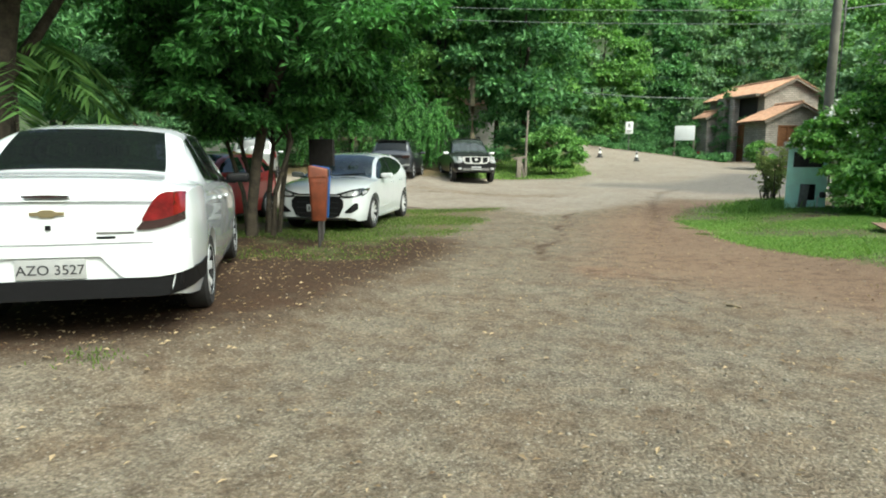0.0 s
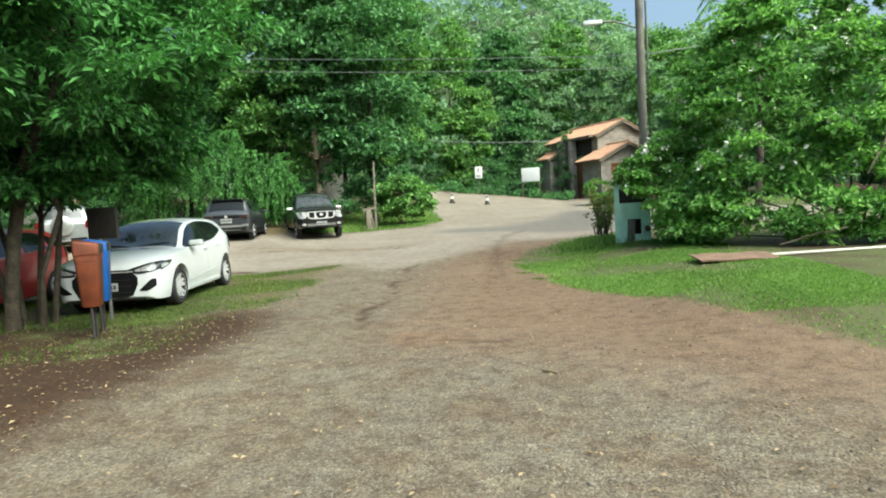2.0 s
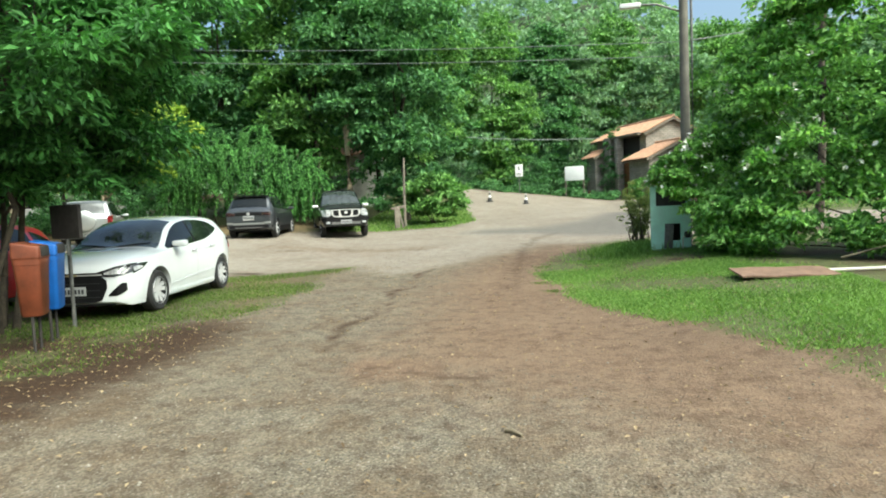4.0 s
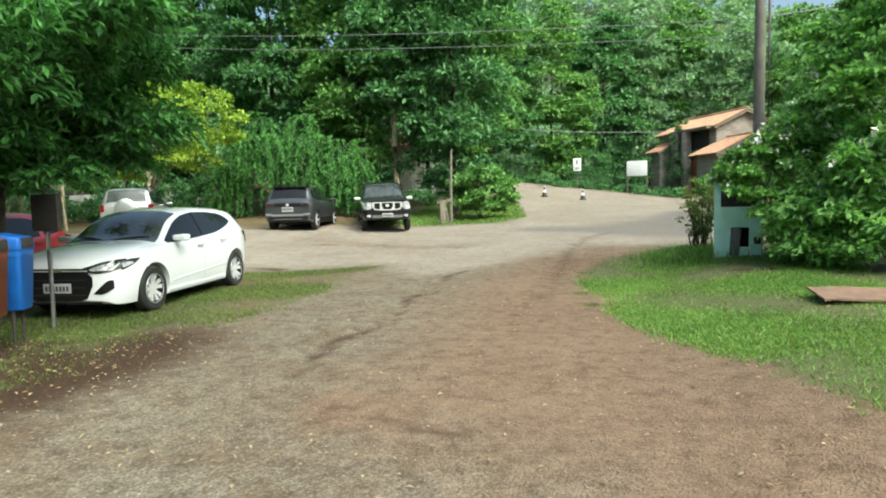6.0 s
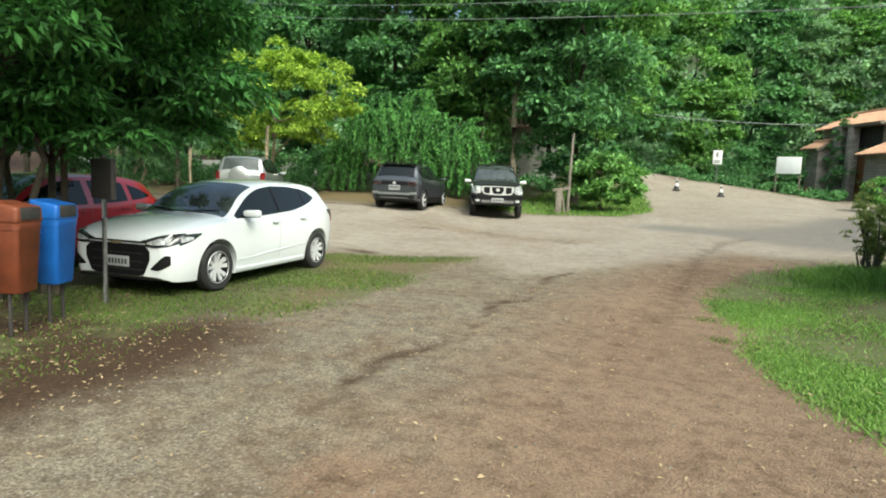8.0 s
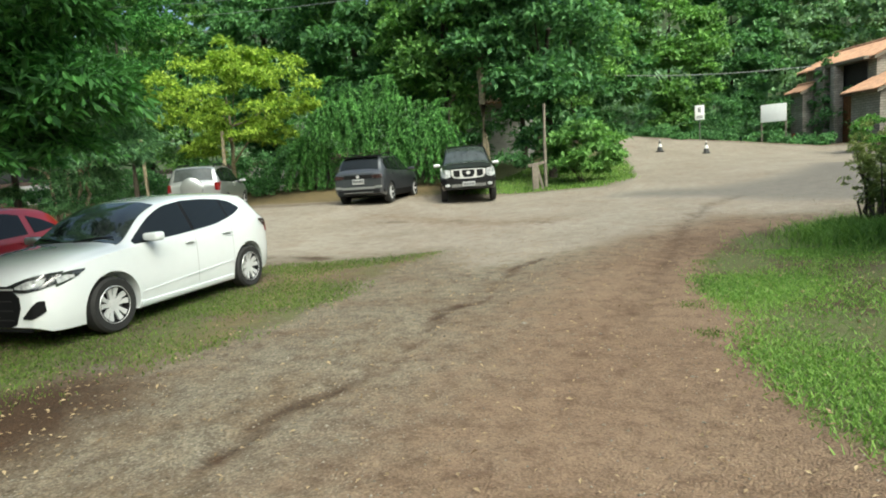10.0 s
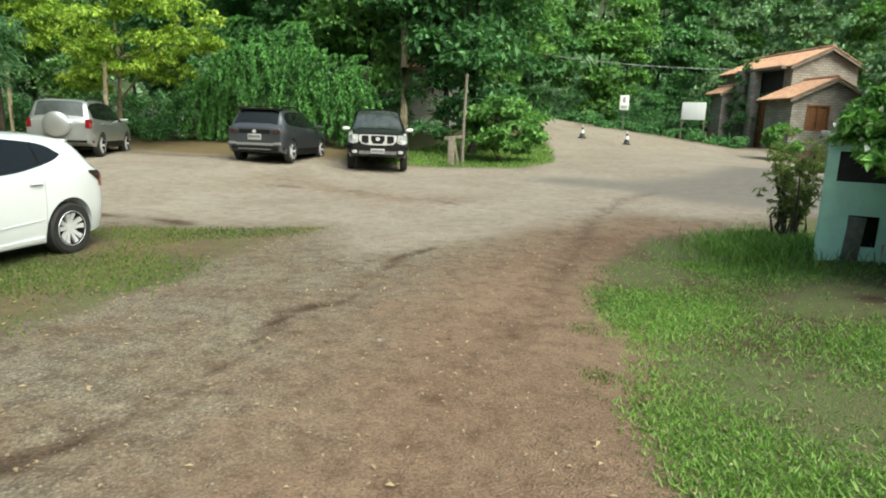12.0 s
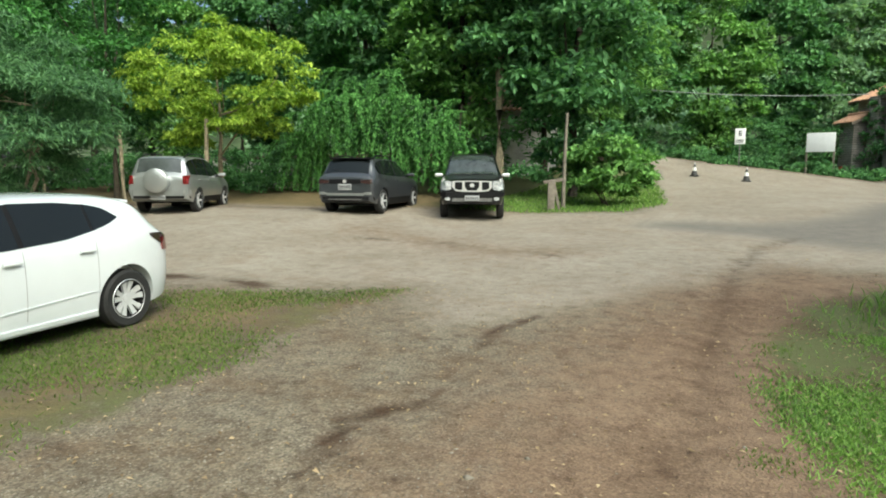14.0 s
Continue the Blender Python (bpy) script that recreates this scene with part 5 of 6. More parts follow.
for i in range(n):
    for j in range(4):
        bm.faces.new((top[i][j], top[i + 1][j], top[i + 1][j + 1], top[i][j + 1]))
        bm.faces.new((low[i][j + 1], low[i + 1][j + 1], low[i + 1][j], low[i][j]))
    bm.faces.new((top[i][0], low[i][0], low[i + 1][0], top[i + 1][0]))
    bm.faces.new((top[i + 1][4], low[i + 1][4], low[i][4], top[i][4]))
for j in range(4):
    bm.faces.new((top[0][j + 1], low[0][j + 1], low[0][j], top[0][j]))
    bm.faces.new((top[n][j], low[n][j], low[n][j + 1], top[n][j + 1]))
part("sheet", bm, CARD, slab)
pipe = thing("pipe", pose(0, 0, 0), "pale plastic pipe lying on the grass", "pipe")
bm = bmesh.new()
tube(bm, [(4.02 + 0.25 * k, 11.62 + 0.05 * k, ground_z(4.02 + 0.25 * k, 11.62) + 0.03) for k in range(14)], [0.025] * 14, 10)
part("tube", bm, PVC, pipe)

# ---- wooden post, thin pole, cones, signs ----
wp = thing("wooden_post", pose(-6.9, 27.6, ground_z(-6.9, 27.6), 0, 0, 25), "grey weathered wooden post with a short rail", "post")
part("post", soft_box((-0.11, 0.11), (-0.09, 0.09), (-0.2, 0.95), 0.02), WOOD, wp)
part("rail", soft_box((-0.1, 0.5), (-0.05, 0.05), (0.86, 0.97), 0.015, Matrix.Rotation(radians(-9), 4, "Y")), WOOD, wp)
part("brace", soft_box((0.22, 0.30), (-0.04, 0.04), (-0.1, 0.9), 0.012, Matrix.Rotation(radians(-12), 4, "Y")), WOOD, wp)
tp = thing("thin_pole", pose(-6.75, 28.3, ground_z(-6.75, 28.3)), "thin grey wooden pole behind the post", "pole")
bm = bmesh.new()
tube(bm, [(0, 0, -0.2), (0.02, 0, 1.5), (0.07, 0, 3.05)], [0.07, 0.06, 0.045], 10, 0.05)
part("shaft", bm, WOOD, tp)


def cone(x, y):
    c = thing("traffic_cone", pose(x, y, ground_z(x, y)), "black and white striped traffic cone on the road", "traffic cone", "traffic cones")
    part("base", soft_box((-0.2, 0.2), (-0.2, 0.2), (0.0, 0.05), 0.012), CONE_BLACK, c)
    bands = ((0.05, 0.26, CONE_BLACK), (0.26, 0.43, CONE_WHITE), (0.43, 0.57, CONE_BLACK), (0.57, 0.72, CONE_WHITE))
    for z0, z1, mat in bands:
        r = lambda z: 0.165 - 0.175 * (z / 0.75)
        part("band", lathe([(r(z0), z0), (r(z1), z1)], 20, "Z"), mat, c)
    return c


cone(-2.33, 40.8)
cone(-4.62, 41.0)
sg_ = thing("road_sign", pose(-3.2, 46.9, ground_z(-3.2, 46.9) - 0.22, 0, 0, 6) @ Matrix.Diagonal((0.85, 1, 0.95, 1)), "small white rectangular road sign on a post", "road sign")
bm = bmesh.new()
tube(bm, [(0, 0, -0.2), (0, 0, 2.4)], [0.035, 0.035], 10)
part("post", bm, STEEL, sg_)
face = part("panel", soft_box((-0.31, 0.31), (-0.055, -0.035), (1.52, 2.42), 0.008), SIGN_WHITE, sg_)
bm = bmesh.new()
box(bm, (-0.09, -0.03), (-0.062, -0.056), (2.0, 2.28))
for zz in (2.0, 2.11, 2.23):
    box(bm, (-0.03, 0.1), (-0.062, -0.056), (zz, zz + 0.05))
part("letter", bm, INK, face, smooth_shade=False)
for zz in (1.62, 1.72):
    bm = bmesh.new()
    box(bm, (-0.2, 0.2), (-0.062, -0.056), (zz, zz + 0.045))
    part("text_bar", bm, INK, face, smooth_shade=False)
bd = thing("white_board", pose(0.72, 53.5, ground_z(0.72, 53.5), 0, 0, -8), "blank white notice board on two posts", "notice board")
part("panel", soft_box((-0.76, 0.76), (-0.03, 0.03), (1.4, 2.55), 0.01), SIGN_WHITE, bd)
for s in (-0.72, 0.72):
    part("post", soft_box((s - 0.05, s + 0.05), (0.032, 0.11), (-0.3, 2.35), 0.01), WOOD, bd)

# ---- street pole and cables ----
ux, uy = UTIL
up = thing("utility_pole", pose(ux, uy, ground_z(ux, uy)), "tall grey concrete utility pole with a street lamp arm", "utility pole")
bm = bmesh.new()
tube(bm, [(0, 0, -0.5), (0, 0, 4), (0, 0, 9.0)], [0.12, 0.105, 0.085], 14)
part("shaft", bm, POLE_MAT, up)
part("crossarm", soft_box((-0.7, 0.7), (-0.06, 0.06), (LAMP_Z + 1.1, LAMP_Z + 1.22), 0.01), WOOD, up)
bm = bmesh.new()
tube(bm, [(-0.1, 0, LAMP_Z - 0.15), (-0.6, -0.1, LAMP_Z + 0.02), (-1.0, -0.15, LAMP_Z + 0.03)], [0.025] * 3, 8)
arm = part("lamp_arm", bm, STEEL, up)
part("lamp_head", soft_box((-1.42, -0.95), (-0.24, -0.06), (LAMP_Z - 0.03, LAMP_Z + 0.08), 0.03), SIGN_WHITE, arm, "pale lamp head")
bm = bmesh.new()
tube(bm, [(0.16, 0, 0.5), (0.17, 0, 5.0), (0.15, 0, 8.0)], [0.03] * 3, 8)
part("conduit", bm, STEEL, up)


def cable(a, b, sag, r=0.014, label="thin dark overhead cable above the lot"):
    c = thing("cable", Matrix(), label, "cable", "overhead cables")
    bm = bmesh.new()
    a, b = Vector(a), Vector(b)
    tube(bm, [a.lerp(b, k / 24) - Vector((0, 0, sag * 4 * (k / 24) * (1 - k / 24))) for k in range(25)], [r] * 25, 6)
    part("strand", bm, WIRE, c)


uz = ground_z(ux, uy)
cable((ux, uy, uz + WIRE_Z), (-45, 33, 15.0), 0.9, 0.009)
cable((ux, uy, uz + WIRE_Z - 0.32), (-45, 33, 14.4), 0.95, 0.009)
cable((ux, uy, uz + WIRE_Z), (40, 20, 10), 0.5)
cable((-14, 46, 7.6), (HX - 3.4, HY - 0.3, ground_z(HX, HY) + 4.6), 0.45, 0.022, "thick grey cable that runs to the house")


# ---- the brick house ----
def brick_wall_material():
    m = bpy.data.materials.new("house_brick")
    m.use_nodes = True
    nt = m.node_tree
    b = nt.nodes["Principled BSDF"]
    b.inputs["Roughness"].default_value = 0.9
    tc = nt.nodes.new("ShaderNodeTexCoord")
    sep = nt.nodes.new("ShaderNodeSeparateXYZ")
    add = nt.nodes.new("ShaderNodeMath")
    com = nt.nodes.new("ShaderNodeCombineXYZ")
    nt.links.new(tc.outputs["Object"], sep.inputs[0])
    nt.links.new(sep.outputs["X"], add.inputs[0])
    nt.links.new(sep.outputs["Y"], add.inputs[1])
    nt.links.new(add.outputs[0], com.inputs["X"])
    nt.links.new(sep.outputs["Z"], com.inputs["Y"])
    t = nt.nodes.new("ShaderNodeTexBrick")
    t.inputs["Scale"].default_value = 1.0
    t.inputs["Brick Width"].default_value = 0.42
    t.inputs["Row Height"].default_value = 0.15
    t.inputs["Mortar Size"].default_value = 0.014
    t.inputs["Color1"].default_value = (0.40, 0.36, 0.31, 1)
    t.inputs["Color2"].default_value = (0.29, 0.26, 0.225, 1)
    t.inputs["Mortar"].default_value = (0.17, 0.155, 0.135, 1)
    nt.links.new(com.outputs[0], t.inputs["Vector"])
    n = nt.nodes.new("ShaderNodeTexNoise")
    n.inputs["Scale"].default_value = 1.6
    n.inputs["Detail"].default_value = 6
    nt.links.new(tc.outputs["Object"], n.inputs["Vector"])
    r = nt.nodes.new("ShaderNodeMapRange")
    r.inputs["To Min"].default_value, r.inputs["To Max"].default_value = 0.6, 1.3
    nt.links.new(n.outputs["Fac"], r.inputs["Value"])
    x = nt.nodes.new("ShaderNodeMix")
    x.data_type, x.blend_type = "RGBA", "MULTIPLY"
    x.inputs["Factor"].default_value = 1.0
    nt.links.new(t.outputs["Color"], x.inputs["A"])
    nt.links.new(r.outputs["Result"], x.inputs["B"])
    nt.links.new(x.outputs["Result"], b.inputs["Base Color"])
    bp = nt.nodes.new("ShaderNodeBump")
    bp.inputs["Strength"].default_value = 0.6
    bp.inputs["Distance"].default_value = 0.02
    bp.invert = True
    nt.links.new(t.outputs["Fac"], bp.inputs["Height"])
    nt.links.new(bp.outputs["Normal"], b.inputs["Normal"])
    return m


HOUSE_BRICK = brick_wall_material()
house = thing("brick_house", pose(HX, HY, ground_z(HX, HY) - 0.05, 0, 0, 30) @ Matrix.Diagonal((1, 0.92, 1, 1)), "grey brick house with orange tiled gable roofs and wooden door", "house")


def gable_walls(a0, a1, b0, b1, eave, ridge, t=0.2, hole=None, label=""):
    """Four brick walls with gables at both ends; hole: a window in the front wall (a, a, z, z)."""
    mid = (a0 + a1) / 2

    def top(a):
        return eave + (ridge - eave) * (1 - abs(a - mid) / ((a1 - a0) / 2))

    def slab(bm, p, q, z0, zp, zq, y0, y1):
        vs = [bm.verts.new((x, y, z)) for y in (y0, y1) for x, z in ((p, z0), (q, z0), (q, zq), (p, zp))]
        for f in ((0, 1, 2, 3), (7, 6, 5, 4), (0, 4, 5, 1), (1, 5, 6, 2), (2, 6, 7, 3), (3, 7, 4, 0)):
            bm.faces.new([vs[k] for k in f])

    for y0, y1, h in ((b0, b0 + t, hole), (b1 - t, b1, None)):
        bm = bmesh.new()
        cuts = sorted(set([a0, mid, a1] + ([h[0], h[1]] if h else [])))
        for p, q in zip(cuts[:-1], cuts[1:]):
            if h and p >= h[0] - 1e-6 and q <= h[1] + 1e-6:
                slab(bm, p, q, 0, h[2], h[2], y0, y1)
                slab(bm, p, q, h[3], top(p), top(q), y0, y1)
            else:
                slab(bm, p, q, 0, top(p), top(q), y0, y1)
        bmesh.ops.remove_doubles(bm, verts=bm.verts, dist=0.001)
        part("wall", bm, HOUSE_BRICK, house, label, smooth_shade=False)
    for p in (a0, a1 - t):
        bm = bmesh.new()
        slab(bm, p, p + t, 0, eave, eave, b0 + t, b1 - t)
        part("wall", bm, HOUSE_BRICK, house, label, smooth_shade=False)


def tile_slope(a_ridge, a_eave, z_ridge, z_eave, b0, b1):
    """One roof slope of round tiles: waves along the ridge, steps down the slope."""
    bm = bmesh.new()
    nb = int((b1 - b0) / 0.05)
    na = 22
    rows = []
    for i in range(na + 1):
        u = i / na
        row = []
        for j in range(nb + 1):
            b = b0 + (b1 - b0) * j / nb
            w = 0.035 * math.sin(b * math.tau / 0.24) + 0.012 * ((i % 2) - 0.5) + random.uniform(-0.006, 0.006)
            row.append(bm.verts.new((a_ridge + (a_eave - a_ridge) * u, b, z_ridge + (z_eave - z_ridge) * u + w)))
        rows.append(row)
    for r0, r1 in zip(rows[:-1], rows[1:]):
        for j in range(nb):
            bm.faces.new((r0[j], r0[j + 1], r1[j + 1], r1[j]))
    r = bmesh.ops.extrude_face_region(bm, geom=list(bm.faces))
    bmesh.ops.translate(bm, vec=(0, 0, -0.06), verts=[v for v in r["geom"] if isinstance(v, bmesh.types.BMVert)])
    return bm


def roof(a0, a1, b0, b1, eave, ridge, over=0.45):
    mid = (a0 + a1) / 2
    k = (ridge - eave) / ((a1 - a0) / 2)
    top = part("ridge_tiles", lathe([(0.11, b0 - over), (0.11, b1 + over)], 12), TILE, house)
    top.location = (mid, 0, ridge + 0.16)
    for s, a in ((-1, a0), (1, a1)):
        part("roof_slope", tile_slope(mid, a + s * over, ridge + 0.14, eave - k * over + 0.14, b0 - over, b1 + over), TILE, house, "orange clay tile slope")
        for b in (b0 - over + 0.04, b1 + over - 0.04):
            bm = bmesh.new()
            vs = [bm.verts.new((x, y, z)) for y in (b - 0.025, b + 0.025) for x, z in ((mid, ridge + 0.04), (a + s * over, eave - k * over + 0.04), (a + s * over, eave - k * over - 0.12), (mid, ridge - 0.12))]
            for f in ((0, 1, 2, 3), (7, 6, 5, 4), (0, 4, 5, 1), (1, 5, 6, 2), (2, 6, 7, 3), (3, 7, 4, 0)):
                bm.faces.new([vs[i] for i in f])
            part("barge_board", bm, WOOD, house, smooth_shade=False)


gable_walls(0, 5.0, 0, 2.6, 3.1, 4.2, hole=(1.0, 2.5, 1.25, 2.65))
roof(0, 5.0, 0, 2.6, 3.1, 4.2)
gable_walls(1.6, 6.2, 2.65, 10.2, 5.25, 6.3)
roof(1.6, 6.2, 2.65, 10.2, 5.25, 6.3)
gable_walls(0.1, 1.55, 8.0, 9.5, 3.75, 4.1)
roof(0.1, 1.55, 8.0, 9.5, 3.75, 4.1, 0.35)
for b0, b1, h in ((5.5, 5.95, 5.0), (6.7, 7.7, 5.2)):
    part("pier", soft_box((0.75, 1.35), (b0, b1), (0, h), 0.01), HOUSE_BRICK, house, "grey brick pier")
part("porch_beam", soft_box((0.8, 1.3), (2.7, 7.7), (5.0, 5.2), 0.02), WOOD, house)
w = part("window", soft_box((1.0, 2.5), (0.06, 0.13), (1.25, 2.65), 0.01), DOOR_WOOD, house, "brown wooden window with shutters")
for x0, x1, z0, z1 in ((0.96, 1.08, 1.2, 2.7), (2.42, 2.54, 1.2, 2.7), (1.08, 2.42, 1.2, 1.3), (1.08, 2.42, 2.6, 2.7), (1.71, 1.79, 1.3, 2.6)):
    part("window_frame", soft_box((x0, x1), (-0.03, 0.05), (z0, z1), 0.01), DOOR_WOOD, w)
d = part("door", soft_box((1.5, 1.58), (4.2, 5.9), (0.02, 3.0), 0.01), DOOR_WOOD, house, "tall plank door of orange-brown wood")
for k in range(5):
    part("plank", soft_box((1.47, 1.5), (4.23 + 0.33 * k, 4.54 + 0.33 * k), (0.05, 2.97), 0.006), DOOR_WOOD, d)
# Dark panel on the wall paints the porch opening's shade.
part("upper_shade_panel", soft_box((1.52, 1.59), (3.5, 6.4), (3.1, 5.0), 0.01), DARK_HOLE, house, "dark panel for the shade in the opening above the door")
part("meter_box", soft_box((0.0, 0.1), (8.9, 9.2), (0.5, 0.9), 0.01), RED_PAINT, house, "small red box")

# ---- trees and shrubs ----
near_tree = tree(NEAR_TREE[0], NEAR_TREE[1], 7, (2.95, 2.65, 2.7), (0.3, -0.1, 4.25), LEAF_NEAR, "broad dark green tree with several slim trunks beside the bins", leaf=(0.145, 0.056), clumps=205, per=560, clump_r=0.66, trunks=5, girth=0.052, tumble=0.5, droop=0.5, limbs=5)

tree(-8.6, 5.0, 8, (3.3, 3.1, 2.3), (0.9, 0.2, 5.3), LEAF_NEAR, "dark spreading tree with a thick trunk behind the saloon", leaf=(0.17, 0.07), clumps=105, per=330, clump_r=0.75, trunks=1, girth=0.24, tumble=0.5, droop=0.5, limbs=8)

bm = bmesh.new()
tube(bm, [(-0.04, -0.3, -0.12), (0.02, -0.34, 0.5), (0.16, -0.36, 1.3), (0.42, -0.35, 2.3), (0.86, -0.35, 3.1), (1.2, -0.33, 3.8), (1.5, -0.3, 4.5), (1.7, -0.2, 5.4)], [0.11, 0.09, 0.085, 0.08, 0.07, 0.06, 0.05, 0.03], 12, 0.07)
tube(bm, [(0.86, -0.35, 3.1), (0.75, -0.5, 3.8), (0.5, -0.6, 4.7)], [0.05, 0.04, 0.02], 8, 0.07)
low = [(rng.uniform(-1.9, 0.35), rng.uniform(0.3, 1.9), rng.uniform(1.95, 3.1)) for k in range(34)] + [(rng.uniform(0.3, 1.6), rng.uniform(0.3, 1.8), rng.uniform(2.15, 3.1)) for k in range(14)] + [(rng.uniform(-2.4, 1.7), rng.uniform(-1.0, 2.1), rng.uniform(1.85, 3.0)) for k in range(76)]
pts, out = clump_points(np.array(low), rng.uniform(0.3, 0.55, 124), 240)
me = leaf_mesh("lower_crown", pts, out, 0.145, 0.056, 0.5, 0.5)
me.materials.append(LEAF_NEAR)
ob = new("lower_crown", me)
ob.parent = near_tree
part("leaning_trunk", bm, BARK, near_tree, "leaning grey-brown main trunk")


def shrub(name, x, y, clumps, radii, per, leaf, mat, label, category="shrub", droop=0.4, tumble=0.6, stems=5):
    """A bush: thin stems from the ground, and leaves in clumps that reach down to it."""
    t = thing(name, Matrix.Translation((x, y, ground_z(x, y))), label, category)
    for k in range(stems):
        c = clumps[rng.integers(len(clumps))]
        bm = bmesh.new()
        tube(bm, limb_path((random.uniform(-0.2, 0.2), random.uniform(-0.2, 0.2), -0.1), Vector(c), 0.12, 4), [0.028, 0.022, 0.016, 0.011, 0.005], 6)
        part("stem", bm, BARK, t)
    pts, out = clump_points(np.array(clumps), np.array(radii), per)
    keep = pts[:, 2] > 0.01
    me = leaf_mesh("leaves", pts[keep], out[keep], leaf[0], leaf[1], droop, tumble)
    me.materials.append(mat)
    lv = new("leaves", me)
    lv.parent = t
    return t, pts[keep], out[keep]


# the big flowering shrub: a mound that falls to the grass
cl, rd = [], []
for k in range(640):
    a = rng.uniform(-0.7, math.pi + 0.7) + math.pi
    u = rng.uniform(0, 1)
    ex, ey, ez = 4.45, 2.6, 5.7
    h = u ** 0.85
    lobe = 0.90 + 0.10 * math.sin(a * 7 + 3.1 * math.sin(h * 6.0)) * math.cos(h * 9 + a * 2)
    r = math.sqrt(max(0.0, 1 - (h * 0.97) ** 3.4)) * rng.uniform(0.8, 1.0) * lobe
    cl.append((math.cos(a) * ex * r, math.sin(a) * ey * r, 0.15 + h * ez))
    rd.append(rng.uniform(0.2, 0.6))
for k in range(150):
    a = rng.uniform(-0.9, math.pi + 0.9) + math.pi
    r = rng.uniform(0.78, 1.0)
    cl.append((math.cos(a) * 4.5 * r, math.sin(a) * 2.6 * r, rng.uniform(0.1, 0.9)))
    rd.append(rng.uniform(0.3, 0.5))
for k in range(46):
    u = rng.uniform(0, 1)
    cl.append((-5.15 + 1.15 * u, rng.uniform(-0.3, 0.35), 1.62 + rng.uniform(-0.85, 0.55) * (0.25 + 0.75 * min(1, u * 1.8))))
    rd.append(rng.uniform(0.14, 0.24))
big, bp_, bo_ = shrub("flowering_shrub", SHRUB[0], SHRUB[1], cl, rd, 170, (0.145, 0.07), LEAF_SHRUB, "large dense green shrub with small white flowers on the lawn", stems=14)
pick_n = rng.choice(len(bp_), 900, replace=False)
pick_n = pick_n[bp_[pick_n, 2] > 1.2]
fl = []
for q in pick_n:
    for k in range(4):
        fl.append(bp_[q] + bo_[q] * 0.11 + rng.normal(0, 0.04, 3))
fo = np.repeat(bo_[pick_n], 4, 0)
me = leaf_mesh("blossom", np.array(fl), fo, 0.10, 0.08, -0.3, 0.8)
me.materials.append(PETAL)
ob = new("blossom", me)
ob.parent = big
tagged(ob, "small white flowers", kind="stuff")
for p, q in (((-1.2, -2.5, 1.3), (-0.9, -2.75, 2.2)), ((-0.75, -2.6, 1.2), (-0.7, -2.8, 2.1)), ((0.6, -2.2, 3.0), (1.25, -2.3, 3.5)), ((-2.6, -2.2, 0.05), (-1.6, -2.6, 0.35))):
    bm = bmesh.new()
    tube(bm, limb_path(p, q, 0.08, 5), [0.016] * 6, 6)
    part("bare_twig", bm, PALE_BARK, big, "pale bare twig")

# small shrub and tall grass by the booth
c2 = []
for k in range(30):
    a, r = rng.uniform(0, math.tau), rng.uniform(0.1, 0.62)
    top = rng.uniform(0.9, 1.6) * (1.08 - 0.45 * r)
    for q in range(10):
        u = rng.uniform(0.12, 1) ** 0.7
        c2.append((math.cos(a) * r * u ** 1.3, math.sin(a) * r * u ** 1.3, 0.12 + u * top + rng.normal(0, 0.04)))
shrub("small_shrub", 2.12, 17.9, c2, rng.uniform(0.04, 0.13, len(c2)), 26, (0.07, 0.022), LEAF_OLIVE, "small upright feathery olive shrub beside the booth", stems=16)

# leafy bush at the end of the island
c3 = crown_clumps((0, 0, 1.15), (1.45, 1.1, 1.05), 60)
shrub("leafy_bush", -5.65, 29.6, c3, rng.uniform(0.35, 0.6, 60), 80, (0.26, 0.13), LEAF_LIGHT, "rounded bush with large pale green leaves beside the road")

# drooping vine hedge behind the parked cars
strands, outs = [], []
for k in range(74):
    cx, cy = rng.uniform(-4.6, 3.3), rng.uniform(-0.8, 0.7)
    ctop = (3.9 + 0.8 * math.sin(cx * 2.1) - 0.06 * (cx + 0.5) ** 2) * rng.uniform(0.35, 1.0) + 0.4
    way = rng.normal(0, 0.6)
    for q in range(5):
        x0, y0 = cx + rng.normal(0, 0.26), cy + rng.normal(0, 0.16)
        ln = rng.uniform(0.9, 2.5)
        bend = way + rng.normal(0, 0.35)
        n = int(ln / 0.022)
        for j in range(n):
            u = j / n
            z = ctop + 0.35 * u - (ln + 0.35) * u * u
            if z > 0.05:
                strands.append((x0 + bend * u + rng.normal(0, 0.035), y0 - 0.55 * u + rng.normal(0, 0.035), z))
                outs.append((bend, -0.6, -0.6))
vine = thing("vine_hedge", Matrix.Translation((VINE[0], VINE[1], ground_z(*VINE))), "tall hedge of drooping bright green vines behind the cars", "hedge")
me = leaf_mesh("leaves", np.array(strands), np.array(outs), 0.16, 0.075, 0.5, 0.75)
me.materials.append(LEAF_VINE)
ob = new("leaves", me)
ob.parent = vine
for k in range(9):
    bm = bmesh.new()
    xx = -4.2 + k * 0.9
    tube(bm, limb_path((xx, 0.5, -0.1), (xx + random.uniform(-0.3, 0.3), 0.2, 3.2), 0.2, 5), [0.05, 0.045, 0.04, 0.03, 0.025, 0.02], 7)
    part("stem", bm, BARK, vine)

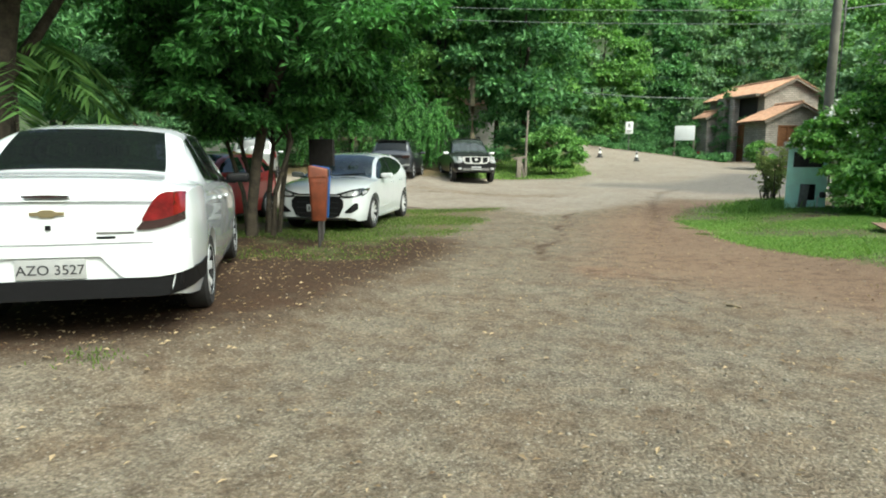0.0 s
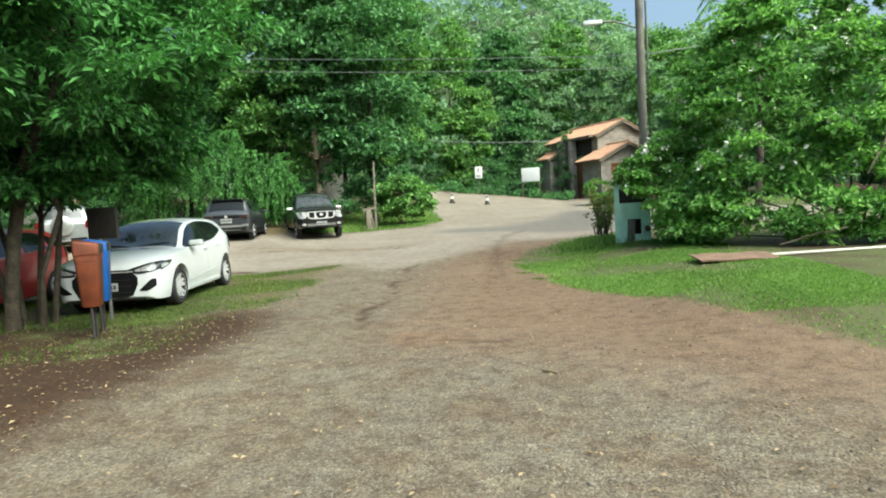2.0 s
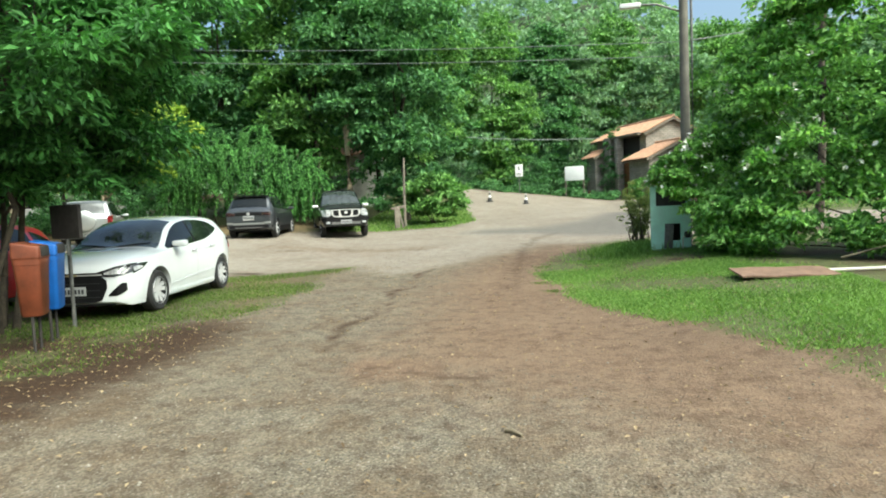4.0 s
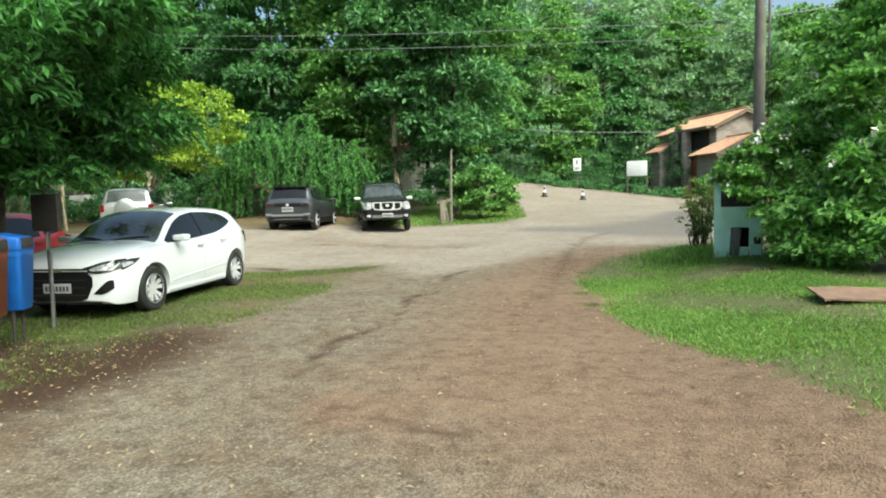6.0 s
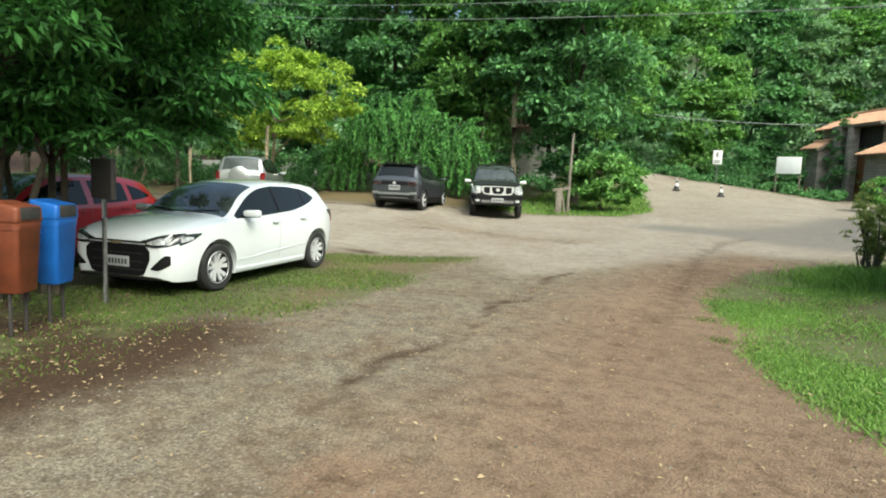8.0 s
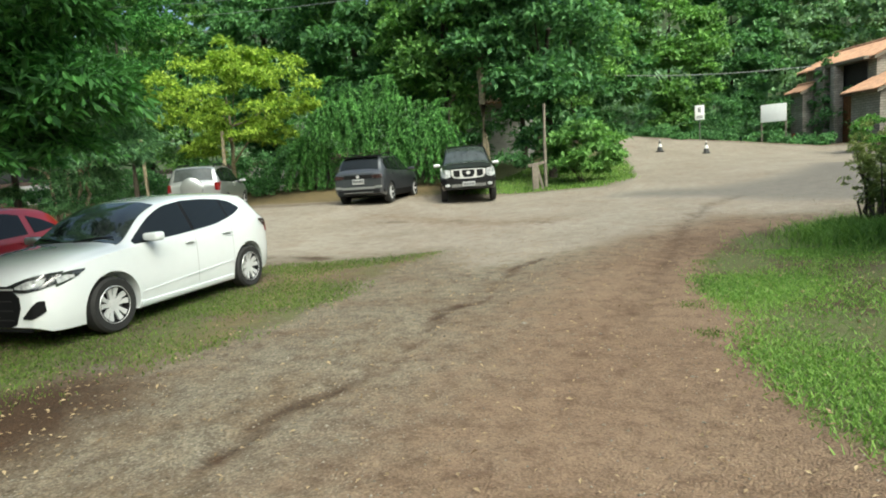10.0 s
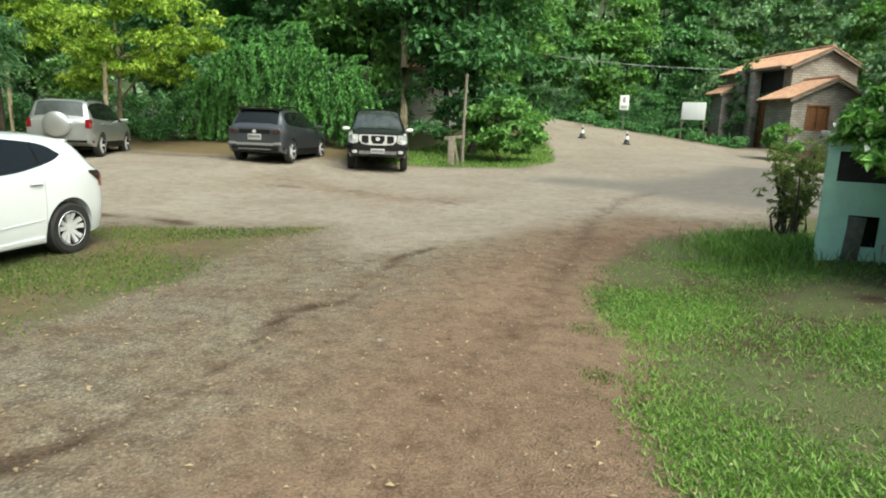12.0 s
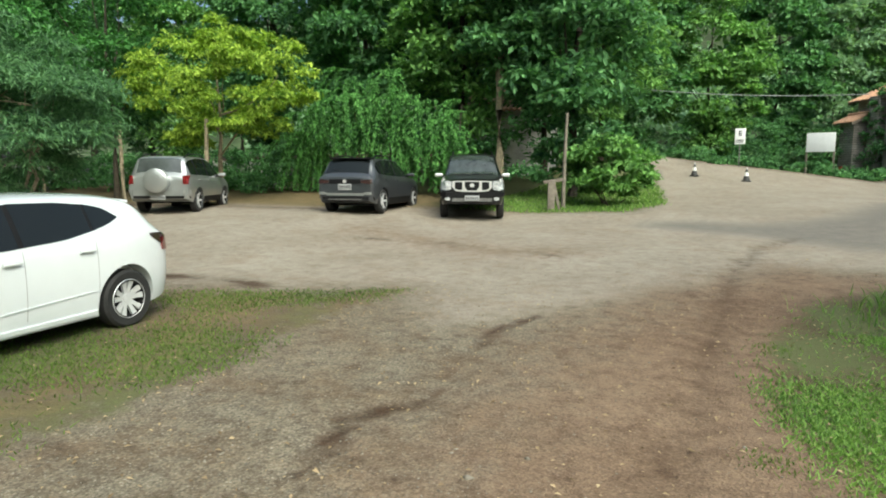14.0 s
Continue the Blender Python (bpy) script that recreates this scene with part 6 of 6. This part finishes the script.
# a small house glimpsed through the trees behind the pickup
glimpse = thing("garden_house", pose(-12.6, 37.5, ground_z(-12.6, 37.5), 0, 0, 12), "small pale house with a clay tiled roof behind the trees", "house")
for x0, x1, y0, y1 in ((-1.9, 1.9, -1.6, -1.45), (-1.9, 1.9, 1.45, 1.6), (-1.9, -1.75, -1.45, 1.45), (1.75, 1.9, -1.45, 1.45)):
    part("wall", soft_box((x0, x1), (y0, y1), (-0.3, 2.9), 0.01), WALL_PALE, glimpse)
for s in (-1, 1):
    bm = tile_slope(0.0, s * 2.4, 4.0, 2.75, -2.0, 2.0)
    bmesh.ops.rotate(bm, matrix=Matrix.Rotation(math.pi / 2, 3, "Z"), verts=bm.verts)
    part("roof_slope", bm, TILE, glimpse, "clay tile slope")

# yellow-green tree by the fence, feathery grey-green trees on the near side
tree(YTREE[0], YTREE[1], 8, (4.3, 2.4, 2.3), (0.5, -0.6, 4.1), LEAF_YELLOW, "bright yellow-green tree behind the silver car", leaf=(0.21, 0.09), clumps=120, per=165, clump_r=0.58, trunks=1, girth=0.1, bark=PALE_BARK, droop=0.6)
tree(GREYTREE[0], GREYTREE[1], 7, (2.6, 2.4, 2.3), (-0.2, 0, 2.9), LEAF_GREY, "feathery grey-green tree with slim stems", leaf=(0.24, 0.05), clumps=95, per=300, clump_r=0.85, trunks=3, girth=0.06, droop=0.6, bark=PALE_BARK)

# wall of trees behind the car park
wall = [(-31, 33, 15), (-27, 36, 17), (-23.5, 32.5, 14), (-20, 36, 17), (-17.5, 32.2, 15), (-14.6, 35, 18), (-12.2, 31.8, 15), (-9.8, 34.5, 17), (-7.6, 31.8, 13), (-8.4, 38, 17), (-34, 27, 14), (-36, 34, 17), (-9.5, 44, 15)]
for k, (x, y, h) in enumerate(wall):
    tree(x, y, h, (2.9, 2.6, h * 0.47), (0, -0.3, h * 0.53), LEAF_WALL if k % 3 else LEAF_LIGHT, "tall dense green tree in the row behind the car park", leaf=(0.33, 0.17), clumps=90, per=158, clump_r=1.1, front=True, girth=0.2, group="trees behind the car park", limbs=4)
tree(-9.9, 30.2, 13, (2.2, 1.8, 4.0), (0.2, -0.2, 8.6), LEAF_WALL, "tall tree with a pale bare trunk behind the pickup", leaf=(0.29, 0.16), clumps=50, per=200, clump_r=1.0, girth=0.2, bark=PALE_BARK, limbs=4, front=True)
under = []
for k in range(130):
    x = rng.uniform(-38, -6.2)
    under.append((x, 30.8 + rng.normal(0, 0.7) + (-1.6 if x < -17 else 0), ground_z(x, 31) + rng.uniform(0.2, 2.4) * (0.6 if x < -19 else 1)))
for k in range(90):
    x = rng.uniform(-38, -19)
    under.append((x, 27.6 + 0.1 * x + rng.normal(0, 0.5) + 2.4, ground_z(x, 27) + rng.uniform(0.1, 0.95)))
pts, out = clump_points(np.array(under), rng.uniform(0.45, 0.85, 220), 130)
me = leaf_mesh("undergrowth", pts, out, 0.2, 0.1)
me.materials.append(LEAF_WALL)
tagged(new("undergrowth", me), "dark green undergrowth below the trees", "undergrowth", kind="stuff")

for x, y, h in ((-40, 45, 22), (-49, 38, 21), (-57, 29, 21), (-31, 50, 22), (-22, 52, 21)):
    tree(x, y, h, (5.5, 4.0, h * 0.46), (0, 0, h * 0.54), LEAF_WALL, "tall green tree high on the slope behind the row", leaf=(0.55, 0.32), clumps=75, per=105, clump_r=1.9, front=True, girth=0.28, group="trees on the slope", limbs=3)

# trees beyond the road and around the house; every third has haze in its leaf colour
far_row = [(-6, 56, 15), (-2.2, 62, 17), (1.5, 65, 16), (5, 66, 18), (-10.5, 52, 15), (9, 63, 16), (14, 60, 15), (19, 57, 15), (24, 54, 14), (30, 50, 14), (-15, 50, 17), (13.5, 50, 9), (17, 44, 8), (22, 40, 9)]
for k, (x, y, h) in enumerate(far_row):
    tree(x, y, h, (3.7, 3.0, h * 0.50), (0, -0.3, h * 0.47), (LEAF_LIGHT, LEAF_WALL, LEAF_HAZY)[k % 3], "tall green tree beyond the road", leaf=(0.40, 0.24), clumps=90, per=165, clump_r=1.3, front=True, girth=0.2, group="trees beyond the road", limbs=3)
hedge = []
for k in range(95):
    x = rng.uniform(-9, 4.2)
    hedge.append((x, 50.0 + rng.normal(0, 1.6) - 0.05 * x, ground_z(x, 49) + abs(rng.normal(0, 0.32)) - 0.15))
for k in range(110):
    x = rng.uniform(-11, 9)
    hedge.append((x, 57.0 + rng.normal(0, 1.2) - 0.25 * abs(x), ground_z(x, 49) + rng.uniform(0.0, 3.4)))
pts, out = clump_points(np.array(hedge), np.concatenate([rng.uniform(0.2, 0.6, 95), rng.uniform(0.6, 1.1, 110)]), 120)
keep = ~((np.abs(pts[:, 0] - 0.6) < 1.5) & (pts[:, 1] < 54) & (pts[:, 2] > ground_z(0.7, 50) + 0.75)) & ~((np.abs(pts[:, 0] + 3.2) < 0.7) & (pts[:, 1] < 47.5))
me = leaf_mesh("roadside_scrub", pts[keep], out[keep], 0.26, 0.10)
me.materials.append(LEAF_WALL)
tagged(new("roadside_scrub", me), "low green scrub along the far side of the road", "scrub", kind="stuff")
# climbing leaves on the brick pier
pts, out = clump_points(np.array([(0.9 + rng.normal(0, 0.2), 7.1 + rng.normal(0, 0.5), rng.uniform(2.6, 5.9)) for k in range(36)]), rng.uniform(0.2, 0.45, 36), 60)
me = leaf_mesh("creeper", pts, out, 0.2, 0.12)
me.materials.append(LEAF_WALL)
cr = new("creeper", me)
cr.matrix_world = house.matrix_world.copy()
tagged(cr, "green creeper that covers the brick pier", "creeper")
c4 = crown_clumps((0, 0, 0.9), (0.9, 0.7, 0.85), 30)
shrub("house_shrub", 5.0, 42.2, c4, rng.uniform(0.25, 0.45, 30), 80, (0.22, 0.09), LEAF_LIGHT, "green shrub in front of the house")


# wooded hill all round the back
def hill_z(x, y):
    r = np.hypot(x * 0.75, y - 20)
    return 1.0 + (48 - 18 * smooth(x, 2, 32)) * smooth(r, 48, 130) * (0.75 + 0.25 * np.sin(x * 0.025 + 1.0)) + 60 * smooth(r, 140, 420)


xs = np.linspace(-420, 420, 90)
ys = np.linspace(55, 520, 60)
hill_me, hx_, hy_ = grid_mesh("hill", xs, ys, lambda a, b: hill_z(a, b) - 2.0)
hill = new("wooded_hill", hill_me)
hill_me.materials.append(material("forest_floor", (0.05, 0.075, 0.03), 0.95, vary=0.5, scale=0.2))
tagged(hill, "green hillside behind the house", "hill", kind="structure")
n = 4400
x = rng.uniform(-110, 130, n)
y = rng.uniform(62, 230, n) ** 1.0
keep = rng.uniform(0, 1, n) < np.clip(1.25 - (y - 60) / 230, 0.3, 1)
x, y = x[keep], y[keep]
cen = np.stack([x, y, hill_z(x, y) + rng.uniform(0, 5, len(x))], 1)
pts, out = clump_points(cen, rng.uniform(1.6, 3.4, len(x)), 44, flat=0.95)
me = leaf_mesh("far_woods", pts, out, 1.05, 0.68, 0.2, 0.7)
# The hillside's haze comes from this paled leaf colour.
me.materials.append(LEAF_HAZY)
tagged(new("far_woods", me), "dense woods on the hillside", "woods", kind="stuff")

# unseen woods added behind the walker, so that paint and glass reflect dark trees
a = rng.uniform(math.pi * 0.93, math.pi * 2.12, 520)
r = rng.uniform(20, 40, 520)
cen = np.stack([np.cos(a) * r * 1.1 + 2, np.sin(a) * r + 2, rng.uniform(0.5, 13, 520)], 1)
pts, out = clump_points(cen, rng.uniform(1.4, 2.6, 520), 60, flat=0.95)
me = leaf_mesh("unseen_woods_behind", pts, out, 0.9, 0.5, 0.2, 0.7)
me.materials.append(LEAF_WALL)
tagged(new("unseen_woods_behind", me), "unseen green woods added behind the lot for reflections", "woods", kind="stuff")

# woods to the side of the saloon, palms
side_wood = [(-13, 4, 11), (-16, 8, 12), (-19, 13, 12), (-22, 18, 12), (-12, -2, 11), (-24, 24, 13), (-29, 20, 14), (-15, 0, 13)]
for k, (x, y, h) in enumerate(side_wood):
    tree(x, y, h, (2.8, 2.8, h * 0.40), (0, 0, h * 0.60), LEAF_NEAR if k % 2 else LEAF_WALL, "dark green tree at the side of the lot", leaf=(0.24, 0.11), clumps=75, per=130, clump_r=1.05, girth=0.13, group="trees at the side of the lot", limbs=4)


def palm(x, y, h, fronds, length, label, crown=0.0):
    t = thing("palm", Matrix.Translation((x, y, ground_z(x, y))), label, "palm", "palms")
    bm = bmesh.new()
    tube(bm, limb_path((0, 0, -0.1), (0.2, 0.1, h), 0.1, 6), [0.16, 0.14, 0.13, 0.12, 0.12, 0.11, 0.1], 10, 0.06)
    part("trunk", bm, BARK, t)
    for k in range(fronds):
        a = k * 2.4
        rise = random.uniform(0.1, 1.0)
        pts, ways = [], []
        path = []
        for j in range(40):
            u = j / 39
            r = length * u * (0.6 + 0.3 * (1 - rise))
            z = h + length * (rise * u - (0.75 + 0.3 * rise) * u * u)
            c = np.array((0.2 + math.cos(a) * r, 0.1 + math.sin(a) * r, z))
            path.append(c)
            for s in (-1, 1):
                w = 0.42 * math.sin(math.pi * min(1, u * 0.9 + 0.08)) ** 0.6
                pts.append(c + np.array((-math.sin(a) * s, math.cos(a) * s, -0.45)) * w * 0.5)
                ways.append((-math.sin(a) * s + math.cos(a) * 0.5, math.cos(a) * s + math.sin(a) * 0.5, -0.5))
        me = leaf_mesh("frond", np.array(pts), np.array(ways), 0.5, 0.05, 0.1, 0.08)
        me.materials.append(LEAF_LIGHT)
        ob = new("frond", me)
        ob.parent = t
    return t


palm(-9.3, 5.6, 2.3, 12, 2.4, "palm with arching green fronds behind the saloon")
palm(-10.8, 3.4, 2.6, 12, 2.4, "palm with arching green fronds behind the saloon")
palm(9.0, 26.0, 9.2, 14, 3.0, "tall palm behind the flowering shrub")

# pale wall and posts behind the silver car
pw = tagged(part("wall_garden", soft_box((-45, -21), (30.0, 30.2), (0.6, 2.3), 0.02), WALL_PALE), "low pale rendered garden wall behind the trees", "wall", kind="structure")
for px, py in ((-18.1, 23.6), (-21.5, 22.7), (-25.5, 22.0)):
    f = thing("fence_post", pose(px, py, ground_z(px, py), 0, random.uniform(-2, 2), 0), "slim pale wooden post at the edge of the car park", "post", "fence posts")
    bm = bmesh.new()
    tube(bm, [(0, 0, -0.2), (0, 0, 1.4), (0.03, 0, 2.9)], [0.075, 0.07, 0.06], 9, 0.08)
    part("shaft", bm, PALE_BARK, f)


# ---- small things on the ground ----
def scatter(n, x0, x1, y0, y1, zone=None, soft=0.3, least=0.5):
    x, y = rng.uniform(x0, x1, n), rng.uniform(y0, y1, n)
    if zone is not None:
        k = np.maximum.reduce([inside(x, y, z, soft) for z in zone]) + rng.normal(0, 0.12, n) > least
        x, y = x[k], y[k]
    return np.stack([x, y, heights(x, y)], 1)


def blades(name, p, height, width, mat, label, lean=0.35, short=False):
    """Grass: each blade a slim bent strip of two faces."""
    n = len(p)
    a = rng.uniform(0, math.tau, n)
    side = np.stack([np.cos(a), np.sin(a), np.zeros(n)], 1)
    tip = np.stack([rng.normal(0, lean, n), rng.normal(0, lean, n), np.ones(n)], 1)
    h = height * rng.uniform(0.5, 1.3, (n, 1))
    w = width * rng.uniform(0.7, 1.3, (n, 1))
    mid = p + tip * h * 0.55 * np.array([0.5, 0.5, 1])
    end = p + tip * h
    v = np.stack([p - side * w, p + side * w, mid + side * w * 0.8, mid - side * w * 0.8, end + side * w * 0.15, end - side * w * 0.15], 1).reshape(-1, 3)
    if short:
        v = np.stack([p - side * w, p + side * w, end + side * w * 0.35, end - side * w * 0.35], 1).reshape(-1, 3)
        f = np.arange(n * 4).reshape(-1, 4)
        me = quad_mesh(name, v, f)
        me.materials.append(mat)
        return tagged(new(name, me), label, "grass", kind="stuff")
    i = np.arange(n)[:, None] * 6
    f = np.concatenate([i + np.array([0, 1, 2, 3]), i + np.array([3, 2, 4, 5])], 0)
    me = quad_mesh(name, v, f)
    me.materials.append(mat)
    return tagged(new(name, me), label, "grass", kind="stuff")


lawn = np.concatenate([scatter(230000, -0.6, 4.2, 7.5, 16.5, [LAWN], 0.35, 0.5), scatter(9000, 2, 6.5, 5, 9, [LAWN], 0.35, 0.55), scatter(16000, -0.6, 12, 16, 23, [LAWN], 0.35, 0.55)])
patchy = np.sin(lawn[:, 0] * 2.3 + 1.7 * np.sin(lawn[:, 1] * 1.1)) + np.sin(lawn[:, 1] * 1.9 + lawn[:, 0]) + rng.normal(0, 0.9, len(lawn)) > -0.35 + 0.75 * smooth(lawn[:, 1], 11.6, 13.4)
blades("lawn_grass", lawn[patchy], 0.028, 0.0055, GRASS, "short green grass of the lawn", 0.75, True)
wedge = np.concatenate([scatter(105000, -12, -3.7, 7.8, 16.6, [WEDGE], 0.45, 0.55), scatter(7000, -9, -3.8, 5.5, 9.2, [THIN_GRASS], 0.6, 0.66)])
patchy = np.sin(wedge[:, 0] * 1.9 + 1.3 * np.sin(wedge[:, 1] * 1.4)) + np.sin(wedge[:, 1] * 2.2 - wedge[:, 0]) + rng.normal(0, 0.7, len(wedge)) - 0.9 * smooth(wedge[:, 1], 12.2, 15.5) > -0.25
blades("verge_grass", wedge[patchy], 0.028, 0.006, VERGE_GRASS, "thin worn grass under the parked cars", 0.75, True)
isle = np.concatenate([scatter(12000, -9.6, -3.5, 25.5, 36, [ISLAND], 0.6, 0.55), scatter(5000, 3, 14, 30, 42, [VERGE], 0.6, 0.5)])
blades("island_grass", isle, 0.08, 0.018, GRASS, "green grass around the post and by the house", 0.5)
tall = np.stack([rng.normal(1.75, 0.42, 4200), rng.normal(17.5, 0.6, 4200), np.zeros(4200)], 1)
tall[:, 2] = heights(tall[:, 0], tall[:, 1])
blades("tall_grass", tall, 0.19, 0.006, GRASS, "tall unmown grass at the foot of the booth", 0.5)
tuft_p = np.concatenate([np.stack([rng.normal(cx, s, 130), rng.normal(cy, s, 130), np.zeros(130)], 1) for cx, cy, s in ((-0.07, 12.95, 0.1), (0.15, 11.9, 0.08), (-0.2, 15.6, 0.12), (-3.8, 2.3, 0.09), (-4.6, 8.7, 0.2))])
tuft_p[:, 2] = heights(tuft_p[:, 0], tuft_p[:, 1])
blades("grass_tuft", tuft_p, 0.028, 0.004, VERGE_GRASS, "small tufts of grass in the earth", 0.6)


def flat_leaves(name, p, length, width, mat, label):
    n = len(p)
    a = rng.uniform(0, math.tau, n)
    d = np.stack([np.cos(a), np.sin(a), rng.normal(0, 0.15, n)], 1)
    s = np.stack([-np.sin(a), np.cos(a), rng.normal(0, 0.2, n)], 1)
    k = rng.uniform(0.5, 1.4, (n, 1))
    up = np.array([0, 0, 1.0])
    c = p + up * 0.014
    v = np.stack([c - d * length * k, c + s * width * k + up * 0.008 * k, c + d * length * k + up * 0.006, c - s * width * k + up * 0.008 * k], 1).reshape(-1, 3)
    me = quad_mesh(name, v, np.arange(n * 4).reshape(-1, 4))
    me.materials.append(mat)
    return tagged(new(name, me), label, "leaves", kind="stuff")


litter = np.concatenate([scatter(5200, -12, -3.2, 1, 9.4, [LITTER], 0.6, 0.4), scatter(3600, -5, 3, 1, 17), scatter(500, -6, 2, 15, 24), scatter(900, -0.5, 6, 6, 19, [LAWN], 0.35, 0.5), scatter(700, -12, -4, 8, 16, [WEDGE], 0.4, 0.5)])
flat_leaves("fallen_leaves", litter, 0.018, 0.009, DEAD_LEAF, "dry brown and yellow fallen leaves on the earth")


def stones(name, p, size, mat, label):
    """Pebbles: squashed eight-faced lumps, all different."""
    n = len(p)
    base = np.array([(1, 0, 0), (0, 1, 0), (-1, 0, 0), (0, -1, 0), (0, 0, 1), (0, 0, -0.6)], float)
    a = rng.uniform(0, math.tau, n)
    r = size * rng.lognormal(0, 0.38, (n, 1, 1)) * rng.uniform(0.65, 1.25, (n, 6, 1))
    v = base[None] * r * np.array([1, 0.8, 0.6])
    co, si = np.cos(a)[:, None], np.sin(a)[:, None]
    v = np.stack([v[..., 0] * co - v[..., 1] * si, v[..., 0] * si + v[..., 1] * co, v[..., 2]], -1) + p[:, None, :]
    tri = np.array([(0, 1, 4), (1, 2, 4), (2, 3, 4), (3, 0, 4), (1, 0, 5), (2, 1, 5), (3, 2, 5), (0, 3, 5)])
    f = (np.arange(n)[:, None, None] * 6 + tri[None]).reshape(-1, 3)
    me = bpy.data.meshes.new(name)
    me.vertices.add(n * 6)
    me.vertices.foreach_set("co", v.astype(np.float32).ravel())
    me.loops.add(len(f) * 3)
    me.loops.foreach_set("vertex_index", f.astype(np.int32).ravel())
    me.polygons.add(len(f))
    me.polygons.foreach_set("loop_start", np.arange(0, len(f) * 3, 3, dtype=np.int32))
    me.update(calc_edges=True)
    me.materials.append(mat)
    return tagged(new(name, me), label, "gravel", kind="stuff")


near = scatter(24000, -5.2, 3.2, 0.8, 12)
far = scatter(5000, -5.5, 1.0, 11, 20)
loose = np.concatenate([near, far])
off = np.maximum.reduce([inside(loose[:, 0], loose[:, 1], LAWN, 0.3), inside(loose[:, 0], loose[:, 1], WEDGE, 0.3)]) > 0.4
red_zone = inside(loose[:, 0], loose[:, 1], RED_EARTH, 0.9)
shade_zone = inside(loose[:, 0], loose[:, 1], LITTER, 0.5)
loose = loose[~off & (rng.uniform(0, 1, len(loose)) > np.maximum(red_zone * 0.75, shade_zone * 0.92))]
stones("gravel", loose, 0.007, PEBBLE, "small pale loose gravel stones")
tw = thing("twig", pose(0.105, 5.72, heights(np.array([0.105]), np.array([5.72]))[0] + 0.012, 0, 0, -35), "short pale stick on the gravel", "stick")
bm = bmesh.new()
tube(bm, [(-0.07, 0, 0), (-0.02, 0.008, 0.008), (0.07, 0, 0)], [0.012, 0.014, 0.009], 7, 0.1)
part("stick", bm, PALE_BARK, tw)
